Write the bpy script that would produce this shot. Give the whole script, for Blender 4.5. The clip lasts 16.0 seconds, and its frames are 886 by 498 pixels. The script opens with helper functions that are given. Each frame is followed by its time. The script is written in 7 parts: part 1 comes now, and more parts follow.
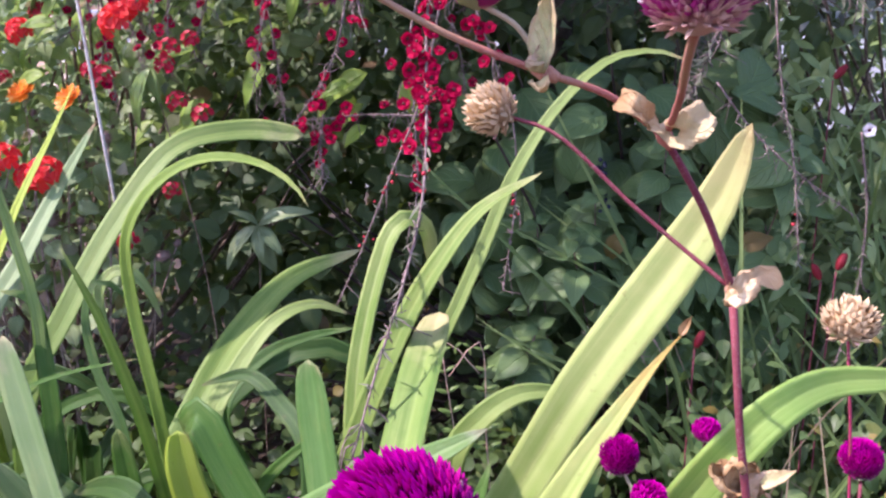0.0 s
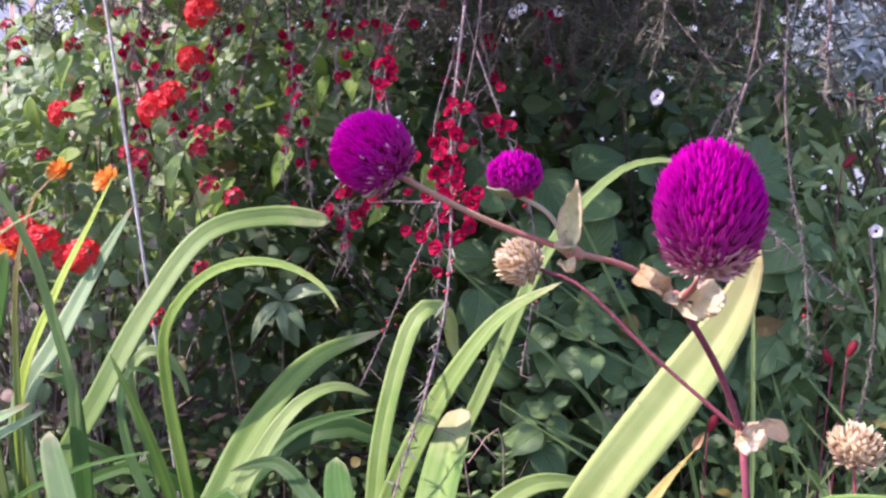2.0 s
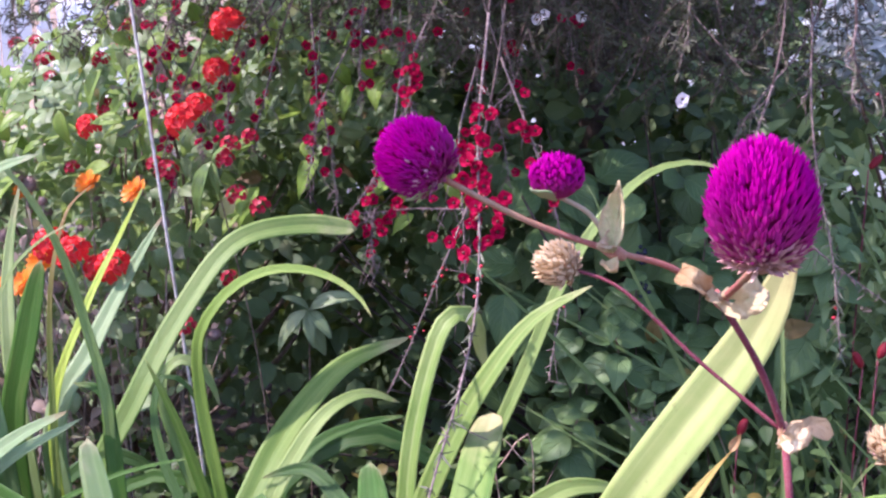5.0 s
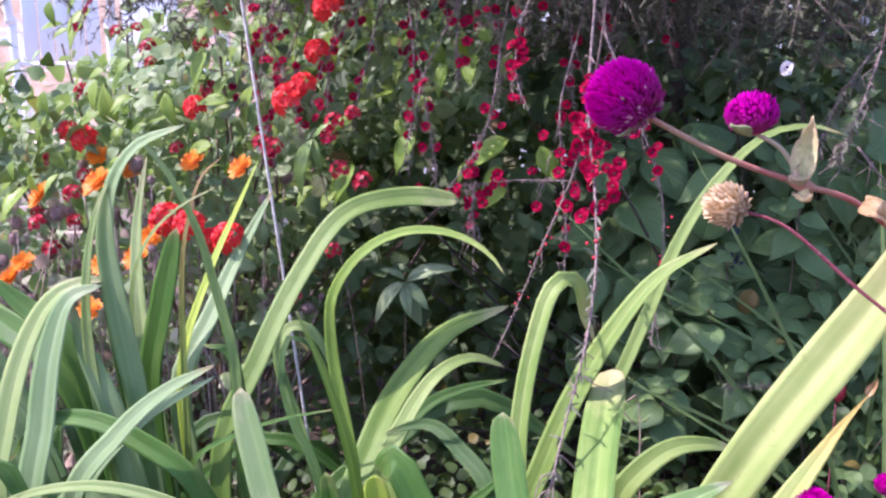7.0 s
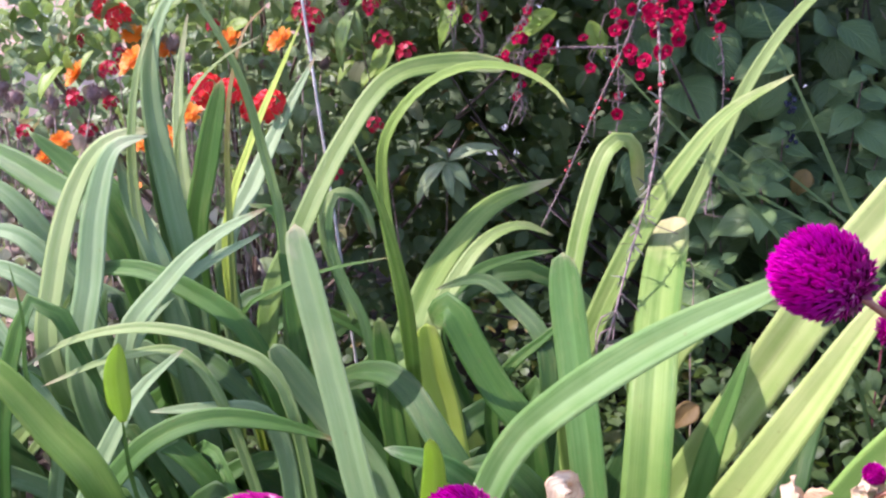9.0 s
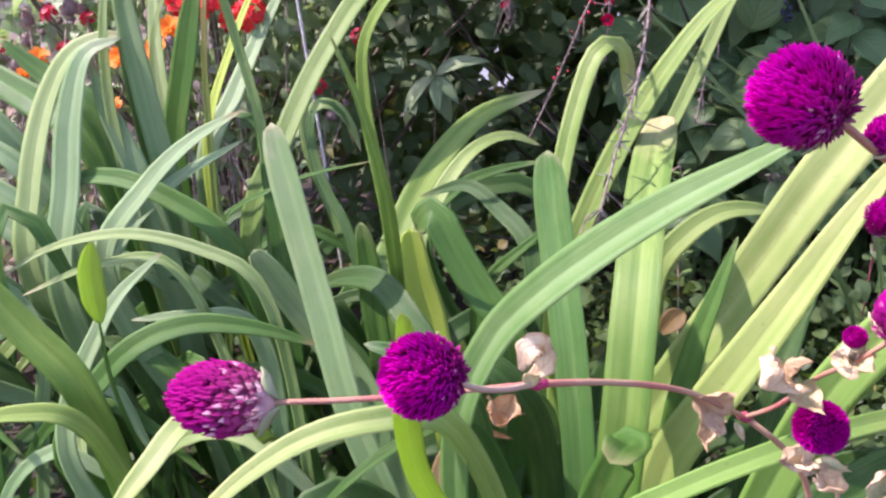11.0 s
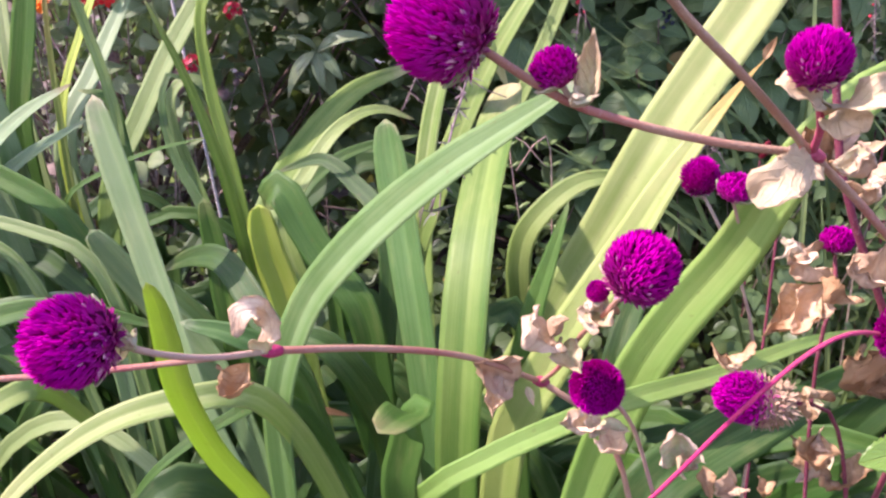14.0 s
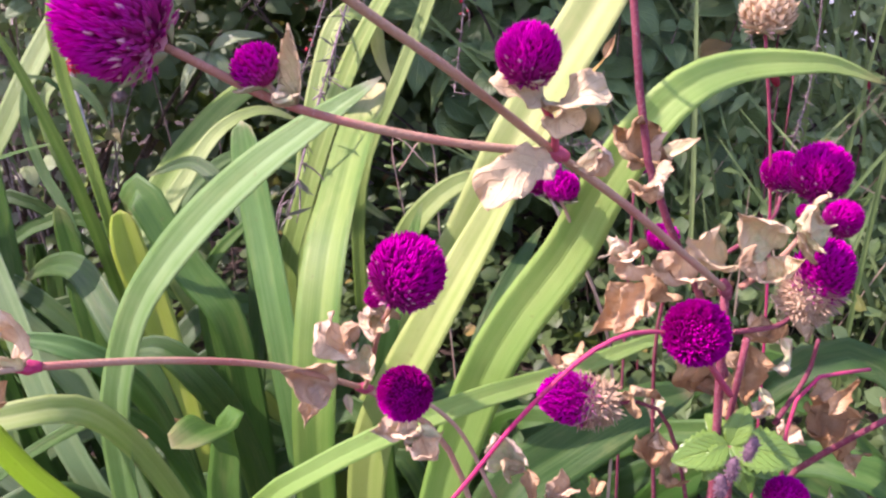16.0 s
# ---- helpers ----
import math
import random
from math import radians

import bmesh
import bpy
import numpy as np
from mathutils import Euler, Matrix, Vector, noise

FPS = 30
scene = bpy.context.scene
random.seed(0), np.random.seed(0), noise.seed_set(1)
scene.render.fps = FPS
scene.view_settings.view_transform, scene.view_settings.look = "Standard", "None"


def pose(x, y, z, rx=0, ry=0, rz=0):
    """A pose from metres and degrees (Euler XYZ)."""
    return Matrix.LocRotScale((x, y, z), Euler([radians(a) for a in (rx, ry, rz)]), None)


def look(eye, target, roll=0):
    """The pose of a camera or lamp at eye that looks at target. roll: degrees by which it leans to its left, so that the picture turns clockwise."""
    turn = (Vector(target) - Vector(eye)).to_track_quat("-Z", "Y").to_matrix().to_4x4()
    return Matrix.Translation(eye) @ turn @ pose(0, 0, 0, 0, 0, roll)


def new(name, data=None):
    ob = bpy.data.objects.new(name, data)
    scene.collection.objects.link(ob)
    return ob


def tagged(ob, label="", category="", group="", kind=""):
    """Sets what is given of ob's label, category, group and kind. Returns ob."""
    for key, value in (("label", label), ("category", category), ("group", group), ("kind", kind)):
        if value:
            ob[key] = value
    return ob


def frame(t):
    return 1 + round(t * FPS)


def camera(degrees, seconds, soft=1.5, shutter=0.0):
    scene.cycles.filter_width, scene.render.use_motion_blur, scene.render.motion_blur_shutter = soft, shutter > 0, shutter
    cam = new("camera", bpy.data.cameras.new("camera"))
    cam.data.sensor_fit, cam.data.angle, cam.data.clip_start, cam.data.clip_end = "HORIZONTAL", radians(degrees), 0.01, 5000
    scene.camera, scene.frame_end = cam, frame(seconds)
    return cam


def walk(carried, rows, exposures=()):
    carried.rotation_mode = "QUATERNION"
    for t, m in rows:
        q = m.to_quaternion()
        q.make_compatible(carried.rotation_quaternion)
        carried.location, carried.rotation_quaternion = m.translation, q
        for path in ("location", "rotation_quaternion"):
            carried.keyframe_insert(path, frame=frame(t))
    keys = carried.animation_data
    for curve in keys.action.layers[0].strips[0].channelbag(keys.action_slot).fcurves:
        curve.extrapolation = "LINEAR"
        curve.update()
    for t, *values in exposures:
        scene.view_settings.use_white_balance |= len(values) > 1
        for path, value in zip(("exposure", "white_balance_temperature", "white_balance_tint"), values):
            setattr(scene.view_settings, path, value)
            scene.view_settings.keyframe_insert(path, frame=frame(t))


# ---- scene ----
cam = camera(57.3, 16.0, 2.4)
PATH = [
    (0, (0.0513, -0.0647, 0.6476), (0.0025, 0.9117, 0.4371), 0.05),
    (0.5, (0.0460, -0.0729, 0.6631), (-0.0118, 0.9062, 0.4680), 0.13),
    (1, (0.0472, -0.0783, 0.6787), (-0.0186, 0.9026, 0.4952), 0.29),
    (1.5, (0.0445, -0.0807, 0.6862), (-0.0215, 0.9022, 0.5147), 0.52),
    (2, (0.0429, -0.0878, 0.6965), (-0.0216, 0.8978, 0.5405), 0.68),
    (2.5, (0.0397, -0.0880, 0.6940), (-0.0228, 0.8996, 0.5506), 0.78),
    (3, (0.0438, -0.0885, 0.6979), (-0.0211, 0.8989, 0.5533), 0.53),
    (3.2, (0.0448, -0.0879, 0.6960), (-0.0214, 0.8997, 0.5535), 0.54),
    (5.3, (0.0269, -0.0948, 0.6939), (-0.0623, 0.8905, 0.5479), -0.22),
    (5.5, (0.0210, -0.0976, 0.6925), (-0.0710, 0.8875, 0.5477), -0.14),
    (6, (0.0064, -0.1031, 0.6868), (-0.1019, 0.8799, 0.5385), -0.33),
    (6.5, (-0.0155, -0.1163, 0.6814), (-0.1376, 0.8650, 0.5325), -0.65),
    (7, (-0.0267, -0.1322, 0.6771), (-0.1692, 0.8450, 0.5198), -1.06),
    (7.5, (-0.0408, -0.1385, 0.6640), (-0.1940, 0.8359, 0.4994), -0.98),
    (8, (-0.0503, -0.1389, 0.6457), (-0.2150, 0.8305, 0.4641), -1.17),
    (8.5, (-0.0508, -0.1333, 0.6233), (-0.2201, 0.8299, 0.4147), -1.35),
    (9, (-0.0562, -0.1311, 0.5992), (-0.2245, 0.8264, 0.3647), -0.88),
    (9.5, (-0.0523, -0.1276, 0.5847), (-0.2221, 0.8211, 0.3178), -1.08),
    (9.7, (-0.0513, -0.1276, 0.5741), (-0.2180, 0.8203, 0.3027), -1.16),
    (11.8, (-0.0375, -0.1201, 0.5647), (-0.1924, 0.8147, 0.2453), -1.04),
    (12, (-0.0311, -0.1188, 0.5628), (-0.1810, 0.8177, 0.2459), -1.04),
    (12.5, (-0.0232, -0.1140, 0.5551), (-0.1632, 0.8233, 0.2360), -1.04),
    (13, (-0.0056, -0.1079, 0.5509), (-0.1349, 0.8302, 0.2299), -1.08),
    (13.5, (0.0140, -0.1039, 0.5494), (-0.1010, 0.8358, 0.2273), -1.29),
    (14, (0.0295, -0.1016, 0.5514), (-0.0704, 0.8389, 0.2264), -1.58),
    (14.5, (0.0448, -0.0950, 0.5485), (-0.0411, 0.8470, 0.2243), -1.48),
    (15, (0.0576, -0.0897, 0.5457), (-0.0120, 0.8530, 0.2193), -1.20),
    (15.5, (0.0741, -0.0881, 0.5476), (0.0212, 0.8555, 0.2208), -1.22),
    (16, (0.0894, -0.0882, 0.5482), (0.0536, 0.8564, 0.2221), -1.39),
]
walk(cam, [(t, look(eye, target, roll)) for t, eye, target, roll in PATH], exposures=[(0, 1.49, 6120, 39), (3, 1.50, 5950, 39), (7, 1.56, 5860, 40), (9.5, 1.57, 6000, 38), (16, 1.59, 6330, 50)])

# ---- world and sun ----
SUN_FROM = Vector((-0.60, -0.15, 0.78)).normalized()
world = bpy.data.worlds.new("sky")
scene.world = world
world.use_nodes = True
wn, wl = world.node_tree.nodes, world.node_tree.links
wn.clear()
w_out = wn.new("ShaderNodeOutputWorld")
w_bg = wn.new("ShaderNodeBackground")
w_sky = wn.new("ShaderNodeTexSky")
w_sky.sky_type = "NISHITA"
w_sky.sun_disc = False
w_sky.sun_elevation = math.asin(SUN_FROM.z)
w_sky.sun_rotation = math.atan2(SUN_FROM.x, SUN_FROM.y)
w_bg.inputs["Strength"].default_value = 0.15
wl.new(w_sky.outputs[0], w_bg.inputs[0])
wl.new(w_bg.outputs[0], w_out.inputs[0])
sun = new("sun", bpy.data.lights.new("sun", "SUN"))
sun.data.energy, sun.data.angle, sun.data.color = 3.0, radians(0.6), (1.0, 0.94, 0.84)
sun.matrix_world = look(SUN_FROM * 20, (0, 0, 0))


# ---- materials ----
class Nodes:
    """A short way to write node trees."""

    def __init__(self, name):
        self.mat = bpy.data.materials.new(name)
        self.mat.use_nodes = True
        self.tree = self.mat.node_tree
        self.tree.nodes.clear()

    def add(self, kind, **inputs):
        n = self.tree.nodes.new("ShaderNode" + kind)
        for key, value in inputs.items():
            self.put(n, key.replace("_", " "), value)
        return n

    def put(self, n, key, value):
        sock = n.inputs[int(key[1:])] if key[0] == "i" and key[1:].isdigit() else n.inputs[key]
        if isinstance(value, bpy.types.NodeSocket):
            self.tree.links.new(value, sock)
        else:
            sock.default_value = value

    def math(self, op, a, b=0.0, clamp=False):
        n = self.tree.nodes.new("ShaderNodeMath")
        n.operation, n.use_clamp = op, clamp
        self.put(n, "i0", a)
        self.put(n, "i1", b)
        return n.outputs[0]

    def mix(self, f, a, b, blend="MIX"):
        n = self.tree.nodes.new("ShaderNodeMix")
        n.data_type, n.blend_type = "RGBA", blend
        for i, v in ((0, f), (6, a), (7, b)):
            if isinstance(v, bpy.types.NodeSocket):
                self.tree.links.new(v, n.inputs[i])
            else:
                n.inputs[i].default_value = v if i == 0 else (*v, 1.0)[:4]
        return n.outputs[2]

    def ramp(self, f, lo, hi):
        n = self.add("MapRange", Value=f)
        n.interpolation_type = "SMOOTHSTEP"
        n.inputs["From Min"].default_value, n.inputs["From Max"].default_value = lo, hi
        return n.outputs[0]

    def noise(self, vec, scale, detail=3.0, rough=0.55):
        n = self.add("TexNoise", Scale=scale, Detail=detail, Roughness=rough)
        if vec is not None:
            self.put(n, "Vector", vec)
        return n.outputs[0]

    def stretch(self, vec, sx, sy, sz=1.0):
        n = self.add("Mapping", Vector=vec)
        n.inputs["Scale"].default_value = (sx, sy, sz)
        return n.outputs[0]

    def finish(self, color, rough=0.5, bump=None, depth=0.001, thin=0.0, thin_color=None, spec=0.4, metal=0.0, coat=0.0):
        p = self.add("BsdfPrincipled", Roughness=rough, Metallic=metal)
        self.put(p, "Base Color", color if isinstance(color, bpy.types.NodeSocket) else (*color, 1.0))
        self.put(p, "Specular IOR Level", spec)
        self.put(p, "Coat Weight", coat)
        normal = None
        if bump is not None:
            b = self.add("Bump", Height=bump, Distance=depth, Strength=0.8)
            normal = b.outputs[0]
            self.put(p, "Normal", normal)
        out = self.add("OutputMaterial")
        surface = p.outputs[0]
        if thin > 0:
            t = self.add("BsdfTranslucent")
            c = thin_color if thin_color is not None else color
            self.put(t, "Color", c if isinstance(c, bpy.types.NodeSocket) else (*c, 1.0))
            if normal is not None:
                self.put(t, "Normal", normal)
            m = self.add("MixShader", Fac=thin)
            self.tree.links.new(surface, m.inputs[1])
            self.tree.links.new(t.outputs[0], m.inputs[2])
            surface = m.outputs[0]
        self.tree.links.new(surface, out.inputs["Surface"])
        return self.mat


def strap_material(name, dark, pale, tip, tip_from=0.86, blotch=0.3, green_base_shade=0.72, banding=0.36, thin=0.36):
    """Long leaf with fine parallel veins, yellowing from the tip down, a greener base darkened for clump shade, flecks
    and a tip that goes off colour. UV: across, along.
    """
    n = Nodes(name)
    uv = n.add("TexCoord").outputs["UV"]
    obj = n.add("ObjectInfo").outputs["Random"]
    shift = n.add("CombineXYZ", X=n.math("MULTIPLY", obj, 11.0), Y=n.math("MULTIPLY", obj, 37.0))
    moved = n.tree.nodes.new("ShaderNodeVectorMath")
    n.put(moved, "i0", uv)
    n.put(moved, "i1", shift.outputs[0])
    own = moved.outputs[0]
    sep = n.add("SeparateXYZ", Vector=uv)
    u, v = sep.outputs[0], sep.outputs[1]
    place = n.add("TexCoord").outputs["Object"]
    veins = n.noise(n.stretch(own, 55, 0.6), 1.0, 3.0, 0.6)
    bands = n.noise(n.stretch(own, 3.6, 0.16), 1.0, 1.5)
    cloud = n.noise(place, 34.0, 4.0, 0.6)
    off = n.math("ABSOLUTE", n.math("SUBTRACT", u, 0.5))
    rib = n.math("SUBTRACT", 1.0, n.ramp(off, 0.01, 0.10))
    f = n.math("ADD", n.math("MULTIPLY", n.ramp(bands, 0.34, 0.64), banding), n.math("MULTIPLY", cloud, 0.58))
    f = n.math("ADD", f, n.math("MULTIPLY", n.math("SUBTRACT", obj, 0.5), 0.45))
    f = n.math("ADD", f, n.math("MULTIPLY", rib, 0.14), True)
    col = n.mix(f, dark, pale)
    col = n.mix(n.math("MULTIPLY", n.ramp(veins, 0.42, 0.62), 0.17), col, n.mix(0.5, pale, (0.52, 0.66, 0.22)))
    col = n.mix(n.math("MULTIPLY", n.math("SUBTRACT", 1.0, n.ramp(veins, 0.34, 0.46)), 0.24), col, dark)
    streak = n.ramp(n.noise(n.stretch(own, 4.0, 9.0), 1.0, 4.0, 0.65), 0.50, 0.70)
    col = n.mix(n.math("MULTIPLY", streak, 0.24), col, n.mix(0.5, pale, (0.60, 0.58, 0.20)))
    dull = n.ramp(n.noise(n.stretch(own, 6.0, 3.0), 1.0, 3.0), 0.50, 0.70)
    col = n.mix(n.math("MULTIPLY", dull, 0.30), col, dark)
    spots = n.ramp(n.noise(place, 190.0, 2.0), 0.68, 0.74)
    col = n.mix(n.math("MULTIPLY", spots, blotch), col, (0.20, 0.13, 0.05))
    # Greener base, its colour also darkened to imitate shade low in the clump.
    col = n.mix(n.math("MULTIPLY", n.math("SUBTRACT", 1.0, n.ramp(v, 0.20, 0.80)), green_base_shade), col, dark)
    wav = n.math("ADD", v, n.math("MULTIPLY", n.math("SUBTRACT", cloud, 0.5), 0.16))
    wav = n.math("ADD", wav, n.math("MULTIPLY", n.math("SUBTRACT", veins, 0.5), 0.10))
    col = n.mix(n.ramp(wav, tip_from, 1.02), col, tip)
    scorch = n.math("ADD", wav, n.math("MULTIPLY", n.math("SUBTRACT", obj, 0.5), 0.05))
    col = n.mix(n.math("MULTIPLY", n.ramp(scorch, 0.985, 1.03), 0.7), col, (0.34, 0.20, 0.08))
    rough = n.math("ADD", 0.34, n.math("MULTIPLY", n.math("ADD", cloud, veins), 0.14))
    return n.finish(col, rough, veins, 0.0005, thin, n.mix(0.40, col, (0.34, 0.60, 0.07)), 0.36)


def leaf_material(name, dark, pale, vein=0.35, rough=0.42, thin=0.28, dead=(0.35, 0.22, 0.08), dead_part=0.0, island=False):
    """Broad leaf with a midrib and side veins. UV: across, along."""
    n = Nodes(name)
    uv = n.add("TexCoord").outputs["UV"]
    if island:
        rnd = n.add("NewGeometry").outputs["Random Per Island"]
    else:
        rnd = n.add("ObjectInfo").outputs["Random"]
    place = n.add("TexCoord").outputs["Object"]
    sep = n.add("SeparateXYZ", Vector=uv)
    off = n.math("ABSOLUTE", n.math("SUBTRACT", sep.outputs[0], 0.5))
    run = n.math("SUBTRACT", n.math("MULTIPLY", sep.outputs[1], 46.0), n.math("MULTIPLY", off, 42.0))
    side = n.ramp(n.math("SINE", run), 0.80, 1.0)
    rib = n.math("SUBTRACT", 1.0, n.ramp(off, 0.008, 0.035))
    lines = n.math("MAXIMUM", side, rib)
    cloud = n.noise(place, 45.0, 4.0)
    f = n.math("ADD", n.math("MULTIPLY", rnd, 0.6), n.math("MULTIPLY", cloud, 0.4), True)
    col = n.mix(f, dark, pale)
    col = n.mix(n.math("MULTIPLY", lines, vein), col, pale)
    if dead_part > 0:
        col = n.mix(n.ramp(n.math("FRACT", n.math("MULTIPLY", rnd, 7.3)), 1.0 - dead_part, 1.0 - dead_part + 0.04), col, dead)
    height = n.math("SUBTRACT", n.math("MULTIPLY", cloud, 0.6), lines)
    return n.finish(col, rough, height, 0.0012, thin, n.mix(0.45, col, (0.30, 0.45, 0.03)), 0.45)


def bract_material(name, deep, tip, base, worn, worn_to, flecks=0.95, fade_up=0.1):
    """Papery flower bracts. UV: height on the head, along the bract."""
    n = Nodes(name)
    uv = n.add("TexCoord").outputs["UV"]
    sep = n.add("SeparateXYZ", Vector=uv)
    isl = n.add("NewGeometry").outputs["Random Per Island"]
    place = n.add("TexCoord").outputs["Object"]
    col = n.mix(n.ramp(sep.outputs[1], 0.1, 1.0), deep, tip)
    col = n.mix(n.math("MULTIPLY", isl, 0.35), col, deep)
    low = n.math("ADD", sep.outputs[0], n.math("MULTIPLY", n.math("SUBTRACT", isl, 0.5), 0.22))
    # Deeper crimson towards the foot paints the head's shaded underside into the colour.
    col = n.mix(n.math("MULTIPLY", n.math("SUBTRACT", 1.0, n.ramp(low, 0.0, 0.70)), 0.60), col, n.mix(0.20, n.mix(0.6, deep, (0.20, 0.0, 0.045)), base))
    col = n.mix(n.math("SUBTRACT", 1.0, n.ramp(low, worn_to - 0.12, worn_to + 0.06)), col, n.mix(isl, base, worn))
    other = n.math("FRACT", n.math("MULTIPLY", isl, 17.3))
    bar = n.math("ADD", flecks, n.math("MULTIPLY", sep.outputs[0], fade_up))
    fleck = n.math("MULTIPLY", n.math("GREATER_THAN", other, bar), n.ramp(sep.outputs[1], 0.45, 0.8))
    col = n.mix(n.math("MULTIPLY", fleck, 0.75), col, (0.80, 0.46, 0.50))
    grain = n.noise(place, 900.0, 2.0)
    return n.finish(col, 0.75, grain, 0.0002, 0.14, col, 0.08)


def stem_material(name, a, b, fuzz=0.25):
    n = Nodes(name)
    place = n.add("TexCoord").outputs["Object"]
    big = n.noise(place, 14.0, 3.0)
    fine = n.noise(place, 700.0, 3.0, 0.7)
    col = n.mix(n.ramp(big, 0.35, 0.65), a, b)
    col = n.mix(n.math("MULTIPLY", n.ramp(fine, 0.5, 0.75), fuzz), col, (0.62, 0.50, 0.44))
    return n.finish(col, 0.75, fine, 0.0009, 0.0, None, 0.2)


def dry_material(name, a, b, c):
    """Withered leaf: papery blotches, browned veins and rim, dark specks. UV: across, along."""
    n = Nodes(name)
    uv = n.add("TexCoord").outputs["UV"]
    place = n.add("TexCoord").outputs["Object"]
    rnd = n.add("ObjectInfo").outputs["Random"]
    sep = n.add("SeparateXYZ", Vector=uv)
    off = n.math("ABSOLUTE", n.math("SUBTRACT", sep.outputs[0], 0.5))
    lines = n.ramp(n.math("SINE", n.math("SUBTRACT", n.math("MULTIPLY", sep.outputs[1], 40.0), n.math("MULTIPLY", off, 30.0))), 0.6, 1.0)
    rib = n.math("SUBTRACT", 1.0, n.ramp(off, 0.012, 0.045))
    cloud = n.noise(place, 130.0, 5.0, 0.7)
    fine = n.noise(place, 620.0, 4.0, 0.7)
    big = n.noise(place, 36.0, 2.0)
    col = n.mix(n.ramp(cloud, 0.36, 0.64), a, b)
    col = n.mix(n.math("MULTIPLY", n.ramp(n.math("ADD", big, n.math("MULTIPLY", rnd, 0.25)), 0.48, 0.74), 0.8), col, c)
    col = n.mix(n.math("MULTIPLY", n.math("MAXIMUM", n.math("MULTIPLY", lines, 0.5), rib), 0.40), col, c)
    rim = n.math("MAXIMUM", n.ramp(n.math("ADD", off, n.math("MULTIPLY", n.math("SUBTRACT", cloud, 0.5), 0.35)), 0.34, 0.5), n.ramp(n.math("ADD", sep.outputs[1], n.math("MULTIPLY", n.math("SUBTRACT", cloud, 0.5), 0.4)), 0.72, 1.0))
    col = n.mix(n.math("MULTIPLY", rim, 0.60), col, c)
    col = n.mix(n.math("MULTIPLY", n.ramp(fine, 0.62, 0.74), 0.30), col, n.mix(0.6, c, (0.10, 0.05, 0.03)))
    h = n.math("ADD", n.math("ADD", cloud, n.math("MULTIPLY", fine, 0.35)), n.math("MULTIPLY", lines, 0.22))
    return n.finish(col, 0.72, h, 0.0014, 0.26, n.mix(0.3, col, (0.95, 0.80, 0.60)), 0.18)


def plain_material(name, a, b, scale=60.0, rough=0.6, depth=0.001, thin=0.0, metal=0.0, island=False, spec=0.4):
    n = Nodes(name)
    place = n.add("TexCoord").outputs["Object"]
    cloud = n.noise(place, scale, 4.0)
    f = n.ramp(cloud, 0.3, 0.7)
    if island:
        f = n.math("ADD", n.math("MULTIPLY", f, 0.4), n.math("MULTIPLY", n.add("NewGeometry").outputs["Random Per Island"], 0.6))
    col = n.mix(f, a, b)
    return n.finish(col, rough, cloud, depth, thin, col, spec, metal)


M = {}
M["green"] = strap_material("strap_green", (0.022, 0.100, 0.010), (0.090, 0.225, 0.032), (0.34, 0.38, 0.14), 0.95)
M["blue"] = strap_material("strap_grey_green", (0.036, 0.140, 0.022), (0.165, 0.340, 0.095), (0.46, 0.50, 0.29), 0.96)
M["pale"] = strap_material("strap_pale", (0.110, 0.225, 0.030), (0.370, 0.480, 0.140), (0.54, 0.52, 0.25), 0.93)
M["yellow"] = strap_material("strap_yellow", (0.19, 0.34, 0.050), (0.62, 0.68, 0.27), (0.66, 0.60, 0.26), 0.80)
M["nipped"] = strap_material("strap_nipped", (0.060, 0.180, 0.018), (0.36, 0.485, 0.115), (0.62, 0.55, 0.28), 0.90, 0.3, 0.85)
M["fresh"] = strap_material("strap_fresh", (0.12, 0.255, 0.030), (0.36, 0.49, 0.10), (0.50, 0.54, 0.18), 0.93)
# The next two are paler greens, with glossy sun sheen painted into the colour.
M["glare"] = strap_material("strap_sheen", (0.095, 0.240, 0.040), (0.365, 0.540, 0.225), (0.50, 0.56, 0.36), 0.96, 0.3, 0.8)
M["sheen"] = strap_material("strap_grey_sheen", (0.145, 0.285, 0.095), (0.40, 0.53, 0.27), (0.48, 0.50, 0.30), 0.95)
# Lightened copy of the pale leaf, sunlight put into its colour.
M["straw"] = strap_material("strap_sunlit", (0.19, 0.33, 0.080), (0.48, 0.57, 0.24), (0.56, 0.50, 0.28), 0.90)
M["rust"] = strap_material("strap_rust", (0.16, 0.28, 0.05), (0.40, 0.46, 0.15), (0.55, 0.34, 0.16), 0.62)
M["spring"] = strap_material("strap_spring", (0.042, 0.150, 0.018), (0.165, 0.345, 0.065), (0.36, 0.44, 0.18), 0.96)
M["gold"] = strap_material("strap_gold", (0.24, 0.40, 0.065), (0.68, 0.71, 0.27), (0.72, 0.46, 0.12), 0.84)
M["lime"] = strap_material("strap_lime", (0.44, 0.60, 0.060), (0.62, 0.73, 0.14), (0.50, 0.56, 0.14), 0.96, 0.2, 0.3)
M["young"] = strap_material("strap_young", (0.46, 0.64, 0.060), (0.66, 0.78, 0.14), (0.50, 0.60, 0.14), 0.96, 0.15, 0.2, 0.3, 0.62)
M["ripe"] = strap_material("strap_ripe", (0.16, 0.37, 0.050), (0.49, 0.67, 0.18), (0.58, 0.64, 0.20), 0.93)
# Shaded copy of the green leaf: clump shade is in the colour.
M["deep"] = strap_material("strap_shaded", (0.018, 0.072, 0.011), (0.060, 0.155, 0.028), (0.20, 0.22, 0.08), 0.93)
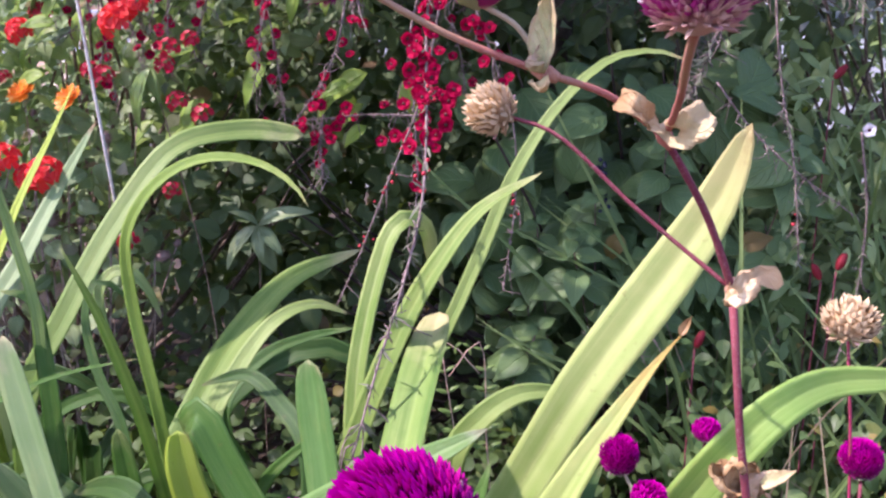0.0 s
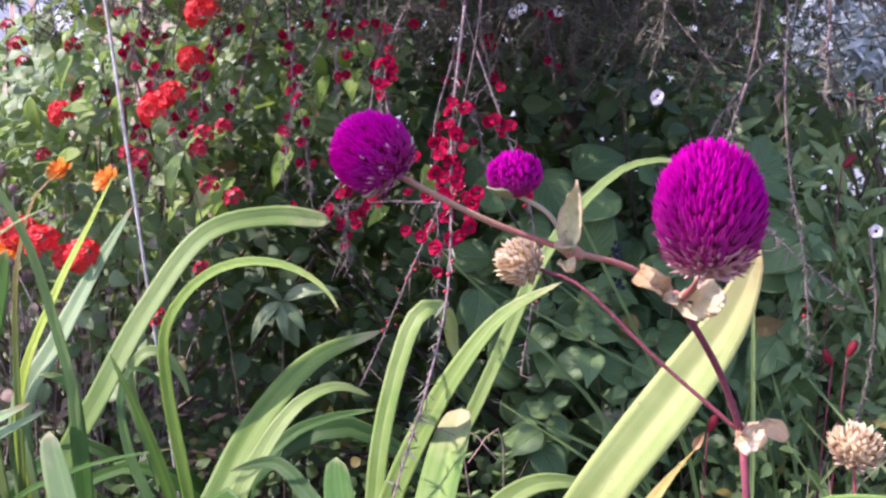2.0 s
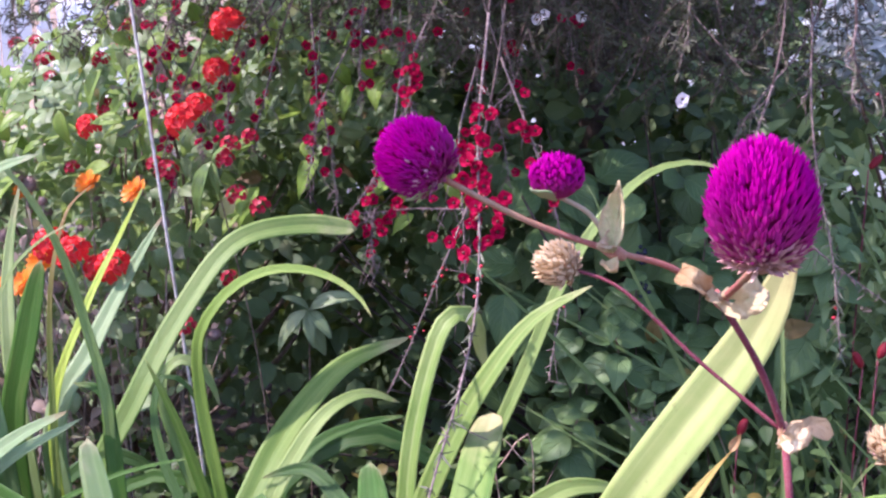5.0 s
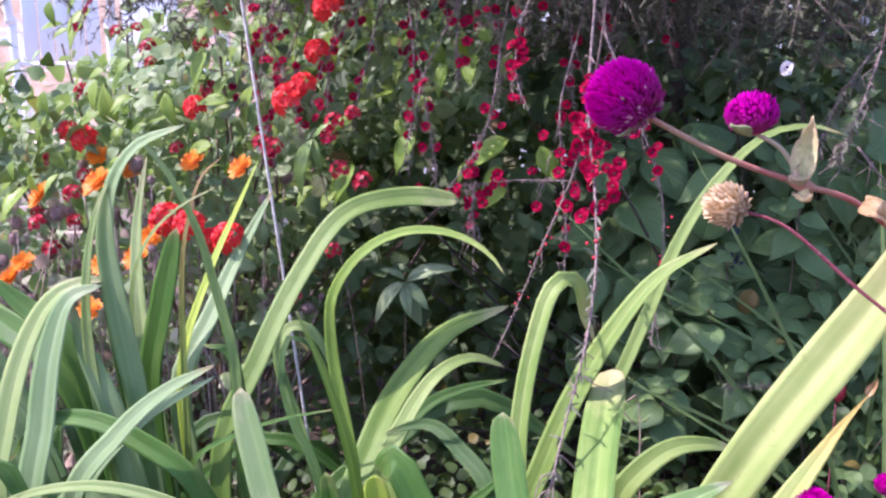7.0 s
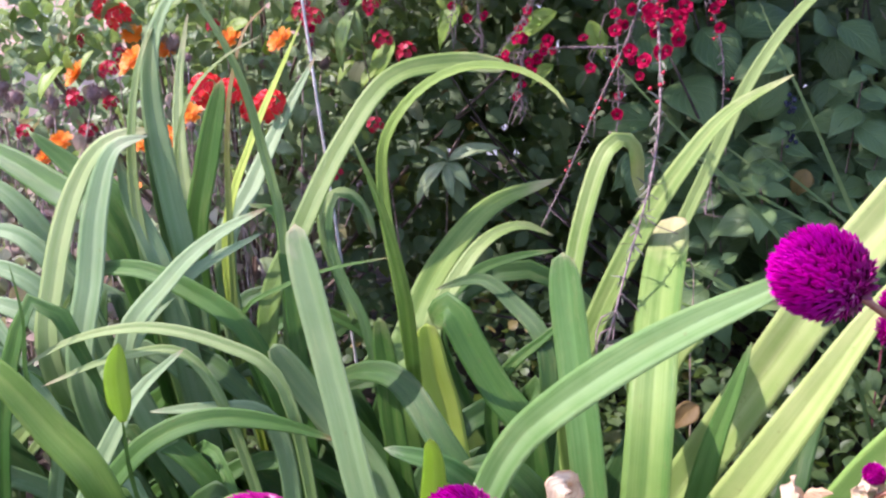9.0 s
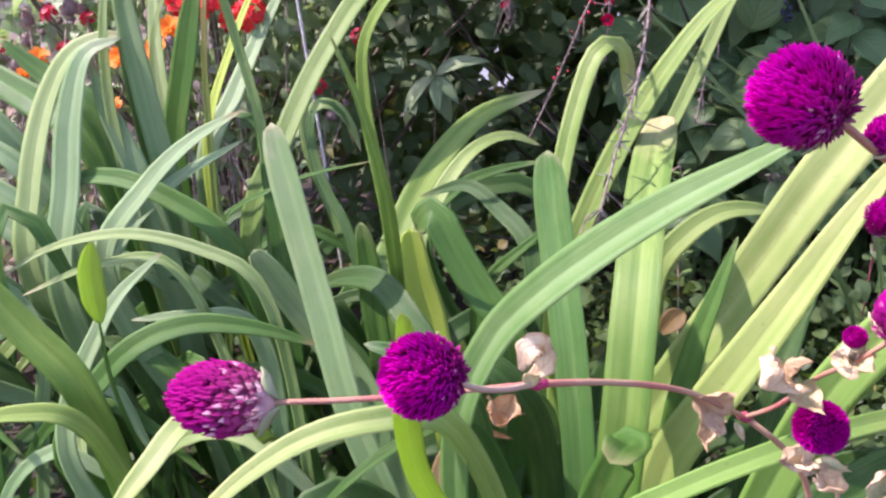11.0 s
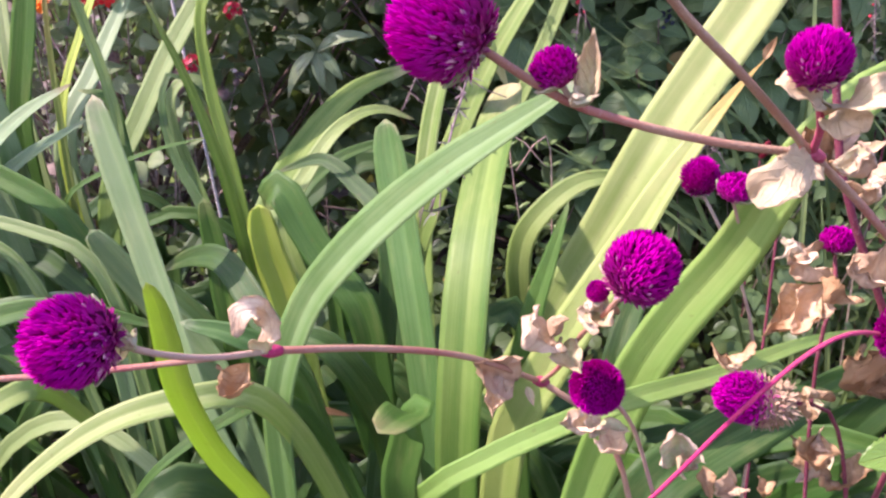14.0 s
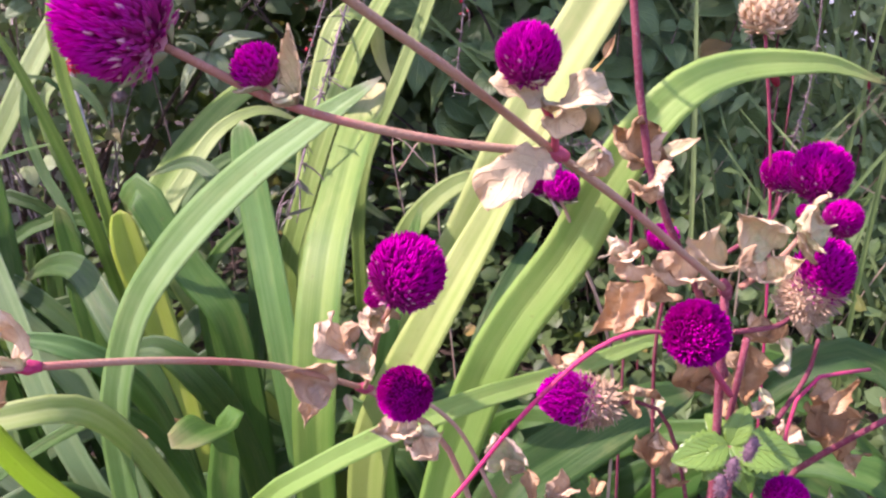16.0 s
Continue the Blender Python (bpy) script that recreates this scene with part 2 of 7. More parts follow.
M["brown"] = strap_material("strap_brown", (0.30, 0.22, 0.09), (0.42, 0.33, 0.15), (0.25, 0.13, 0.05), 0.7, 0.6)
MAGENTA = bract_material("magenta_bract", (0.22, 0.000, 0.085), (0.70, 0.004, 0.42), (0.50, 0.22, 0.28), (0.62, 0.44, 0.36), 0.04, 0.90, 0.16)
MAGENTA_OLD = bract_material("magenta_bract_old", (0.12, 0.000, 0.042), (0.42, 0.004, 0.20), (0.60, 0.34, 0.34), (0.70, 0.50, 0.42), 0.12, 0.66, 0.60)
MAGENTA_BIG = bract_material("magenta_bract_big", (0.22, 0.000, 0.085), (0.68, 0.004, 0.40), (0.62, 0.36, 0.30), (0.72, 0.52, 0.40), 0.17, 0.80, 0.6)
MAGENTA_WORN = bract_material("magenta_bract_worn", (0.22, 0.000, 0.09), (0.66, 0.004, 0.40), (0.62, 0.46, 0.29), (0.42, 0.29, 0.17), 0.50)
STRAW = bract_material("straw_bract", (0.52, 0.35, 0.18), (0.86, 0.68, 0.43), (0.66, 0.50, 0.32), (0.54, 0.38, 0.22), 0.3)
STEM_PINK = stem_material("stem_pink", (0.44, 0.14, 0.11), (0.44, 0.27, 0.16))
STEM_RED = stem_material("stem_red", (0.17, 0.032, 0.050), (0.27, 0.065, 0.080))
STEM_BRIGHT = stem_material("stem_bright", (0.50, 0.035, 0.12), (0.42, 0.08, 0.12), 0.12)
STEM_PALE = stem_material("stem_pale", (0.50, 0.40, 0.26), (0.54, 0.33, 0.25))
SPRIG_BARK = plain_material("sprig_bark", (0.13, 0.085, 0.075), (0.31, 0.23, 0.21), 260.0, 0.8)
SPRIG_LEAF = plain_material("sprig_leaf", (0.085, 0.095, 0.060), (0.23, 0.235, 0.155), 30.0, 0.6, 0.0005, 0.2, 0.0, True)
TWIG = plain_material("twig_bark", (0.10, 0.065, 0.045), (0.24, 0.17, 0.13), 220.0, 0.8)
CANOPY_TWIG = plain_material("canopy_twig", (0.075, 0.046, 0.040), (0.19, 0.13, 0.11), 220.0, 0.8)
BARK = plain_material("trunk_bark", (0.035, 0.024, 0.018), (0.09, 0.065, 0.05), 60.0, 0.9, 0.004)
DRY = dry_material("dry_leaf", (0.64, 0.44, 0.23), (0.84, 0.67, 0.40), (0.40, 0.22, 0.09))
DRY_PINK = dry_material("dry_leaf_buff", (0.80, 0.62, 0.40), (0.92, 0.80, 0.56), (0.58, 0.38, 0.20))
FADING = dry_material("fading_leaf", (0.50, 0.58, 0.28), (0.74, 0.72, 0.46), (0.72, 0.52, 0.36))
CREAM = dry_material("cream_leaf", (0.56, 0.60, 0.30), (0.80, 0.75, 0.45), (0.70, 0.52, 0.30))
CALYX = leaf_material("calyx_leaf", (0.26, 0.33, 0.14), (0.52, 0.54, 0.32), 0.2)
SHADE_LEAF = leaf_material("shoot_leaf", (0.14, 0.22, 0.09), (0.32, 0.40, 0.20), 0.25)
HERB = leaf_material("herb_leaf", (0.075, 0.20, 0.030), (0.26, 0.42, 0.075), 0.5, 0.30)
MINT = leaf_material("mint_leaf", (0.11, 0.23, 0.040), (0.32, 0.44, 0.14), 0.45, 0.34)
OVATE = leaf_material("ovate_leaf", (0.060, 0.125, 0.036), (0.165, 0.265, 0.090), 0.55, 0.5, 0.25)
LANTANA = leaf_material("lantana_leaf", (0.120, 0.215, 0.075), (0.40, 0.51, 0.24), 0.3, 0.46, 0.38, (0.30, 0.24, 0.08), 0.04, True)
WEED = leaf_material("weed_leaf", (0.045, 0.105, 0.030), (0.17, 0.26, 0.085), 0.2, 0.45, 0.3, (0.32, 0.24, 0.06), 0.05, True)
COVER = leaf_material("ground_cover_leaf", (0.038, 0.084, 0.021), (0.120, 0.185, 0.056), 0.2, 0.45, 0.3, (0.32, 0.24, 0.06), 0.04, True)
# Dark hedge green, which also stands in for shade deep among the shrubs.
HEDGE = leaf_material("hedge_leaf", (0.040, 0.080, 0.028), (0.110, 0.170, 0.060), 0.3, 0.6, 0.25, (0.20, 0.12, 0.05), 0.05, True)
UNDER = leaf_material("under_leaf", (0.19, 0.21, 0.12), (0.44, 0.43, 0.28), 0.25, 0.6, 0.3, (0.46, 0.33, 0.25), 0.40, True)
NEEDLE = plain_material("needle_leaf", (0.044, 0.054, 0.026), (0.135, 0.130, 0.072), 30.0, 0.6, 0.0005, 0.2, 0.0, True)
SILVER = plain_material("silver_leaf", (0.42, 0.48, 0.46), (0.62, 0.66, 0.64), 30.0, 0.7, 0.0005, 0.1, 0.0, True)
GRASS = plain_material("grass_blade", (0.09, 0.17, 0.040), (0.25, 0.34, 0.11), 20.0, 0.5, 0.0005, 0.3, 0.0, True)
# Light greens with the effect of sun on the leaves put into the colour.
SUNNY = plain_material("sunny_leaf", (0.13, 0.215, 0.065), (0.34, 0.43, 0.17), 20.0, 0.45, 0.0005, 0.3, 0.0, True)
HAY = plain_material("dead_grass", (0.22, 0.16, 0.10), (0.37, 0.29, 0.18), 20.0, 0.7, 0.0005, 0.2, 0.0, True)
RED_PETAL = plain_material("red_petal", (0.30, 0.002, 0.030), (0.56, 0.008, 0.070), 90.0, 0.75, 0.0004, 0.3, 0.0, True, 0.12)
DARK_EYE = plain_material("flower_eye", (0.05, 0.004, 0.008), (0.14, 0.02, 0.02), 300.0, 0.6)
WHITE_PETAL = plain_material("white_petal", (0.74, 0.68, 0.70), (0.84, 0.81, 0.80), 90.0, 0.5, 0.0004, 0.3)
SCARLET = plain_material("scarlet_petal", (0.70, 0.012, 0.022), (0.86, 0.055, 0.035), 70.0, 0.5, 0.0005, 0.3, 0.0, True)
CRIMSON = plain_material("crimson_petal", (0.34, 0.006, 0.02), (0.58, 0.02, 0.05), 70.0, 0.5, 0.0005, 0.3, 0.0, True)
DULL_RED = plain_material("dull_red_petal", (0.20, 0.008, 0.015), (0.36, 0.02, 0.035), 70.0, 0.6, 0.0005, 0.2, 0.0, True)
ORANGE = plain_material("orange_petal", (0.80, 0.20, 0.010), (0.88, 0.36, 0.025), 70.0, 0.5, 0.0005, 0.3, 0.0, True)
BERRY = plain_material("dark_berry", (0.012, 0.014, 0.03), (0.03, 0.035, 0.06), 200.0, 0.25)
BUD_RED = plain_material("bud_red", (0.42, 0.01, 0.03), (0.60, 0.04, 0.06), 200.0, 0.4)
STEEL = plain_material("galvanised_steel", (0.50, 0.46, 0.41), (0.76, 0.71, 0.64), 120.0, 0.6, 0.0002, 0.0, 0.2)
SOIL = plain_material("garden_soil", (0.022, 0.015, 0.010), (0.075, 0.052, 0.035), 24.0, 0.95, 0.012)
PURPLE = plain_material("seed_spike", (0.09, 0.045, 0.07), (0.26, 0.16, 0.17), 300.0, 0.8, 0.001, 0.0, 0.0, True)

# ---- mesh tools ----
rng = np.random.default_rng(7)


def mesh_of(name, verts, faces, material, uvs=None, smooth=True):
    me = bpy.data.meshes.new(name)
    me.from_pydata([tuple(map(float, v)) for v in verts], [], [tuple(map(int, f)) for f in faces])
    if uvs is not None:
        layer = me.uv_layers.new(name="UVMap")
        loops = np.empty(len(me.loops), dtype=np.int32)
        me.loops.foreach_get("vertex_index", loops)
        layer.data.foreach_set("uv", np.asarray(uvs, dtype=np.float32)[loops].ravel())
    me.materials.append(material)
    if smooth:
        me.polygons.foreach_set("use_smooth", [True] * len(me.polygons))
    me.update()
    return me


def thing(name, at, label, category, group="", kind=""):
    ob = new(name)
    ob.location = at
    ob.empty_display_size = 0.02
    return tagged(ob, label, category, group, kind)


def part(name, mesh, parent, label="", at=None):
    """A mesh as a part. Without a pose its vertices are in world metres."""
    ob = new(name, mesh)
    ob.parent = parent
    base = parent.location if parent.parent is None else parent.location + parent.parent.location
    if at is None:
        ob.location = -Vector(base)
    else:
        ob.matrix_basis = Matrix.Translation(-Vector(base)) @ at
    if label:
        tagged(ob, label)
    return ob


def sub_part(name, mesh, owner, label=""):
    """A piece of a part whose own frame it shares."""
    ob = new(name, mesh)
    ob.parent = owner
    if label:
        tagged(ob, label)
    return ob


def spline(pts, n):
    """A smooth line through the points, in n even steps."""
    p = np.array(pts, float)
    p = np.vstack([2 * p[0] - p[1], p, 2 * p[-1] - p[-2]])
    out = []
    for i in range(1, len(p) - 2):
        a, b, c, d = p[i - 1 : i + 3]
        t0 = 0.0
        t1 = t0 + max(np.linalg.norm(b - a), 1e-6) ** 0.5
        t2 = t1 + max(np.linalg.norm(c - b), 1e-6) ** 0.5
        t3 = t2 + max(np.linalg.norm(d - c), 1e-6) ** 0.5
        for t in np.linspace(t1, t2, 14, endpoint=False):
            a1 = ((t1 - t) * a + (t - t0) * b) / (t1 - t0)
            a2 = ((t2 - t) * b + (t - t1) * c) / (t2 - t1)
            a3 = ((t3 - t) * c + (t - t2) * d) / (t3 - t2)
            b1 = ((t2 - t) * a1 + (t - t0) * a2) / (t2 - t0)
            b2 = ((t3 - t) * a2 + (t - t1) * a3) / (t3 - t1)
            out.append(((t2 - t) * b1 + (t - t1) * b2) / (t2 - t1))
    out.append(p[-2])
    out = np.array(out)
    run = np.r_[0, np.cumsum(np.linalg.norm(np.diff(out, axis=0), axis=1))]
    want = np.linspace(0, run[-1], n + 1)
    return np.stack([np.interp(want, run, out[:, k]) for k in range(3)], 1)


def unit(a):
    return a / np.maximum(np.linalg.norm(a, axis=-1, keepdims=True), 1e-9)


def tube_data(pts, r0, r1, n=14, seg=7, knots=0.0):
    c = spline(pts, n)
    t = unit(np.gradient(c, axis=0))
    side = unit(np.cross(t, (0.31, -0.77, 0.55)))
    up = np.cross(side, t)
    s = np.linspace(0, 1, n + 1)
    r = r0 + (r1 - r0) * s
    if knots:
        r = r * (1 + knots * rng.uniform(-1, 1, n + 1))
    a = np.arange(seg) * 2 * np.pi / seg
    v = (c[:, None] + r[:, None, None] * (np.cos(a)[None, :, None] * side[:, None] + np.sin(a)[None, :, None] * up[:, None])).reshape(-1, 3)
    f = [(i * seg + k, i * seg + (k + 1) % seg, (i + 1) * seg + (k + 1) % seg, (i + 1) * seg + k) for i in range(n) for k in range(seg)]
    f += [tuple(range(seg))[::-1], tuple(n * seg + k for k in range(seg))]
    return v, f


def joined(pieces):
    """Several (verts, faces) or (verts, faces, uvs) as one."""
    vs, fs, us, at = [], [], [], 0
    for piece in pieces:
        vs.append(np.asarray(piece[0], float))
        fs += [tuple(i + at for i in f) for f in piece[1]]
        if len(piece) > 2:
            us.append(np.asarray(piece[2], float))
        at += len(piece[0])
    return np.vstack(vs), fs, (np.vstack(us) if us else None)


def ribbon_data(pts, width, face=(-0.1, -0.85, 0.5), fold=0.17, n=40, base=0.72, belly=0.5, tip=0.30, blunt=0.6, thick=0.0011, spin=0.0, wave=0.0):
    """A strap leaf along a line: a shallow channel with a groove over the midrib, some thickness, and a rounded tip."""
    fine = spline(pts, 6 * n)
    at = np.unique(np.round(6 * n * (1 - (1 - np.linspace(0, 1, n + 1)) ** 1.2)).astype(int))
    n = len(at) - 1
    c, s = fine[at], at / at[-1]
    t = unit(np.gradient(fine, axis=0))[at]
    w = unit(np.cross(t, np.array(face, float)))
    for _ in range(3):
        w[1:-1] = unit(w[:-2] + 2 * w[1:-1] + w[2:])
    w = unit(w - t * (w * t).sum(-1, keepdims=True))
    nor = np.cross(w, t)
    turn = radians(spin) * s
    w, nor = w * np.cos(turn)[:, None] + nor * np.sin(turn)[:, None], nor * np.cos(turn)[:, None] - w * np.sin(turn)[:, None]
    half = np.where(s < belly, base + (1 - base) * np.sin(np.pi / 2 * s / belly), 1.0)
    end = np.clip((1 - s) / tip, 0, 1)
    half = half * np.clip((1 - (1 - end) ** 2) ** (1.15 - 0.85 * blunt), 0.02, 1) * width / 2
    across = np.array([-1, -0.72, -0.4, -0.12, 0, 0.12, 0.4, 0.72, 1])
    lift = fold * np.abs(across) ** 1.4 - 0.03 * np.exp(-((across / 0.12) ** 2))
    ripple = wave * np.sin(s[:, None] * 17 + across[None] * 1.5) * np.abs(across)[None]
    top = c[:, None] + half[:, None, None] * (across[None, :, None] * w[:, None] + (lift[None] + ripple)[:, :, None] * nor[:, None])
    th = thick * (1.15 - across**2)[None, :, None] * np.clip(half / (width / 2) * 2, 0.2, 1)[:, None, None]
    low = top - th * nor[:, None]
    m = len(across)
    ring = np.concatenate([top, low[:, ::-1]], 1)
    uv_ring = np.r_[across, across[::-1]] * 0.5 + 0.5
    uv = np.stack([np.tile(uv_ring, n + 1), np.repeat(s, 2 * m)], 1)
    k2 = 2 * m
    f = [(i * k2 + k, i * k2 + (k + 1) % k2, (i + 1) * k2 + (k + 1) % k2, (i + 1) * k2 + k) for i in range(n) for k in range(k2)]
    f += [tuple(range(k2))[::-1], tuple(n * k2 + k for k in range(k2))]
    return ring.reshape(-1, 3), f, uv


LEAN_TO = {"strap_leaf_lily.001": (0.0, -0.85, 0.5)}


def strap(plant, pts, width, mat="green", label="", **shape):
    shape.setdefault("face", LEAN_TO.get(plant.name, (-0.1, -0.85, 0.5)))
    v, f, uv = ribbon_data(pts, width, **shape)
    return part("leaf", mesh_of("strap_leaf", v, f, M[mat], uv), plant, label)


def blade_data(length, width, rows=8, cols=6, cup=0.18, droop=0.35, rag=0.0, teeth=0, crumple=0.0, seed=0, belly=0.42, thick=0.0005, point=0.7):
    """A broad leaf from the origin along +y, face up +z, as a thin closed sheet."""
    r = np.random.default_rng(seed)
    s = np.linspace(0, 1, rows + 1)
    a = np.linspace(-1, 1, cols + 1)
    shape = np.where(s < belly, np.sin(np.pi / 2 * np.clip(s / belly, 0, 1)) ** 0.75, np.cos(np.pi / 2 * np.clip((s - belly) / (1 - belly), 0, 1)) ** point)
    shape = np.clip(shape, 0.03, None)
    if teeth:
        shape = shape * (1 + 0.085 * np.where(np.arange(rows + 1) % 2 == 0, 1, -1))
    half = shape * width / 2
    y = s * length
    z = -droop * length * s**2
    y = y * (1 - 0.25 * droop * s)
    v = np.zeros((rows + 1, cols + 1, 3))
    v[..., 0] = a[None] * half[:, None]
    v[..., 1] = y[:, None]
    v[..., 2] = z[:, None] + cup * np.abs(a)[None] ** 1.3 * half[:, None]
    if crumple:
        off = Vector(r.uniform(-50, 50, 3))
        for i in range(rows + 1):
            for k in range(cols + 1):
                d = noise.noise_vector(Vector(v[i, k]) * (2.6 / width) + off) + 0.55 * noise.noise_vector(Vector(v[i, k]) * (6.5 / width) + off) + 0.22 * noise.noise_vector(Vector(v[i, k]) * (15.0 / width) + off)
                v[i, k] += np.array(d) * crumple * width * (0.35 + 0.65 * s[i])
    top = v.reshape(-1, 3)
    low = top - np.array((0, 0, thick))
    cw = cols + 1
    quads = [(i * cw + k, i * cw + k + 1, (i + 1) * cw + k + 1, (i + 1) * cw + k) for i in range(rows) for k in range(cols)]
    m = len(top)
    f = quads + [tuple(m + i for i in q[::-1]) for q in quads]
    rim = [k for k in range(cw)] + [i * cw + cols for i in range(1, rows + 1)] + [rows * cw + k for k in range(cols - 1, -1, -1)] + [i * cw for i in range(rows - 1, 0, -1)]
    f += [(rim[i], m + rim[i], m + rim[(i + 1) % len(rim)], rim[(i + 1) % len(rim)]) for i in range(len(rim))]
    uv1 = np.stack([np.tile(a * 0.5 + 0.5, rows + 1), np.repeat(s, cw)], 1)
    return np.vstack([top, low]), f, np.vstack([uv1, uv1])


def curl(data, length, turns, start=0.25):
    """Rolls the outer part of a leaf upwards."""
    v = data[0].copy()
    y0 = start * length
    rad = length * (1 - start) / (turns * 2 * np.pi)
    far = v[:, 1] > y0
    ang = (v[far, 1] - y0) / rad
    base = v[far, 2].copy()
    v[far, 1] = y0 + (rad - base) * np.sin(ang)
    v[far, 2] = rad - (rad - base) * np.cos(ang)
    return v, data[1], data[2]


def frame_to(at, way, face=(0, -0.6, 0.8), scale=1.0):
    """The pose whose +y points along way and whose +z leans to face."""
    y = Vector(way).normalized()
    x = y.cross(Vector(face))
    if x.length < 1e-4:
        x = y.cross(Vector((1, 0.2, 0.1)))
    x.normalize()
    z = x.cross(y)
    m = Matrix((x, y, z)).transposed().to_4x4()
    return Matrix.Translation(at) @ m @ Matrix.Scale(scale, 4)


def many(proto, mats):
    """One big mesh of a prototype (verts, faces, uvs) at many 4x4 poses."""
    v, f, uv = proto
    v = np.asarray(v, float)
    mats = np.asarray(mats, float)
    hv = np.c_[v, np.ones(len(v))]
    allv = np.einsum("nij,vj->nvi", mats[:, :3], hv).reshape(-1, 3)
    step = len(v)
    faces = [tuple(i + k * step for i in face) for k in range(len(mats)) for face in f]
    uvs = np.tile(uv, (len(mats), 1)) if uv is not None else None
    return allv, faces, uvs


def random_pose(at, face, spread, size):
    """A leaf pose that looks roughly to face, with a random turn."""
    z = Vector(face) + Vector(rng.normal(0, spread, 3))
    z.normalize()
    y = Vector(rng.normal(0, 1, 3)) + Vector((0, -0.2, -0.45))
    y = (y - z * y.dot(z)).normalized()
    x = y.cross(z)
    return Matrix.Translation(at) @ Matrix((x, y, z)).transposed().to_4x4() @ Matrix.Scale(size, 4)


# ---- globe amaranth heads ----
def head_data(length, radius, count, seed, low=0.05, lean=0.75, splay=1.0, slim=1.0, fray=0.0, barrel=1.0):
    """A globe of pointed bracts about +z, its foot at the origin. UV: height on the head, along the bract."""
    r = np.random.default_rng(seed)
    pieces = []
    core_v, core_f, core_uv = [], [], []
    for i in range(9):
        th = np.pi * (0.04 + 0.92 * i / 8)
        for k in range(12):
            a = 2 * np.pi * k / 12
            core_v.append((0.85 * radius * np.sin(th) * np.cos(a), 0.85 * radius * np.sin(th) * np.sin(a), length * 0.5 - 0.86 * length / 2 * np.cos(th)))
            core_uv.append((i / 8, 0.35))
    core_f = [(i * 12 + k, i * 12 + (k + 1) % 12, (i + 1) * 12 + (k + 1) % 12, (i + 1) * 12 + k) for i in range(8) for k in range(12)]
    core_f += [tuple(range(12))[::-1], tuple(96 + k for k in range(12))]
    pieces.append((core_v, core_f, core_uv))
    for j in range(count):
        h = low + (1 - low) * (j + 0.5) / count
        ct = 1 - 2 * h
        st = math.sqrt(max(0.0, 1 - ct * ct))
        a = j * 2.399963 + r.normal(0, 0.12)
        if h < 0.5:
            st = st**barrel
        out = np.array((st * math.cos(a), st * math.sin(a), -ct))
        foot = np.array((radius * 0.82 * out[0], radius * 0.82 * out[1], length / 2 + 0.84 * length / 2 * out[2]))
        way = unit(out * splay + np.array((0, 0, lean)) * (0.35 + 0.65 * st) + r.normal(0, 0.10, 3))
        tang = unit(np.cross(way, out + (0.01, 0.02, 0.03)))
        back = np.cross(tang, way)
        ln = radius * (0.24 + 0.11 * r.random()) * (1.7 if slim > 1.6 else 1.0)
        if fray and h < fray:
            way = unit(way + r.normal(0, 0.5, 3))
            ln *= r.uniform(0.6, 1.35)
        wd = radius * 0.070 * slim * (0.85 + 0.3 * r.random()) * (0.62 if fray and h < fray else 1.0)
        mid = foot + way * ln * 0.48
        v = [foot - tang * wd * 0.6, foot + tang * wd * 0.6, mid - tang * wd, mid + tang * wd, mid + back * wd * 0.8, foot + way * ln]
        f = [(0, 4, 2), (0, 1, 4), (1, 3, 4), (2, 4, 5), (4, 3, 5), (0, 2, 3, 1), (2, 5, 3)]
        v[5] = v[5] + out * ln * 0.10
        pieces.append((v, f, [(h, 0), (h, 0), (h, 0.55), (h, 0.55), (h, 0.6), (h, 1)]))
    return joined(pieces)


def head_mesh(key, length, radius, count, seed, mat, **k):
    v, f, uv = head_data(length, radius, count, seed, **k)
    return mesh_of(key, v, f, mat, uv, False)


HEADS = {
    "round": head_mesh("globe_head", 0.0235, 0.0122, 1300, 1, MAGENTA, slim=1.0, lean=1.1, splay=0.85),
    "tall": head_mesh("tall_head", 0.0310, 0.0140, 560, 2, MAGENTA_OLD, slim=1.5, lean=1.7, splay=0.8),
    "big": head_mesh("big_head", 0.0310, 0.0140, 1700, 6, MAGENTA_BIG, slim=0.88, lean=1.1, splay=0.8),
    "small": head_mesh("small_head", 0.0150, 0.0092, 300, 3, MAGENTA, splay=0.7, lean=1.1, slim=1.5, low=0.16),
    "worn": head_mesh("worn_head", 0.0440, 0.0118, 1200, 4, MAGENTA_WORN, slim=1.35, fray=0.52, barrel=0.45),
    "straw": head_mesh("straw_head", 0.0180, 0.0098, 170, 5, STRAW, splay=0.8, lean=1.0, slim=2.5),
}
COLLAR = {}
for tone, mat in (("green", CALYX), ("dry", FADING)):
    COLLAR[tone] = mesh_of("collar_leaf_" + tone, *[(d[0], d[1], mat, d[2]) for d in [blade_data(0.0120, 0.0085, 10, 8, 0.45, -0.1, crumple=0.10, seed=4, point=1.2)]][0])


def along_z(at, way, scale=1.0, squash=1.0):
    z = Vector(way).normalized()
    q = z.to_track_quat("Z", "Y").to_matrix().to_4x4()
    return Matrix.Translation(at) @ q @ Matrix.Diagonal((scale * squash, scale * squash, scale, 1))


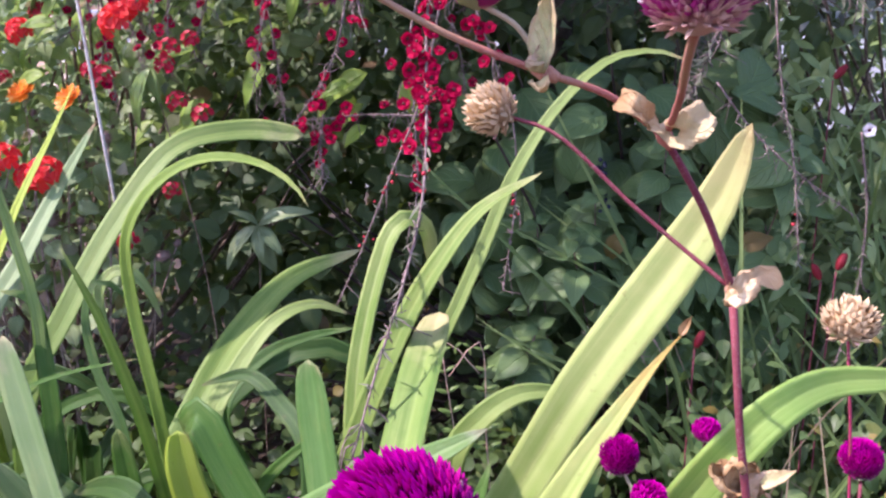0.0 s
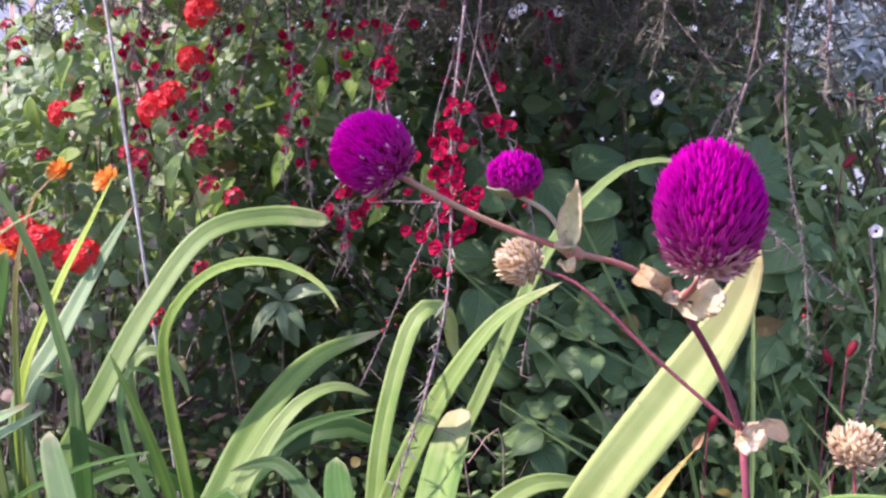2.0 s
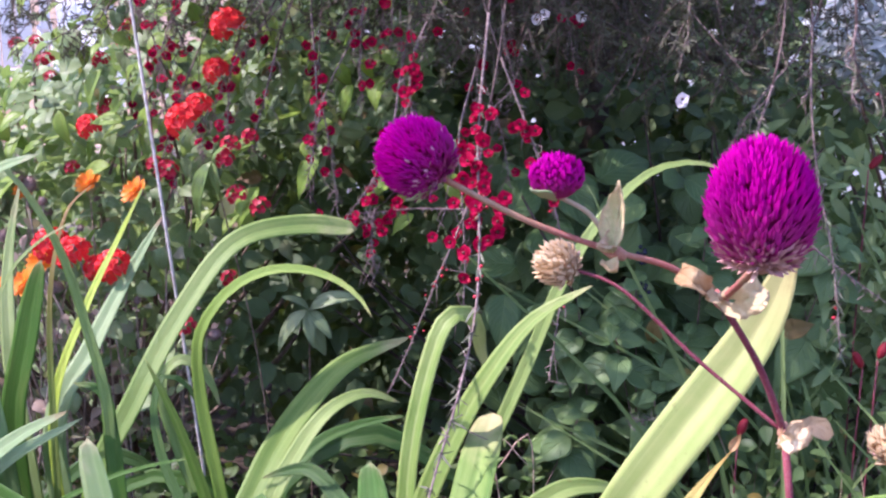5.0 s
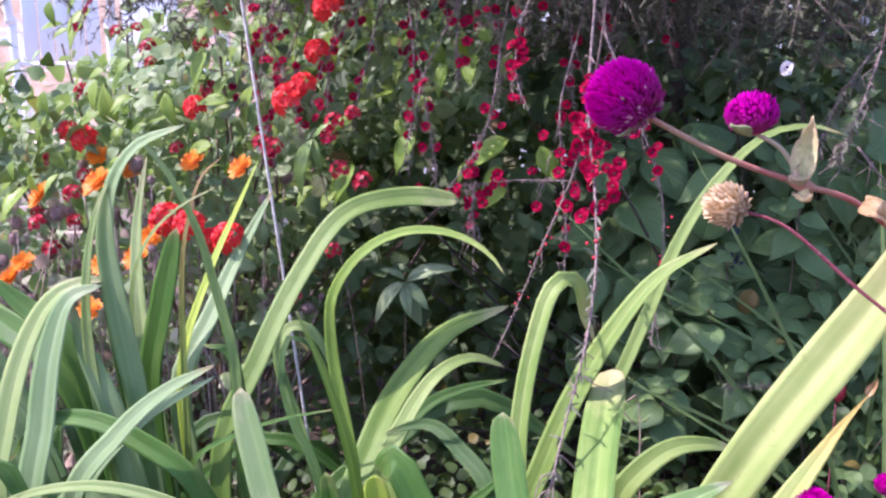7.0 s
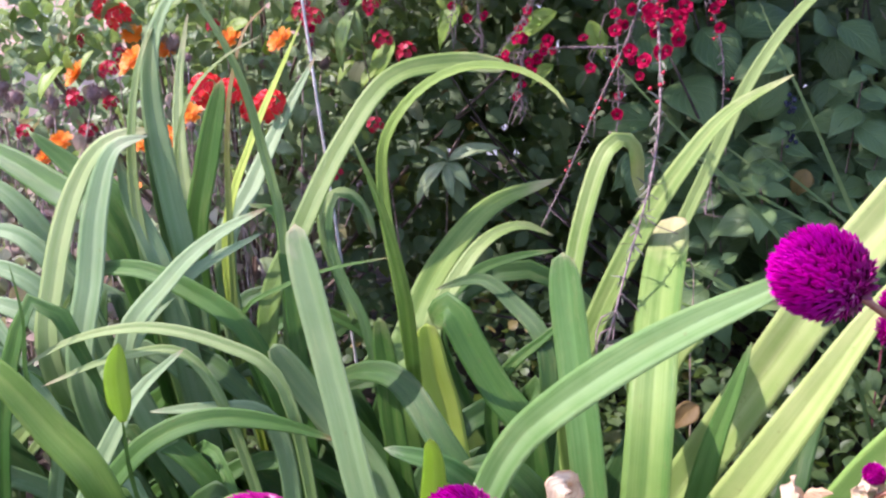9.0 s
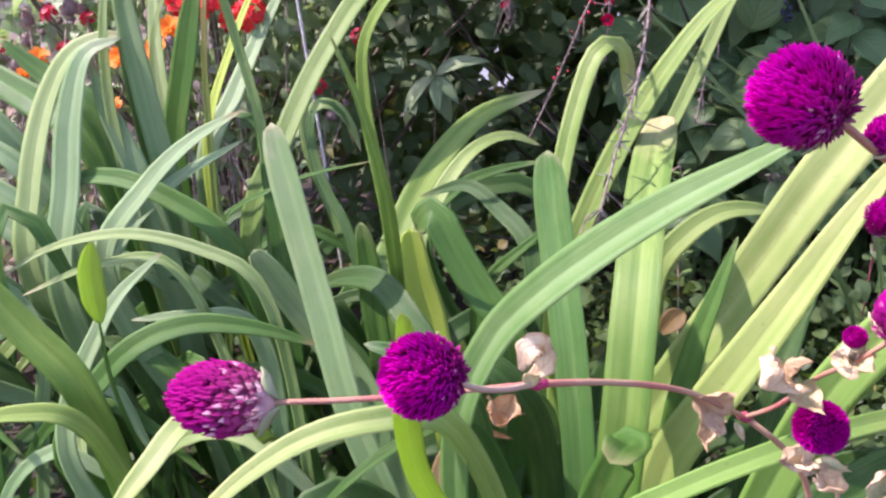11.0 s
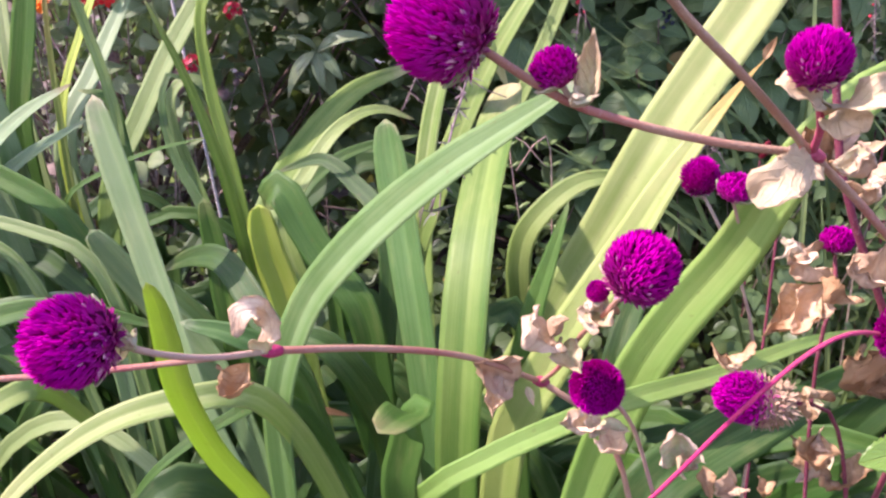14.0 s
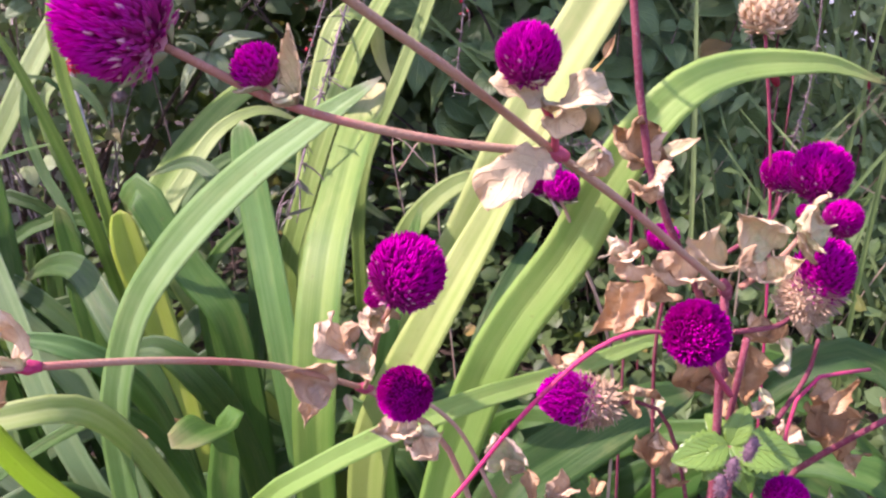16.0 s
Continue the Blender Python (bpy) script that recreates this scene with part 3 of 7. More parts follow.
def head(plant, kind, centre, way, scale=1.0, squash=1.0, collar="green", label=""):
    """A flower head about its centre, on a stem that comes along way."""
    lengths = {"round": 0.0235, "tall": 0.031, "big": 0.031, "small": 0.015, "worn": 0.044, "straw": 0.018}
    foot = Vector(centre) - Vector(way).normalized() * lengths[kind] * scale / 2
    words = {"straw": "dried straw-coloured flower head", "worn": "old magenta flower head with a worn tan base"}
    ob = part("flower_head", HEADS[kind], plant, label or words.get(kind, ""), along_z(foot, way, scale, squash))
    if collar:
        for turn in (20, 200):
            leaf = sub_part("collar_leaf", COLLAR[collar], ob, "small papery collar leaf")
            leaf.matrix_basis = pose(0, 0, 0.001, 0, 0, turn) @ pose(0, 0.0012, 0, 20, 0, 0)
    return foot + Vector(way).normalized() * lengths[kind] * scale * 0.14


def stem(plant, pts, r0, r1, mat, label="", n=18):
    v, f = tube_data(pts, r0 * 0.82, r1 * 0.82, n, 8, 0.05)
    return part("stem", mesh_of("stem", v, f, mat), plant, label)


def node_swelling(plant, at, way, r, mat):
    """The thickened joint where branches part."""
    w = Vector(way).normalized() * r
    v, f = tube_data([Vector(at) - w * 1.5, Vector(at) - w * 0.4, Vector(at) + w * 0.5, Vector(at) + w * 1.5], r, r, 6, 8)
    v = np.asarray(v)
    mid = np.array(at)
    t = np.array(Vector(way).normalized())
    d = (v - mid) @ t
    axis = mid + d[:, None] * t
    v = axis + (v - axis) * (1.0 - 0.42 * np.abs(d) / (1.5 * r))[:, None]
    return part("joint", mesh_of("joint", v, f, mat), plant)


DRY_SHAPES = []
for i in range(9):
    ln = 0.030
    d = blade_data(ln, ln * (0.56 + 0.07 * (i % 4)), 26, 18, (1.1, 1.7, 1.4)[i % 3], (0.25, -0.25, 0.5)[i % 3], crumple=0.13 + 0.035 * (i % 3), seed=20 + i, belly=0.36, point=0.95)
    v = d[0]
    edge_of = np.abs(d[2][:, 0] - 0.5) * 2
    v[:, 2] += 0.05 * ln * edge_of**2 * np.sin(d[2][:, 1] * (11 + i) + np.sign(d[2][:, 0] - 0.5) * 1.3)
    d = curl(d, ln, (0.34, 0.60, 0.26, 0.46)[i % 4], 0.22)
    DRY_SHAPES.append((d, ln))
d = curl(blade_data(0.030, 0.011, 16, 8, 0.9, -0.1, crumple=0.10, seed=41, belly=0.35, point=1.0), 0.030, 0.06, 0.4)
DRY_SHAPES.append((d, 0.030))
DRY_MESH = {(i, tone): mesh_of("dry_leaf", d[0], d[1], mat, d[2]) for i, (d, _) in enumerate(DRY_SHAPES) for tone, mat in (("tan", DRY), ("pink", DRY_PINK), ("fade", FADING), ("cream", CREAM))}


def dry_leaf(plant, at, way, size=0.03, shape=0, tone="tan", face=(0, -0.6, 0.8)):
    words = {"tan": "curled dry tan leaf", "pink": "curled dry buff leaf", "fade": "fading yellow-green leaf", "cream": "pale cream-green withering leaf"}[tone]
    return part("dry_leaf", DRY_MESH[shape % 10, tone], plant, words, frame_to(at, way, face, 0.93 * size / DRY_SHAPES[shape % 10][1]))


def rolled_leaf(plant, pts, width, tone="cream", seed=0, **shape):
    """A withered leaf that rolls up along a line, crumpled."""
    v, f, uv = ribbon_data(pts, width, **{"fold": 0.5, "n": 22, "base": 0.35, "belly": 0.35, "tip": 0.3, "blunt": 0.7, "thick": 0.0004, **shape})
    off = Vector((seed * 7.1, seed * 3.3, seed * 1.7))
    for i in range(len(v)):
        p = Vector(v[i])
        v[i] += np.array(noise.noise_vector(p * 190 + off)) * 0.0016 + np.array(noise.noise_vector(p * 520 + off)) * 0.0006
    mat, words = {"tan": (DRY, "rolled dry tan leaf"), "pink": (DRY_PINK, "rolled dry buff leaf"), "cream": (CREAM, "rolled pale cream-green leaf")}[tone]
    return part("dry_leaf", mesh_of("rolled_leaf", v, f, mat, uv), plant, words)


# ---- ground and far setting ----
def ground_mesh():
    """One sheet to the horizon, finely uneven near the plants."""
    g = np.r_[-400, -60, -12, -4, np.linspace(-2, 2.4, 61), 5, 14, 60, 400]
    h = np.r_[-400, -60, -12, -3, np.linspace(-1, 3, 61), 5, 14, 60, 400]
    v = [(x, y, 0.012 * noise.noise(Vector((x * 3, y * 3, 1))) + 0.006 * noise.noise(Vector((x * 14, y * 14, 5))) - 0.01) for y in h for x in g]
    k = len(g)
    f = [(j * k + i, j * k + i + 1, (j + 1) * k + i + 1, (j + 1) * k + i) for j in range(len(h) - 1) for i in range(k - 1)]
    return mesh_of("ground", v, f, SOIL)


tagged(new("ground", ground_mesh()), "dark crumbly garden soil under the plants", "ground", kind="structure")


def box_data(x0, y0, z0, x1, y1, z1, b=0.004):
    """A board with chamfered long edges."""
    bm = bmesh.new()
    bmesh.ops.create_cube(bm, size=1)
    for v in bm.verts:
        v.co = Vector(((x0 + x1) / 2 + v.co.x * (x1 - x0), (y0 + y1) / 2 + v.co.y * (y1 - y0), (z0 + z1) / 2 + v.co.z * (z1 - z0)))
    if b:
        bmesh.ops.bevel(bm, geom=list(bm.edges), offset=b, segments=1, affect="EDGES")
    bm.verts.index_update()
    out = [tuple(v.co) for v in bm.verts], [tuple(v.index for v in f.verts) for f in bm.faces]
    bm.free()
    return out


BOARD = plain_material("weathered_board", (0.46, 0.33, 0.24), (0.62, 0.48, 0.37), 9.0, 0.8, 0.002)
RENDER_WALL = plain_material("pale_render", (0.62, 0.61, 0.58), (0.74, 0.73, 0.70), 3.0, 0.9, 0.003)
PLASTIC = plain_material("white_plastic", (0.76, 0.77, 0.80), (0.82, 0.83, 0.85), 8.0, 0.35, 0.0004)

TERRACE_TILE = plain_material("terrace_tile", (0.50, 0.37, 0.28), (0.64, 0.50, 0.40), 5.0, 0.85, 0.002)
TERRACE_Z = 0.60
terrace = thing("terrace", (-5.0, 3.8, 0), "raised terrace of pale terracotta slabs behind the bed", "terrace", kind="structure")
part("bed", mesh_of("terrace_bed", *box_data(-9.5, 3.9, 0, -1.7, 8.36, TERRACE_Z - 0.045, 0.01), TERRACE_TILE, None, False), terrace)
for k in range(4):
    for i in range(17):
        x = -9.5 + i * 0.45 - (0.22 if k % 2 else 0.0)
        part("stone", mesh_of("stone", *box_data(x, 3.78 + 0.01 * ((i * 7 + k) % 3), k * 0.138, x + 0.438, 3.897, k * 0.138 + 0.132, 0.008), TERRACE_TILE, None, False), terrace)
for k in range(8):
    for i in range(12):
        x, y = -9.5 + i * 0.65, 3.76 + k * 0.58
        part("slab", mesh_of("slab", *box_data(x, y, TERRACE_Z - 0.042, x + 0.64, y + 0.57, TERRACE_Z, 0.006), TERRACE_TILE, None, False), terrace)

fence = thing("fence", (-6.0, 6.6, TERRACE_Z), "weathered tan timber fence of horizontal boards", "fence", kind="structure")
for i in range(11):
    part("board", mesh_of("board", *box_data(-9.4, 6.6, TERRACE_Z + 0.02 + i * 0.15, -1.75, 6.624, TERRACE_Z + 0.167 + i * 0.15), BOARD, None, False), fence)
for x in (-9.2, -6.8, -4.4, -2.1):
    part("post", mesh_of("post", *box_data(x - 0.045, 6.628, TERRACE_Z, x + 0.045, 6.72, TERRACE_Z + 1.75), BOARD, None, False), fence)

house = thing("house_wall", (2.2, 4.6, 0), "pale rendered garden wall beyond the shrubs", "wall", kind="structure")
part("wall", mesh_of("wall", *box_data(-0.9, 4.6, 0, 7.5, 4.8, 2.9, 0.01), RENDER_WALL, None, False), house)
part("coping", mesh_of("coping", *box_data(-0.95, 4.55, 2.903, 7.55, 4.85, 2.98, 0.01), RENDER_WALL, None, False), house)


def garden_chair(at, turn):
    """A one-piece plastic armchair with a slatted back."""
    ob = thing("garden_chair", at, "white plastic garden armchair on the raised terrace", "chair")
    ob.rotation_euler = (0, 0, radians(turn))

    def bit(name, data):
        o = new(name, mesh_of(name, *data, PLASTIC))
        o.parent = ob

    bit("seat", box_data(-0.24, -0.23, 0.41, 0.24, 0.22, 0.44, 0.012))
    for x in (-0.25, 0.25):
        for y in (-0.22, 0.22):
            bit("leg", tube_data([(x * 1.08, y * 1.15, 0), (x * 1.02, y * 1.05, 0.25), (x, y, 0.45), (x, y * 1.02, 0.66)], 0.02, 0.026, 10, 8))
        bit("armrest", box_data(x - 0.03, -0.26, 0.645, x + 0.03, 0.26, 0.68, 0.012))
    bit("back_rail", tube_data([(-0.26, 0.23, 0.64), (-0.25, 0.28, 0.86), (-0.14, 0.31, 0.97), (0.14, 0.31, 0.97), (0.25, 0.28, 0.86), (0.26, 0.23, 0.64)], 0.024, 0.024, 28, 8))
    for i in range(5):
        x = -0.16 + i * 0.08
        bit("slat", box_data(x - 0.037, 0.235, 0.44, x + 0.037, 0.25, 0.95, 0.004))
    return ob


garden_chair((-2.92, 4.42, TERRACE_Z), -150)
garden_chair((-3.70, 4.72, TERRACE_Z), 120)
garden_chair((-2.60, 5.15, TERRACE_Z), 165)


# ---- background shrubs ----
LEAF_A = blade_data(1.0, 0.62, 5, 2, 0.22, 0.25, belly=0.36, point=1.25)
LEAF_B = blade_data(1.0, 0.70, 5, 2, 0.16, 0.40, belly=0.36, point=1.15)
LEAF_ROUND = blade_data(1.0, 0.95, 4, 2, 0.20, 0.22, belly=0.5, point=0.5)
LEAF_SLIM = blade_data(1.0, 0.30, 4, 2, 0.25, 0.30)


def thin_sheet(proto):
    """The upper sheet alone of a small far leaf."""
    v, f, uv = proto
    m = len(v) // 2
    return v[:m], [q for q in f if max(q) < m], uv[:m]


LEAF_A, LEAF_B, LEAF_ROUND, LEAF_SLIM = (thin_sheet(p) for p in (LEAF_A, LEAF_B, LEAF_ROUND, LEAF_SLIM))


def leaf_cloud(lo, hi, count, size, face=(0, -0.55, 0.8), spread=0.5, keep=None):
    """Leaf poses in a box, thinned by a rule and gathered into clumps."""
    out = []
    while len(out) < count:
        p = Vector(rng.uniform(lo, hi))
        if noise.noise(p * 7.0) < rng.uniform(-0.55, 0.15):
            continue
        if keep is not None and not keep(p):
            continue
        out.append(np.array(random_pose(p, face, spread, size * rng.uniform(0.55, 1.25))))
    return out


def shrub_branches(at, tips, r=0.006):
    out = []
    for tip in tips:
        a, b = Vector(at), Vector(tip)
        out.append(tube_data([a, a.lerp(b, 0.35) + Vector(rng.normal(0, 0.03, 3)), a.lerp(b, 0.7) + Vector(rng.normal(0, 0.03, 3)), b], r, r * 0.3, 10, 5))
    return out


def stuff(name, data, material, owner, label):
    ob = part(name, mesh_of(name, data[0], data[1], material, data[2] if len(data) > 2 else None), owner, label)
    return tagged(ob, kind="stuff")


# flowers of the shrubs, each once as a mesh
def petal(length, width, lift, turn, rise=0.0):
    v = np.array([(0, 0, 0), (-width * 0.35, length * 0.35, lift * 0.2), (width * 0.35, length * 0.35, lift * 0.2), (-width * 0.5, length * 0.72, lift * 0.6), (width * 0.5, length * 0.72, lift * 0.6), (0, length * 0.6, lift * 0.35), (0, length, lift)])
    f = [(0, 5, 1), (0, 2, 5), (1, 5, 3), (5, 2, 4), (3, 5, 6), (5, 4, 6)]
    c, s = math.cos(turn), math.sin(turn)
    return np.c_[v[:, 0] * c - v[:, 1] * s, v[:, 0] * s + v[:, 1] * c, v[:, 2] + rise], f


def tea_flower(name, mat, size, eye=True):
    """Five round petals about a dark eye."""
    outer = [petal(size, size * 1.0, size * (0.22 + 0.10 * (i % 2)), i * 2 * math.pi / 5 + 0.1) for i in range(5)]
    inner = [petal(size * 0.70, size * 0.66, size * 0.50, i * 2 * math.pi / 5 + 0.75, size * 0.05) for i in range(5)]
    v, f, _ = joined(outer + inner)
    me = mesh_of(name, v, f, mat)
    if eye:
        n = len(me.vertices)
        ev, ef = tube_data([(0, 0, -0.001), (0, 0, 0.0006), (0, 0, 0.0022)], size * 0.26, size * 0.18, 2, 9)
        me2 = mesh_of(name + "_eye", ev, ef, DARK_EYE)
        return me, me2
    return me, None


def umbel(name, mat, radius, count, seed, star=False):
    """A domed cluster of small florets, or a single many-rayed flower."""
    r = np.random.default_rng(seed)
    pieces = []
    if star:
        for ring, (k, ln, up) in enumerate(((12, radius, 0.2), (10, radius * 0.75, 0.5), (8, radius * 0.5, 0.9))):
            for i in range(k):
                pieces.append(petal(ln, ln * 0.42, ln * up, i * 2 * math.pi / k + ring * 0.3 + r.normal(0, 0.08), ring * radius * 0.06))
    else:
        for j in range(count):
            h = (j + 0.5) / count
            th, a = math.acos(1 - h * 0.95), j * 2.399963
            n = Vector((math.sin(th) * math.cos(a), math.sin(th) * math.sin(a), math.cos(th)))
            m = np.array(along_z(n * radius * 0.85, n))
            size = radius * 0.42
            for i in range(5):
                v, f = petal(size, size * 0.9, size * 0.2, i * 2 * math.pi / 5 + r.random())
                pieces.append(((np.c_[v, np.ones(len(v))] @ m.T)[:, :3], f))
    v, f, _ = joined(pieces)
    return mesh_of(name, v, f, mat)


TEA_RED, TEA_RED_EYE = tea_flower("red_flower", RED_PETAL, 0.0062)
TEA_WHITE, TEA_WHITE_EYE = tea_flower("white_flower", WHITE_PETAL, 0.0078)
UMBEL_RED = umbel("scarlet_cluster", SCARLET, 0.020, 18, 1)
UMBEL_CRIMSON = umbel("crimson_cluster", CRIMSON, 0.013, 10, 2)
STAR_ORANGE = umbel("orange_flower", ORANGE, 0.021, 0, 3, True)
BUD = mesh_of("flower_bud", *head_data(0.0052, 0.0024, 6, 3)[:2], BUD_RED)


def proud(p, share=0.07):
    """A place a little out of the leaves, towards the open side of the bed."""
    return Vector(p).lerp(Vector((-0.02, -0.10, 0.65)), share)


def flower_on(owner, mesh, eye, at, way, scale=1.0, name="flower", label=""):
    ob = part(name, mesh, owner, label, along_z(at, way, scale))
    if eye is not None:
        sub_part("flower_eye", eye, ob, "dark flower centre")
    return ob


# lantana with scarlet and orange flowers
lantana = thing("lantana_bush", (-0.72, 1.25, 0), "leafy green bush with scarlet and orange flower clusters", "bush")
tips = [Vector((x, 1.15 + 0.25 * rng.random(), z)) for x, z in zip(rng.uniform(-1.15, -0.15, 34), rng.uniform(0.35, 0.98, 34))]
for v, f in shrub_branches((-0.72, 1.35, 0.0), tips):
    part("branch", mesh_of("branch", v, f, TWIG), lantana)
lant_top = lambda p: not (p.x < -0.64 and p.z < 0.58 and rng.random() < 0.8) and not (p.x > -0.44 and p.z < 0.62 + 0.3 * (p.x + 0.44)) and p.z < 0.93 + 0.16 * p.x + 0.10 * noise.noise(Vector((p.x * 5, p.y * 5, 3))) + 0.35 * max(0.0, p.x + 0.55)
poses = leaf_cloud((-1.35, 1.0, 0.30), (-0.12, 1.55, 1.15), 3600, 0.034, (-0.25, -0.5, 0.8), 0.6, lant_top)
poses.sort(key=lambda m: m[1][3])
d = blade_data(1.0, 0.72, 10, 4, 0.18, 0.40, teeth=1, crumple=0.03, seed=55, belly=0.36, thick=0.012)
NEAR_LEAF = mesh_of("lantana_leaf", d[0], d[1], leaf_material("lantana_leaf_near", (0.120, 0.215, 0.075), (0.40, 0.51, 0.24), 0.4, 0.44, 0.38), d[2])
for m in poses[:260]:
    part("leaf", NEAR_LEAF, lantana, "", Matrix([list(row) for row in m]))
stuff("foliage", many(LEAF_B, poses[260:]), LANTANA, lantana, "small toothed green leaves")
poses = leaf_cloud((-1.7, 0.72, 0.02), (-0.74, 1.2, 0.56), 1700, 0.034, (-0.2, -0.5, 0.8), 0.6, lambda p: p.z < 0.14 + 0.9 * (p.y - 0.70))
stuff("undergrowth", many(LEAF_B, poses), UNDER, lantana, "dull lower leaves, many withered and brown")
for p in ((-0.832, 1.120, 0.672), (-0.792, 1.100, 0.658), (-0.575, 1.050, 0.703), (-0.392, 0.950, 0.709), (-0.375, 0.960, 0.728), (-0.347, 1.000, 0.837), (-0.372, 1.020, 0.778), (-0.361, 1.050, 0.844), (-0.449, 0.850, 0.533), (-0.506, 0.860, 0.547), (-0.480, 0.870, 0.527), (-0.557, 0.900, 0.551)):
    flower_on(lantana, UMBEL_RED, None, proud(p), (rng.normal(-0.1, 0.3), -0.7, 0.6), rng.uniform(0.85, 1.2), "scarlet_flower")
for p in ((-0.835, 1.300, 0.849), (-0.584, 1.200, 0.863), (-0.590, 1.200, 0.840), (-0.468, 1.100, 0.817), (-0.605, 1.150, 0.806), (-0.850, 1.200, 0.739), (-0.747, 1.250, 0.788), (-0.449, 0.980, 0.652), (-0.429, 0.970, 0.643), (-0.887, 1.150, 0.625), (-0.796, 1.100, 0.599), (-0.634, 1.100, 0.641), (-0.724, 1.200, 0.810), (-0.888, 1.100, 0.539), (-0.332, 0.950, 0.678), (-0.340, 0.950, 0.659), (-0.306, 0.950, 0.689), (-0.326, 0.950, 0.613), (-0.295, 0.950, 0.597), (-0.823, 1.100, 0.524), (-0.869, 1.100, 0.477), (-0.819, 1.000, 0.533), (-0.758, 1.000, 0.578), (-0.912, 1.000, 0.486), (-0.341, 0.950, 0.501), (-0.403, 0.950, 0.433), (-0.768, 1.250, 0.847), (-0.572, 1.100, 0.731), (-0.483, 1.100, 0.805)):
    flower_on(lantana, UMBEL_CRIMSON, None, proud(p), (rng.normal(-0.1, 0.3), -0.7, 0.6), rng.uniform(0.85, 1.2), "crimson_flower")
for p in ((-0.845, 1.050, 0.571), (-0.770, 1.080, 0.586), (-0.771, 1.100, 0.631), (-0.480, 0.980, 0.616), (-0.867, 1.000, 0.453), (-0.714, 1.100, 0.607), (-0.744, 1.050, 0.594), (-0.851, 1.000, 0.473), (-0.884, 1.000, 0.446), (-0.703, 0.980, 0.475), (-0.662, 1.000, 0.481), (-0.600, 1.080, 0.621), (-0.746, 1.000, 0.398), (-0.635, 1.000, 0.514)):
    flower_on(lantana, STAR_ORANGE, None, proud(p), (rng.normal(-0.1, 0.3), -0.7, 0.6), rng.uniform(0.85, 1.2), "orange_flower")

LIME_LEAF = []
for i in range(3):
    d = blade_data(0.062, 0.026 + 0.004 * i, 10, 6, 0.25, 0.35, crumple=0.03, seed=140 + i, belly=0.36, point=1.2)
    LIME_LEAF.append(mesh_of("lime_leaf", d[0], d[1], leaf_material("lime_leaf", (0.17, 0.32, 0.035), (0.38, 0.52, 0.09), 0.35, 0.45, 0.45), d[2]))
for i in range(100):
    p = Vector((rng.uniform(-0.90, -0.03), rng.uniform(0.93, 1.06), rng.uniform(0.58, 0.90)))
    way = Vector((rng.normal(-0.5, 0.6), rng.normal(-0.3, 0.3), rng.normal(-0.6, 0.4)))
    part("leaf", LIME_LEAF[i % 3], lantana, "bright lime-green leaf", frame_to(p, way, (-0.3, -0.7, 0.6), rng.uniform(0.45, 1.15)))

# dead flower stems in front of the bush
dead_stems = thing("dead_flower_stems", (-0.85, 0.98, 0), "thicket of dead brown flower stems with withered seed heads", "dead plants")
DEAD_STEM = plain_material("dead_stem", (0.24, 0.165, 0.130), (0.50, 0.38, 0.31), 160.0, 0.85)
WITHERED = plain_material("withered_head", (0.17, 0.105, 0.095), (0.46, 0.32, 0.28), 120.0, 0.9, 0.001, 0.15, 0.0, True)
SEED_HEAD = mesh_of("seed_head", *head_data(0.020, 0.0085, 70, 14, splay=1.3, slim=2.0, fray=1.0)[:2], WITHERED, None, False)
dead_pose = []
for i in range(110):
    foot = Vector((rng.uniform(-1.25, -0.50), rng.uniform(0.99, 1.20), 0.0))
    tip = foot + Vector((rng.normal(0, 0.07), rng.normal(-0.02, 0.04), rng.uniform(0.36, 0.62)))
    mid = foot.lerp(tip, 0.55) + Vector(rng.normal(0, 0.02, 3))
    v, f = tube_data([foot, mid, tip], 0.0021, 0.0012, 10, 5, 0.1)
    part("stem", mesh_of("dead_stem", v, f, DEAD_STEM), dead_stems)
    part("seed_head", SEED_HEAD, dead_stems, "", along_z(tip, (tip - mid) + Vector(rng.normal(0, 0.08, 3)), rng.uniform(0.6, 1.4)))
    for k in range(7):
        q = mid.lerp(tip, rng.uniform(-0.5, 1.0)) + Vector(rng.normal(0, 0.012, 3))
        dead_pose.append(np.array(random_pose(q, (-0.2, -0.6, 0.7), 0.8, rng.uniform(0.012, 0.032))))
stuff("withered_leaves", many(LEAF_B, dead_pose), UNDER, dead_stems, "small withered leaves on the stems")

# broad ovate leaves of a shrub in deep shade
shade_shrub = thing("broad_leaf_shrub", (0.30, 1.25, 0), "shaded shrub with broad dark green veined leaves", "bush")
tips = [Vector((x, 1.0 + 0.2 * rng.random(), z)) for x, z in zip(rng.uniform(-0.3, 0.75, 30), rng.uniform(0.2, 0.72, 30))]
for v, f in shrub_branches((0.3, 1.35, 0.0), tips, 0.005):
    part("branch", mesh_of("branch", v, f, BARK), shade_shrub)
BIG = []
for i in range(4):
    d = blade_data(0.098, 0.060 + 0.004 * i, 12, 8, 0.20, 0.3 + 0.08 * i, crumple=0.03, seed=70 + i, belly=0.34, point=1.35)
    BIG.append(mesh_of("broad_leaf", d[0], d[1], OVATE, d[2]))
for i in range(130):
    x, z = rng.uniform(0.02, 0.43), rng.uniform(0.22, 0.64)
    y = 0.98 + 0.16 * rng.random() + 0.05 * math.sin(9 * x)
    part("broad_leaf", BIG[i % 4], shade_shrub, "", random_pose((x, y, z), (0.05, -0.75, 0.55), 0.32, rng.uniform(0.65, 1.15)))
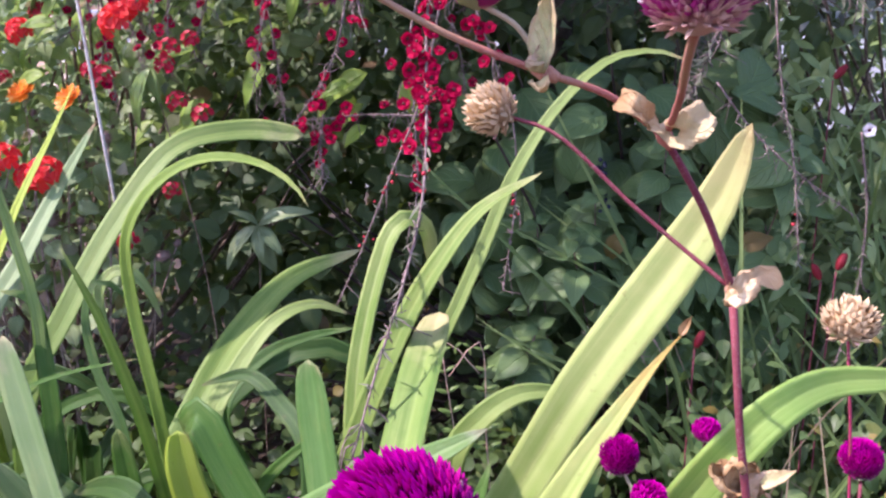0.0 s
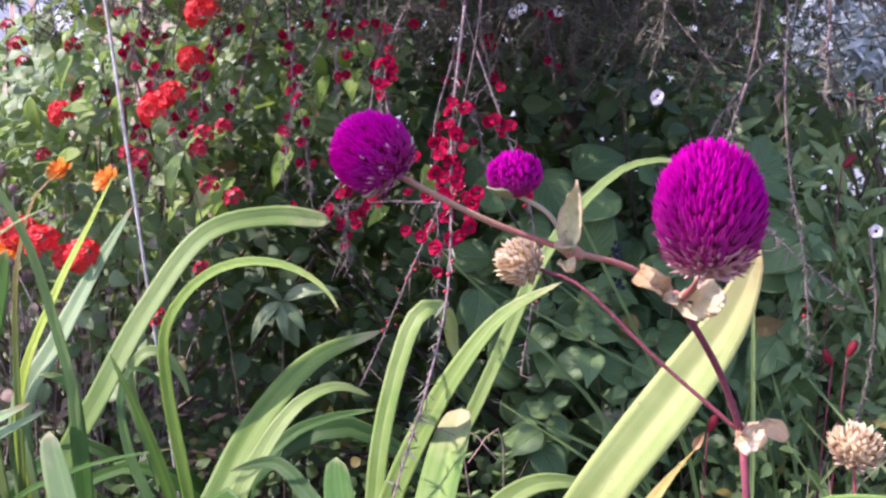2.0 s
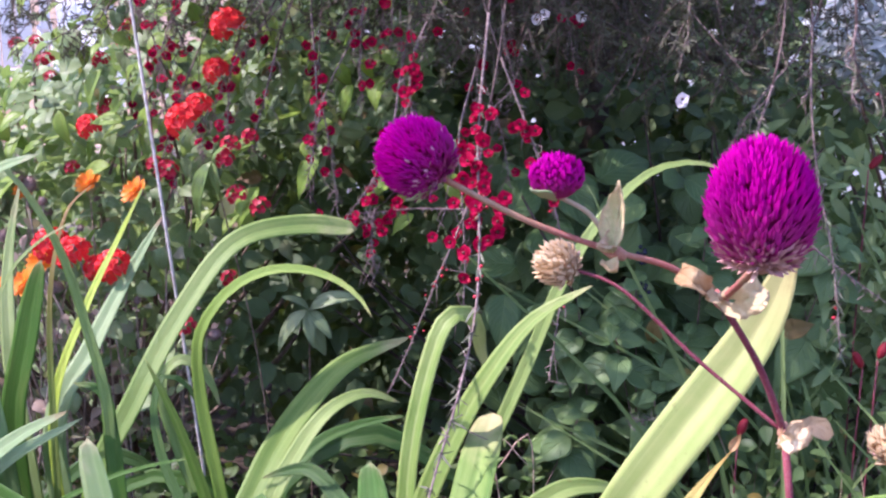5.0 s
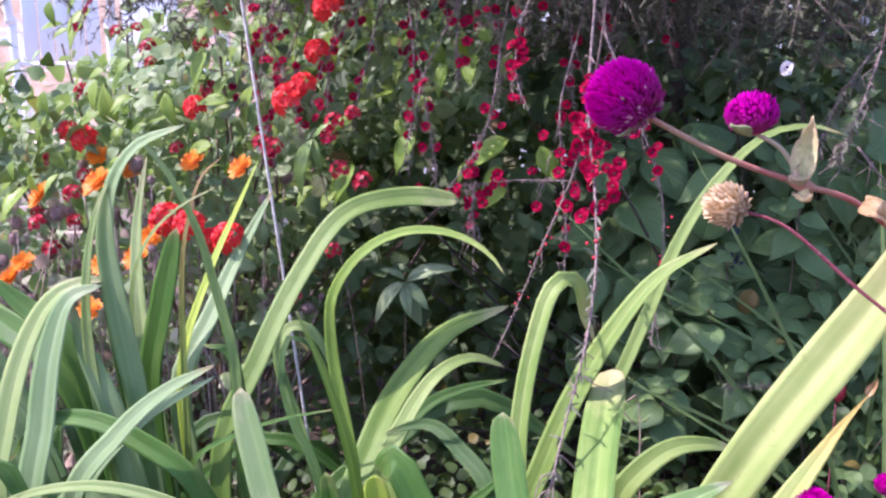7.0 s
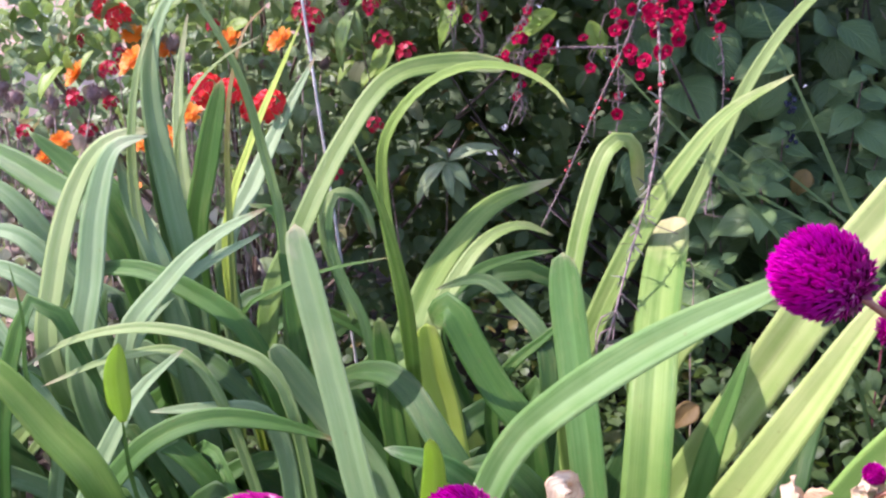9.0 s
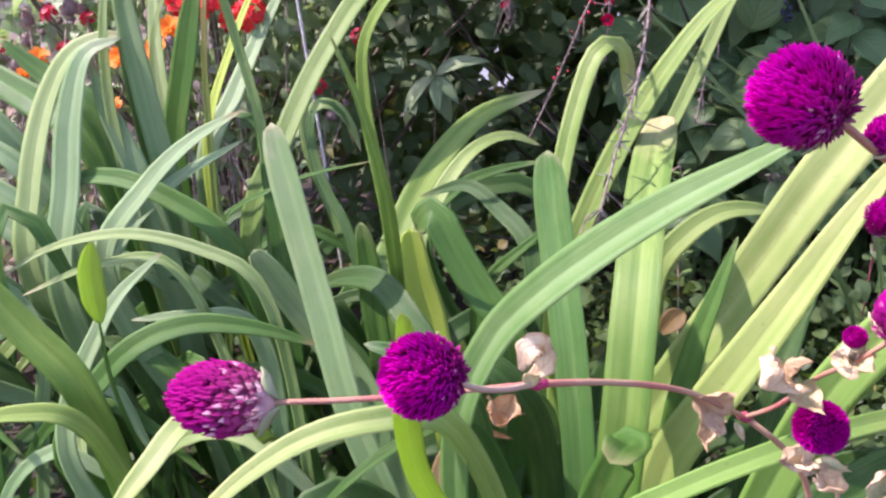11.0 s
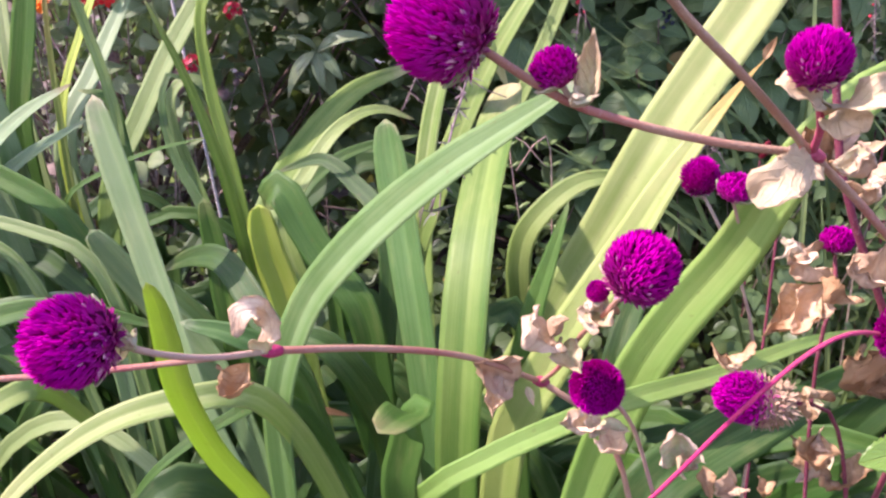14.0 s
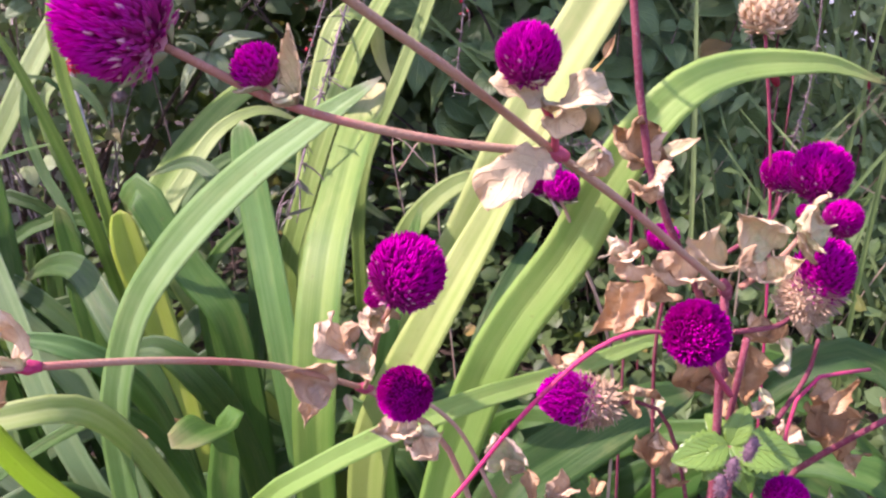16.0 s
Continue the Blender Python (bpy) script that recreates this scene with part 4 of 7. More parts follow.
for i in range(17):
    top = Vector((rng.uniform(0.08, 0.44), rng.uniform(0.93, 1.02), rng.uniform(0.26, 0.60)))
    down = Vector((rng.normal(0, 0.2), 0.35, -1)).normalized()
    turn = rng.uniform(0, 90)
    v, f = tube_data([top + down * top.z * 0.95, top + down * 0.1, top], 0.0014, 0.0010, 8, 6)
    part("shoot_stem", mesh_of("shoot_stem", v, f, TWIG), shade_shrub)
    for k in range(4):
        for side in (0, 180):
            a = radians(turn + 90 * (k % 2) + side)
            out = Vector((math.cos(a), -0.15 + 0.7 * math.sin(a), 0.45 * math.sin(a) + 0.25 - 0.13 * k))
            part("broad_leaf", BIG[(i + k) % 4], shade_shrub, "", frame_to(top + down * 0.022 * k, out, (0.05, -0.7, 0.7), 0.30 + 0.15 * k))
d = blade_data(0.044, 0.027, 12, 8, 0.45, 0.5, crumple=0.10, seed=77, point=1.1)
AMBER_LEAF = mesh_of("amber_leaf", d[0], d[1], leaf_material("amber_leaf", (0.16, 0.10, 0.03), (0.27, 0.19, 0.05), 0.3, 0.6), d[2])
for p, way in (((0.226, 0.970, 0.449), (-0.3, -0.3, -0.9)), ((0.363, 0.920, 0.443), (0.6, -0.3, 0.3))):
    part("amber_leaf", AMBER_LEAF, shade_shrub, "fading amber leaf", frame_to(p, way, (0, -0.9, 0.4)))
for p, way in (((0.211, 0.720, 0.418), (-0.2, -0.3, -0.9)), ((0.054, 0.600, 0.278), (-0.6, -0.5, -0.4))):
    part("amber_leaf", AMBER_LEAF, shade_shrub, "fading amber leaf", frame_to(p, way, (-0.2, -0.9, 0.4), 0.8))
# Inner leaves take the darker hedge colour to imitate shade inside the shrub.
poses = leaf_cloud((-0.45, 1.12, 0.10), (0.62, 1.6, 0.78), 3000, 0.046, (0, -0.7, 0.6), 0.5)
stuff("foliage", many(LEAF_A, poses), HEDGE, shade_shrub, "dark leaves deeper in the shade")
d = head_data(0.007, 0.0034, 0, 1)
BERRY_MESH = mesh_of("berry", d[0], d[1], BERRY)
for p in ((0.203, 0.980, 0.484), (0.199, 0.980, 0.524)):
    for k in range(12):
        part("berry", BERRY_MESH, shade_shrub, "small dark berry", Matrix.Translation(Vector(rng.normal(0, 0.006, 3)) + Vector(p)))

# low ground cover
cover = thing("ground_cover", (0.1, 0.9, 0), "low mat of small round green leaves on the soil", "ground cover", kind="stuff")
poses = leaf_cloud((-0.75, 0.42, 0.02), (1.0, 1.12, 0.26), 7000, 0.020, (0, -0.35, 0.9), 0.5, lambda p: p.z < 0.02 + 0.30 * max(0.0, p.y - 0.35))
stuff("foliage", many(LEAF_ROUND, poses), COVER, cover, "small round leaves")

weeds = thing("weed_patch", (0.6, 0.75, 0), "loose patch of low green weeds beside the grass", "weeds", kind="stuff")
poses = leaf_cloud((0.24, 0.5, 0.05), (1.0, 1.0, 0.46), 1500, 0.026, (0, -0.45, 0.85), 0.5, lambda p: p.z < 0.10 + 0.55 * (p.y - 0.42))
stuff("foliage", many(LEAF_A, poses), WEED, weeds, "small pointed leaves")

# back hedge that closes the view
hedge = thing("back_hedge", (0.2, 2.1, 0), "dense dark green hedge behind the flower bed", "hedge", kind="stuff")
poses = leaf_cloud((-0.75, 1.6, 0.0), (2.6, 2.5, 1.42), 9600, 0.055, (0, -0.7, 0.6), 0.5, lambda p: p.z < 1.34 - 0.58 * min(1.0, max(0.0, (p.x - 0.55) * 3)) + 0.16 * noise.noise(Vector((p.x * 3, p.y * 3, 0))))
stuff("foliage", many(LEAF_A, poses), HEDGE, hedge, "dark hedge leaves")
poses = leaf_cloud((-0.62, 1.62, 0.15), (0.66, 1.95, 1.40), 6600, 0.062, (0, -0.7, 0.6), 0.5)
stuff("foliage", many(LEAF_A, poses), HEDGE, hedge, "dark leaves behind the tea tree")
# Left hedge leaves use the lighter lantana colour to look sunlit.
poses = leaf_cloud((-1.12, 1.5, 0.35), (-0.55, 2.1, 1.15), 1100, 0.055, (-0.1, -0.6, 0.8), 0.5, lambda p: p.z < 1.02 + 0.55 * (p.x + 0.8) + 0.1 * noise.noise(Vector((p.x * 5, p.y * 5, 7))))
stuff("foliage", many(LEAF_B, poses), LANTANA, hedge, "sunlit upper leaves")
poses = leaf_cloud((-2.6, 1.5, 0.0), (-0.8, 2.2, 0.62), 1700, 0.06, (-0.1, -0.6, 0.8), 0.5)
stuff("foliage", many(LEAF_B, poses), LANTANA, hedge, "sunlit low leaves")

# ---- weeping tea tree ----
tea = thing("weeping_tea_tree", (0.22, 1.55, 0), "weeping tea tree with fine needles and red flowers", "tree")
trunk_pieces = [
    tube_data([(0.22, 1.55, -0.02), (0.24, 1.50, 0.35), (0.18, 1.46, 0.7), (0.22, 1.40, 1.05), (0.15, 1.3, 1.5)], 0.035, 0.018, 18, 9, 0.06),
]
part("trunk", mesh_of("trunk", *joined(trunk_pieces)[:2], BARK), tea)
for tip, mid in (((-0.55, 1.05, 1.18), (-0.15, 1.25, 1.12)), ((0.85, 1.0, 1.12), (0.5, 1.2, 1.10)), ((0.1, 0.78, 1.16), (0.15, 1.1, 1.16)), ((0.62, 1.45, 0.80), (0.4, 1.45, 0.82))):
    v, f = tube_data([(0.21, 1.42, 0.9), mid, tip], 0.014, 0.004, 14, 7, 0.06)
    part("limb", mesh_of("limb", v, f, BARK), tea)

NEEDLE_PROTO = (np.array([(-0.055, 0, 0), (0.055, 0, 0), (0.075, 0.45, 0.05), (-0.075, 0.45, 0.05), (0, 1, 0.0)], float), [(0, 1, 2, 3), (3, 2, 4)], None)


def needles(line, per, size, spread=0.9):
    """Needle poses along a line."""
    out = []
    t = unit(np.gradient(line, axis=0))
    for i in range(len(line)):
        for _ in range(per):
            way = unit(t[i] * 0.7 + rng.normal(0, spread, 3))
            out.append(np.array(frame_to(line[i] + rng.normal(0, 0.001, 3), way, rng.normal(0, 1, 3), size * rng.uniform(0.6, 1.2))))
    return out


canopy_twigs, canopy_needles = [], []
for i in range(820):
    x = rng.uniform(-0.62, 0.78)
    y = rng.uniform(0.80, 1.3)
    if x < -0.05 and rng.random() < 0.68 or x > 0.22 and rng.random() < (0.84 if x > 0.40 else 0.55):
        continue
    low = 0.66 + 0.085 * y + 0.12 * rng.random() ** 1.5 + (0.05 if x < 0 else 0.0) + 0.05 * noise.noise(Vector((x * 4, y * 4, 0)))
    top = low + rng.uniform(0.08, 0.30)
    a = Vector((x, y, top))
    b = a + Vector((rng.normal(0, 0.11), rng.normal(-0.02, 0.07), low - top))
    m = a.lerp(b, 0.5) + Vector(rng.normal(0, 0.03, 3)) + Vector((0, 0, 0.02))
    canopy_twigs.append(tube_data([a, m, b], 0.0011, 0.0006, 6, 3))
    line = spline([a, m, b], 22)
    canopy_needles += needles(line, 3, 0.012, 0.75)
    for k in range(4):
        p = Vector(line[rng.integers(3, 22)])
        q = p + Vector((rng.normal(0, 0.035), rng.normal(-0.01, 0.025), rng.normal(-0.02, 0.02)))
        r = p.lerp(q, 0.5) + Vector((0, 0, 0.006))
        canopy_twigs.append(tube_data([p, r, q], 0.0007, 0.0004, 3, 3))
        canopy_needles += needles(spline([p, r, q], 9), 3, 0.011, 0.75)
stuff("twig_growth", joined(canopy_twigs)[:2], CANOPY_TWIG, tea, "thin hanging twigs")
stuff("needles", many(NEEDLE_PROTO, canopy_needles), NEEDLE, tea, "fine dull green needles")


# Added leaf mass above the view, placed to block sun from the background.
crown = []
for i in range(8000):
    p = Vector((rng.uniform(-0.60, 0.16), rng.uniform(0.72, 1.8), rng.uniform(1.12, 1.6)))
    if p.x < -0.45 and rng.random() < 0.3:
        continue
    crown.append(np.array(random_pose(p, (0, 0, 1), 0.6, 0.045 * rng.uniform(0.6, 1.2))))
stuff("crown", many(LEAF_SLIM, crown), NEEDLE, tea, "unseen narrow leaves added above the bed to shade the background")


def sprig(pts, flowers=(), per=1, size=0.010, buds=(), r=0.0013, n=40):
    """A hanging branch: bark, needles, red flowers and buds between shares of its length."""
    line = spline(pts, n)
    pieces = [tube_data(pts, r, r * 0.5, 30, 5, 0.1)]
    if line[0][2] > 0.68:
        top, back = line[0], unit(line[0] - line[2])
        v, f = tube_data([top, top + back * 0.05 + (0, 0.02, 0.01), top + back * 0.10 + (0, 0.09, 0.08), top + back * 0.12 + (0, 0.20, 0.26)], r * 0.9, r * 0.8, 14, 5, 0.1)
        part("branch", mesh_of("upper_branch", v, f, CANOPY_TWIG), tea, "dark thin branch in the crown")
    for k in range(46):
        i = rng.integers(4, n)
        p = line[i]
        q = p + rng.normal(0, 0.0032, 3) - (0, 0, 0.002)
        pieces.append(tube_data([p, p + (q - p) * 0.6, q], r * 0.55, r * 0.35, 2, 4))
        if k > 12:
            continue
        pieces.append(tube_data([p, p + rng.normal(0, 0.006, 3) - (0, 0, 0.008), p + rng.normal(0, 0.010, 3) - (0, 0, 0.02)], r * 0.5, r * 0.25, 3, 4))
    v, f, _ = joined(pieces)
    owner = part("branch", mesh_of("hanging_branch", v, f, SPRIG_BARK), tea, "thin grey-brown hanging branch")
    ends = needles(line[int(n * 0.62)::2], 5, size * 1.35, 1.1) if per > 1 else []
    nd = many(NEEDLE_PROTO, needles(line[6:], per, size) + ends)
    o = new("needles", mesh_of("branch_needles", nd[0], nd[1], SPRIG_LEAF))
    o.parent = owner
    tagged(o, "short stiff needles", kind="stuff")
    for lo, hi, count in flowers:
        for k in range(count):
            i = int(n * (lo + (hi - lo) * (k + rng.random()) / count))
            p = Vector(line[i]) + Vector(rng.normal(0, 0.009, 3))
            flower_on(tea, TEA_RED, TEA_RED_EYE, p, (rng.normal(-0.1, 0.4), -1, rng.normal(0.25, 0.4)), rng.uniform(0.9, 1.25), "red_flower")
    for lo, hi, count in buds:
        for k in range(count):
            i = int(n * (lo + (hi - lo) * rng.random()))
            part("flower_bud", BUD, tea, "", along_z(Vector(line[i]) + Vector(rng.normal(0, 0.004, 3)), rng.normal(0, 1, 3), rng.uniform(0.5, 0.95)))


sprig([(0.008, 0.720, 0.806), (-0.000, 0.670, 0.689), (0.004, 0.610, 0.617), (0.004, 0.560, 0.553), (-0.006, 0.500, 0.499), (-0.021, 0.470, 0.448), (-0.036, 0.440, 0.391)], [(0.22, 0.5, 34)], 2, 0.012, [(0.4, 0.62, 18)], 0.0015)
sprig([(0.009, 0.740, 0.719), (-0.010, 0.740, 0.627), (-0.045, 0.745, 0.541), (-0.079, 0.750, 0.458), (-0.102, 0.750, 0.408)], [(0.1, 0.5, 9)], 1, 0.008, [(0.4, 0.8, 12)])
sprig([(0.019, 0.780, 0.769), (0.058, 0.760, 0.667), (0.081, 0.760, 0.595), (0.084, 0.760, 0.521), (0.073, 0.760, 0.426)], [(0.15, 0.45, 12)], 1, 0.008, [(0.4, 0.8, 14)])
sprig([(-0.097, 0.850, 0.755), (-0.110, 0.840, 0.677), (-0.133, 0.840, 0.631), (-0.158, 0.840, 0.597), (-0.172, 0.840, 0.569)], [(0.3, 0.9, 8)], 1, 0.008)
sprig([(-0.020, 0.840, 0.603), (-0.079, 0.840, 0.604), (-0.120, 0.840, 0.600), (-0.161, 0.840, 0.597)], [(0.45, 1.0, 12)], 1, 0.008)
sprig([(-0.127, 0.840, 0.604), (-0.132, 0.840, 0.569), (-0.129, 0.840, 0.535)], [(0.3, 1.0, 4)], 1, 0.008)
sprig([(-0.048, 0.800, 0.833), (-0.071, 0.760, 0.770), (-0.073, 0.750, 0.722), (-0.067, 0.750, 0.693)], [(0.4, 0.95, 16)], 1, 0.008)
sprig([(-0.009, 0.820, 0.762), (-0.027, 0.810, 0.688), (-0.024, 0.810, 0.624), (-0.020, 0.800, 0.547), (-0.022, 0.800, 0.488)], [(0.2, 0.85, 12)], 1, 0.008)
sprig([(-0.224, 0.950, 0.840), (-0.215, 0.930, 0.752), (-0.220, 0.930, 0.680), (-0.232, 0.930, 0.621)], [(0.2, 0.95, 12)], 1, 0.008)
sprig([(-0.322, 0.980, 0.841), (-0.336, 0.960, 0.765), (-0.339, 0.950, 0.698), (-0.337, 0.950, 0.644)], [(0.2, 0.95, 12)], 1, 0.008)
sprig([(-0.394, 1.000, 0.801), (-0.422, 0.970, 0.708), (-0.441, 0.970, 0.645)], [(0.2, 0.95, 7)], 1, 0.008)
sprig([(-0.270, 0.950, 0.799), (-0.296, 0.950, 0.712), (-0.313, 0.950, 0.667)], [(0.2, 0.95, 5)], 1, 0.008)
sprig([(-0.157, 0.950, 0.851), (-0.159, 0.930, 0.779), (-0.156, 0.930, 0.729)], [(0.2, 0.95, 8)], 1, 0.008)
sprig([(-0.425, 1.050, 0.864), (-0.445, 1.050, 0.801), (-0.519, 1.050, 0.729), (-0.538, 1.050, 0.713)], [(0.2, 0.95, 6)], 1, 0.008)
sprig([(-0.260, 1.000, 0.906), (-0.332, 0.980, 0.788), (-0.437, 0.970, 0.720), (-0.496, 0.970, 0.686)], [(0.3, 0.9, 5)], 1, 0.008)
for i in range(26):
    x, y = rng.uniform(-0.62, 0.10), rng.uniform(0.88, 1.05)
    z = rng.uniform(0.72, 0.95) + (0.0 if x < -0.2 else 0.02)
    d = rng.normal(0, 0.03)
    sprig([(x, y, z), (x + d, y - 0.01, z - 0.06), (x + 1.6 * d, y - 0.01, z - 0.13)], [(0.25, 0.95, 4)], 1, 0.008, (), 0.0009, 20)
sprig([(0.352, 0.720, 0.790), (0.352, 0.720, 0.759), (0.373, 0.720, 0.725), (0.413, 0.720, 0.720)], (), 3, 0.016, [(0.5, 1, 3)], 0.0016)
sprig([(0.339, 0.800, 0.811), (0.340, 0.790, 0.718), (0.348, 0.780, 0.642), (0.365, 0.770, 0.555), (0.374, 0.760, 0.461)], (), 2, 0.010, [(0.3, 0.9, 3)])
sprig([(0.342, 0.860, 0.770), (0.304, 0.850, 0.725), (0.279, 0.850, 0.681), (0.266, 0.850, 0.636)], (), 2, 0.010)
sprig([(0.290, 0.800, 0.640), (0.335, 0.800, 0.586), (0.392, 0.800, 0.538), (0.443, 0.800, 0.502)], (), 1, 0.009)
sprig([(0.432, 0.780, 0.591), (0.446, 0.780, 0.507), (0.444, 0.780, 0.420), (0.430, 0.780, 0.342)], (), 1, 0.010)
sprig([(0.279, 0.720, 0.735), (0.262, 0.720, 0.676), (0.244, 0.720, 0.627)], (), 2, 0.010)
sprig([(0.019, 0.850, 0.828), (0.023, 0.850, 0.785), (0.033, 0.850, 0.747), (0.007, 0.800, 0.714)], (), 0 + 1, 0.006)
sprig([(0.223, 0.880, 0.315), (0.252, 0.860, 0.349), (0.190, 0.860, 0.348), (0.177, 0.860, 0.351)], (), 3, 0.010)
for p in ((0.203, 0.760, 0.724), (0.402, 0.700, 0.598), (0.066, 0.850, 0.821), (0.058, 0.860, 0.817), (0.108, 0.860, 0.819), (0.202, 0.760, 0.721), (0.328, 0.950, 0.847), (0.356, 1.000, 0.791)):
    flower_on(tea, TEA_WHITE, TEA_WHITE_EYE, p, (0.1, -1, 0.2), 0.9, "white_flower", "small white flower with a dark eye")

# silver-leaved bush
silver = thing("silver_bush", (0.93, 1.36, 0), "pale silver-grey leaved bush in the sun", "bush")
centre = Vector((0.627, 1.280, 0.840))
poses = [np.array(random_pose(centre + Vector(rng.normal(0, 1, 3)).normalized() * 0.12 * rng.random() ** 0.4, (-0.2, -0.5, 0.8), 0.6, 0.034 * rng.uniform(0.6, 1.2))) for _ in range(900)]
stuff("foliage", many(LEAF_SLIM, poses), SILVER, silver, "silver-grey narrow leaves")
for v, f in shrub_branches((0.93, 1.36, 0.0), [centre + Vector(rng.normal(0, 0.05, 3)) for _ in range(9)], 0.006):
    part("branch", mesh_of("branch", v, f, TWIG), silver)

# grasses and dead stalks beside the shrub
tuft = thing("grass_tuft", (0.62, 0.95, 0), "loose tuft of green grass with dead straw stalks", "grass")


def grass(count, lo, hi, length, width, mat, name, label, sway=0.25):
    pieces = []
    for _ in range(count):
        b = np.array((rng.uniform(lo[0], hi[0]), rng.uniform(lo[1], hi[1]), 0.0))
        ln = length * rng.uniform(0.55, 1.15)
        d = np.array((rng.normal(0, sway), rng.normal(-0.05, sway * 0.5), 1.0))
        e = b + unit(d) * ln
        pts = [b, b + unit(d + (0, 0, 0.4)) * ln * 0.5, e + np.array((d[0], d[1], -0.3)) * ln * 0.12]
        v, f, uv = ribbon_data(pts, width * rng.uniform(0.6, 1.2), n=7, base=0.8, tip=0.7, thick=0.0003, fold=0.25)
        pieces.append((v, f, uv))
    stuff(name, joined(pieces), mat, tuft, label)


grass(150, (0.30, 0.66), (1.10, 1.15), 0.62, 0.006, GRASS, "green_growth", "thin green grass blades", 0.35)
grass(30, (0.28, 0.60), (1.0, 1.1), 0.52, 0.0020, HAY, "dead_growth", "dead straw stalks", 0.5)

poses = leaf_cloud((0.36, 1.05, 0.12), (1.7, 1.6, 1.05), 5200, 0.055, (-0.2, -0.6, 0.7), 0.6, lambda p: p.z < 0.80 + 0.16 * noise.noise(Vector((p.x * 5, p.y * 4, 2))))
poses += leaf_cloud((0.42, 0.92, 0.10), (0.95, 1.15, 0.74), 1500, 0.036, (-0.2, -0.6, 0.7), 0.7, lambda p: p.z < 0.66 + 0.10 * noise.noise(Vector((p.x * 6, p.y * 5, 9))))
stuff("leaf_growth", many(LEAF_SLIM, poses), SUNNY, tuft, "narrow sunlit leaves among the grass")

# small fern frond between the lilies
fern = thing("fern_sprig", (0.12, 0.82, 0), "small bright green fern frond in the shade", "fern")
d = blade_data(0.020, 0.0065, 6, 2, 0.2, 0.2, seed=130)
LEAFLET = mesh_of("leaflet", d[0], d[1], MINT, d[2])
for tip, foot in (((0.049, 0.660, 0.372), (0.018, 0.660, 0.403)), ((0.021, 0.660, 0.368), (0.048, 0.670, 0.400))):
    low = Vector((foot[0] + 0.03, foot[1] + 0.06, 0.0))
    line = spline([low, Vector(foot) + Vector((0.01, 0.02, -0.12)), foot, tip], 40)
    v, f = tube_data(line, 0.0012, 0.0006, 30, 5)
    part("frond_stalk", mesh_of("frond_stalk", v, f, STEM_PALE), fern)
    for k in range(7):
        i = 25 + 2 * k
        way = unit(line[i] - line[i - 1])
        for side in (-1, 1):
            out = np.cross(way, (0.1, -0.9, 0.3)) * side + way * 0.5
            part("leaflet", LEAFLET, fern, "", frame_to(line[i], out, (-0.2, -0.8, 0.5), 0.9 - 0.08 * k))

# red flower spikes low in the grass
for p in ((0.465, 0.880, 0.422), (0.457, 0.900, 0.405), (0.489, 1.000, 0.641), (0.300, 0.850, 0.334), (0.589, 0.950, 0.393)):
    v, f, uv = head_data(0.026, 0.006, 90, 9)
    spike = thing("red_salvia", (p[0], p[1], 0), "small red flower spike on a thin stalk", "flower", "red flower spikes")
    part("flower_spike", mesh_of("red_spike", v, f, DULL_RED, uv, False), spike, "", along_z(p, (rng.normal(0, 0.5), 0, 1)))
    v, f = tube_data([(p[0], p[1], 0), (p[0], p[1] + 0.01, p[2] * 0.5), p], 0.0014, 0.001, 8, 5)
    part("stalk", mesh_of("stalk", v, f, STEM_RED), spike)

# thin steel stake
a, b = Vector((-0.419, 0.870, 0.809)), Vector((-0.381, 0.870, 0.447))
d = (b - a).normalized()
foot, top = b + d * ((b.z + 0.08) / -d.z), a - d * 0.35
stake = thing("garden_stake", (foot.x, foot.y, 0), "thin leaning galvanised steel stake", "stake")
v, f = tube_data([foot, b, a, top], 0.0019, 0.0019, 12, 10)
part("rod", mesh_of("rod", v, f, STEEL), stake)

# ---- strap-leaved lily, front clump ----
lily = thing("strap_leaf_lily", (-0.06, 0.5, 0), "clump of long arching green strap leaves, some yellowing", "plant", "strap-leaved lilies")
C0 = (-0.05, 0.52, 0.02)
strap(lily, [(-0.33, 0.58, 0.04), (-0.370, 0.620, 0.346), (-0.344, 0.660, 0.426), (-0.314, 0.720, 0.507), (-0.268, 0.770, 0.575), (-0.203, 0.800, 0.589), (-0.143, 0.810, 0.583)], 0.024, "pale", "pale strap leaf bent over with a torn tip", tip=0.07, blunt=0.95, spin=-8, n=48)
strap(lily, [(-0.15, 0.55, 0.04), (-0.202, 0.550, 0.286), (-0.212, 0.540, 0.391), (-0.225, 0.540, 0.476), (-0.220, 0.530, 0.529), (-0.190, 0.520, 0.569), (-0.152, 0.510, 0.588), (-0.112, 0.500, 0.588), (-0.082, 0.490, 0.574), (-0.068, 0.480, 0.558)], 0.0118, "fresh", tip=0.45, base=0.30, belly=0.62, n=44)
strap(lily, [(-0.16, 0.52, 0.04), (-0.190, 0.500, 0.308), (-0.190, 0.460, 0.414), (-0.202, 0.440, 0.488), (-0.219, 0.430, 0.540)], 0.0095, "fresh", tip=0.35, face=(0.3, -0.9, 0.2))
strap(lily, [(-0.10, 0.60, 0.05), (-0.237, 0.620, 0.266), (-0.227, 0.680, 0.332), (-0.206, 0.740, 0.377), (-0.159, 0.800, 0.427), (-0.087, 0.830, 0.453)], 0.030, "nipped", tip=0.35, spin=-15)
